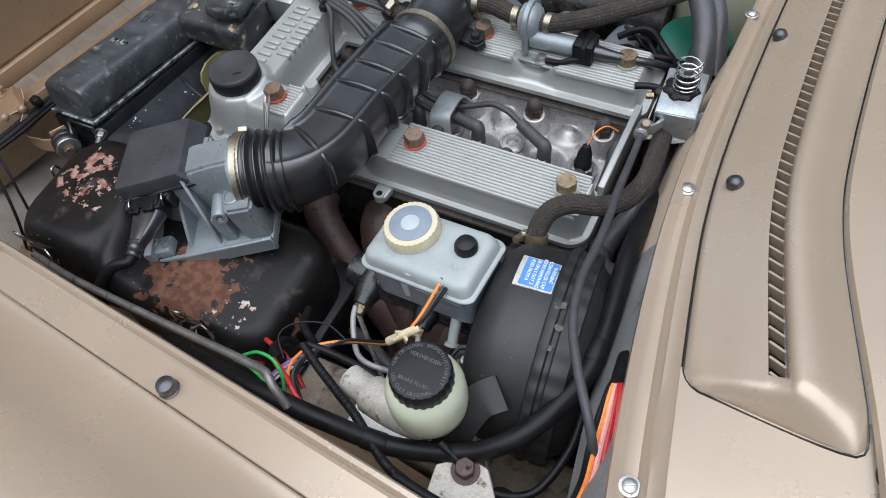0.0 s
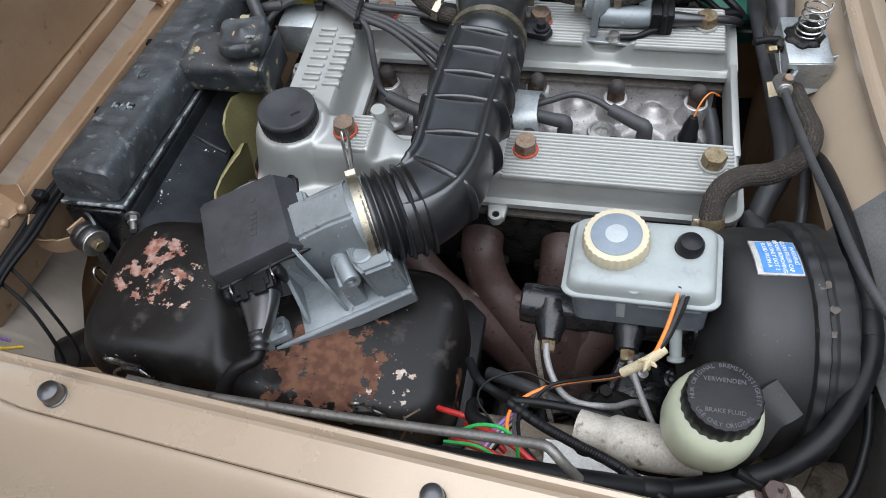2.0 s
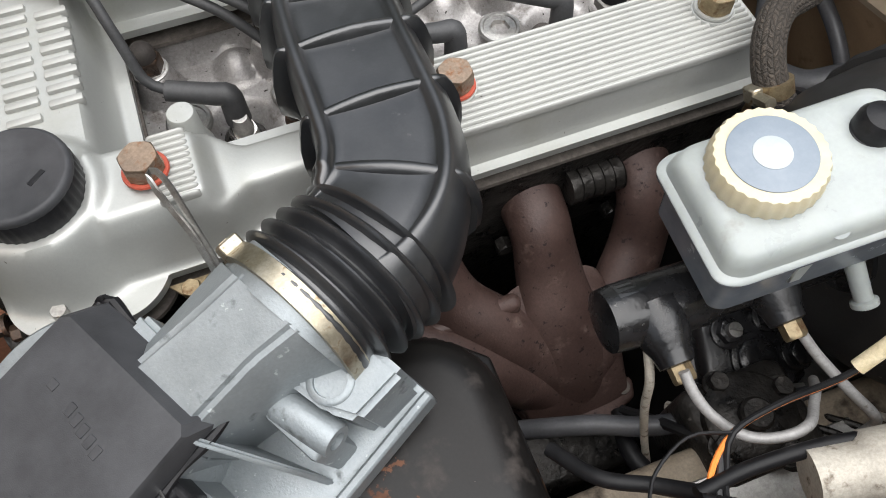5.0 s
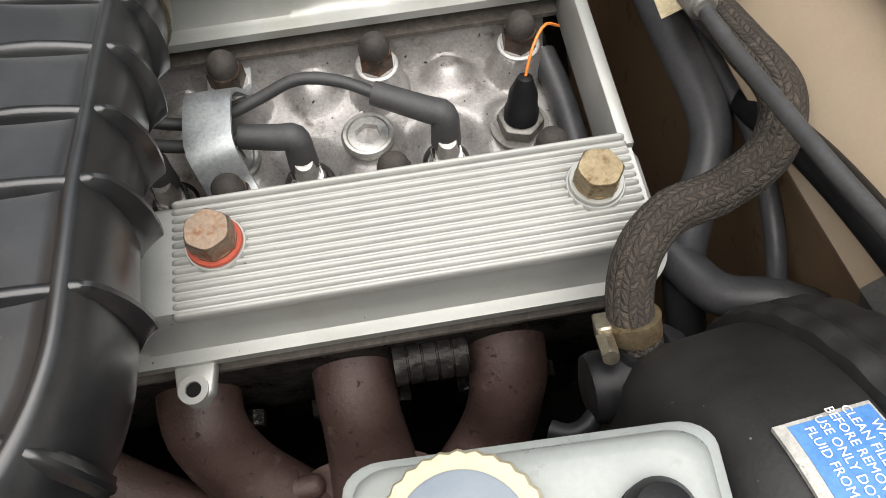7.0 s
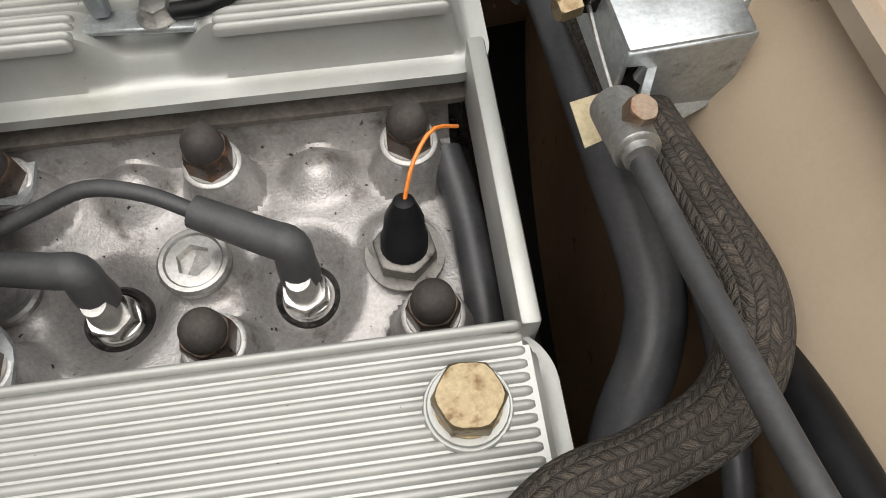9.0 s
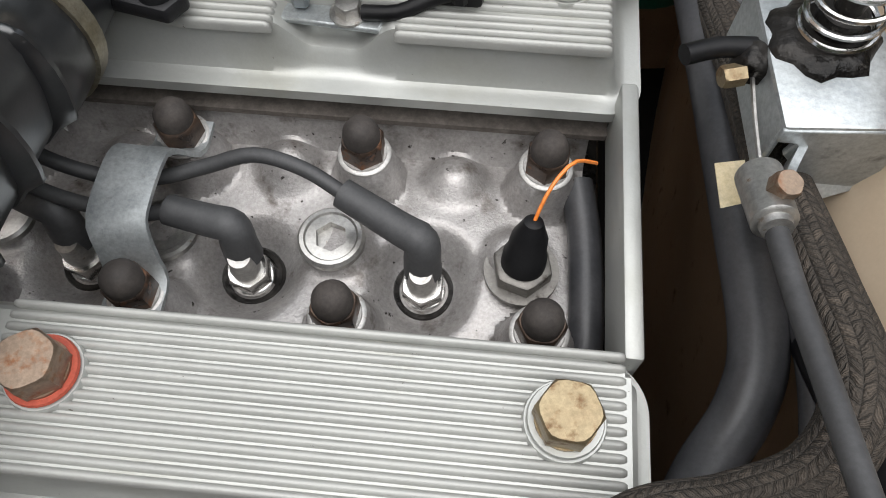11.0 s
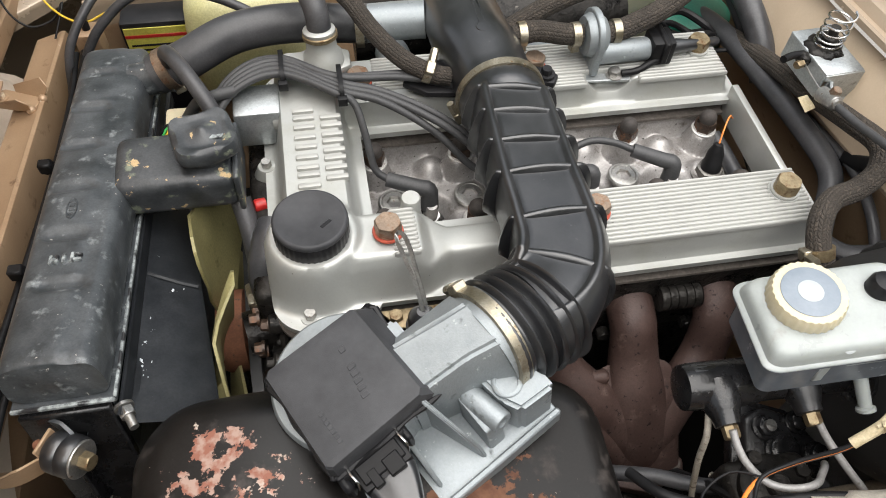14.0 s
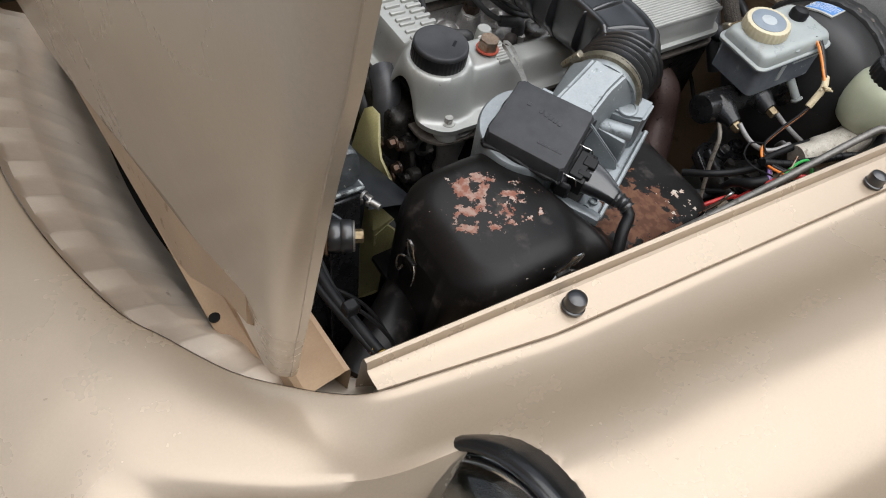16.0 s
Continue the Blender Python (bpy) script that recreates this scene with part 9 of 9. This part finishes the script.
hose_thing("curved_hose", [(0.060, -0.215, 0.66), (0.050, -0.245, 0.668), (0.060, -0.275, 0.674), (0.095, -0.292, 0.684), (0.14, -0.30, 0.70), (0.20, -0.305, 0.715)], 0.0075, WIRE_BLACK, "black hose curving below the steering box", "hose", 12)
# engine front casting: ribs, bolts and a diagonal stay
front = thing("front_casting", "oily cast front cover with bolts and ribs", "casting", (-0.33, 0.0, 0.62))
part("plate", prism([(-0.075, 0.58), (0.10, 0.58), (0.085, 0.70), (0.045, 0.765), (-0.03, 0.765), (-0.06, 0.70)], -0.326, -0.318, 0.003, 1, Matrix(((0, 0, 1, 0), (1, 0, 0, 0), (0, 1, 0, 0), (0, 0, 0, 1)))), GRIME, front)
for k, (y, z) in enumerate(((-0.055, 0.72), (-0.05, 0.68), (-0.06, 0.64), (-0.03, 0.755), (0.02, 0.755), (0.06, 0.73), (-0.02, 0.70), (0.012, 0.685), (-0.035, 0.655), (0.0, 0.635))):
    part("boss", lathe([(0.011, -0.006), (0.0105, 0.006), (0.0085, 0.008)], aim((-0.327, y, z), (-1, 0, 0.1)), 18), GRIME, front)
    part("bolt", join(lathe([(0.0075, 0), (0.0075, 0.002)], aim((-0.334, y, z), (-1, 0, 0.1)), 16), hexed(0.011, 0.007, aim((-0.336, y, z), (-1, 0, 0.1), k * 17))), NUT if k % 2 else GRIME, front)
for y0, y1, z0, z1 in ((-0.06, 0.03, 0.66, 0.75), (-0.03, 0.06, 0.63, 0.70), (-0.065, -0.01, 0.70, 0.62)):
    part("rib", strip([(-0.330, y0, z0), (-0.334, (y0 + y1) / 2, (z0 + z1) / 2), (-0.330, y1, z1)], 0.012, 0.006, (1, 0, 0)), GRIME, front)
belt = [(-0.362, 0.128, 0.690), (-0.361, 0.05, 0.690), (-0.358, -0.03, 0.690), (-0.354, -0.10, 0.688)]
solo("upper_belt", strip(belt, 0.012, 0.006, (1, 0, 0.1)), RUBBER, "black rubber belt run above the pulleys", "belt")
solo("stay_bar", strip([(-0.338, 0.04, 0.690), (-0.335, 0.0, 0.700), (-0.330, -0.05, 0.700), (-0.326, -0.085, 0.690)], 0.010, 0.004, (1, 0, 0)), GRIME, "oily flat steel stay on the engine's front", "bracket")
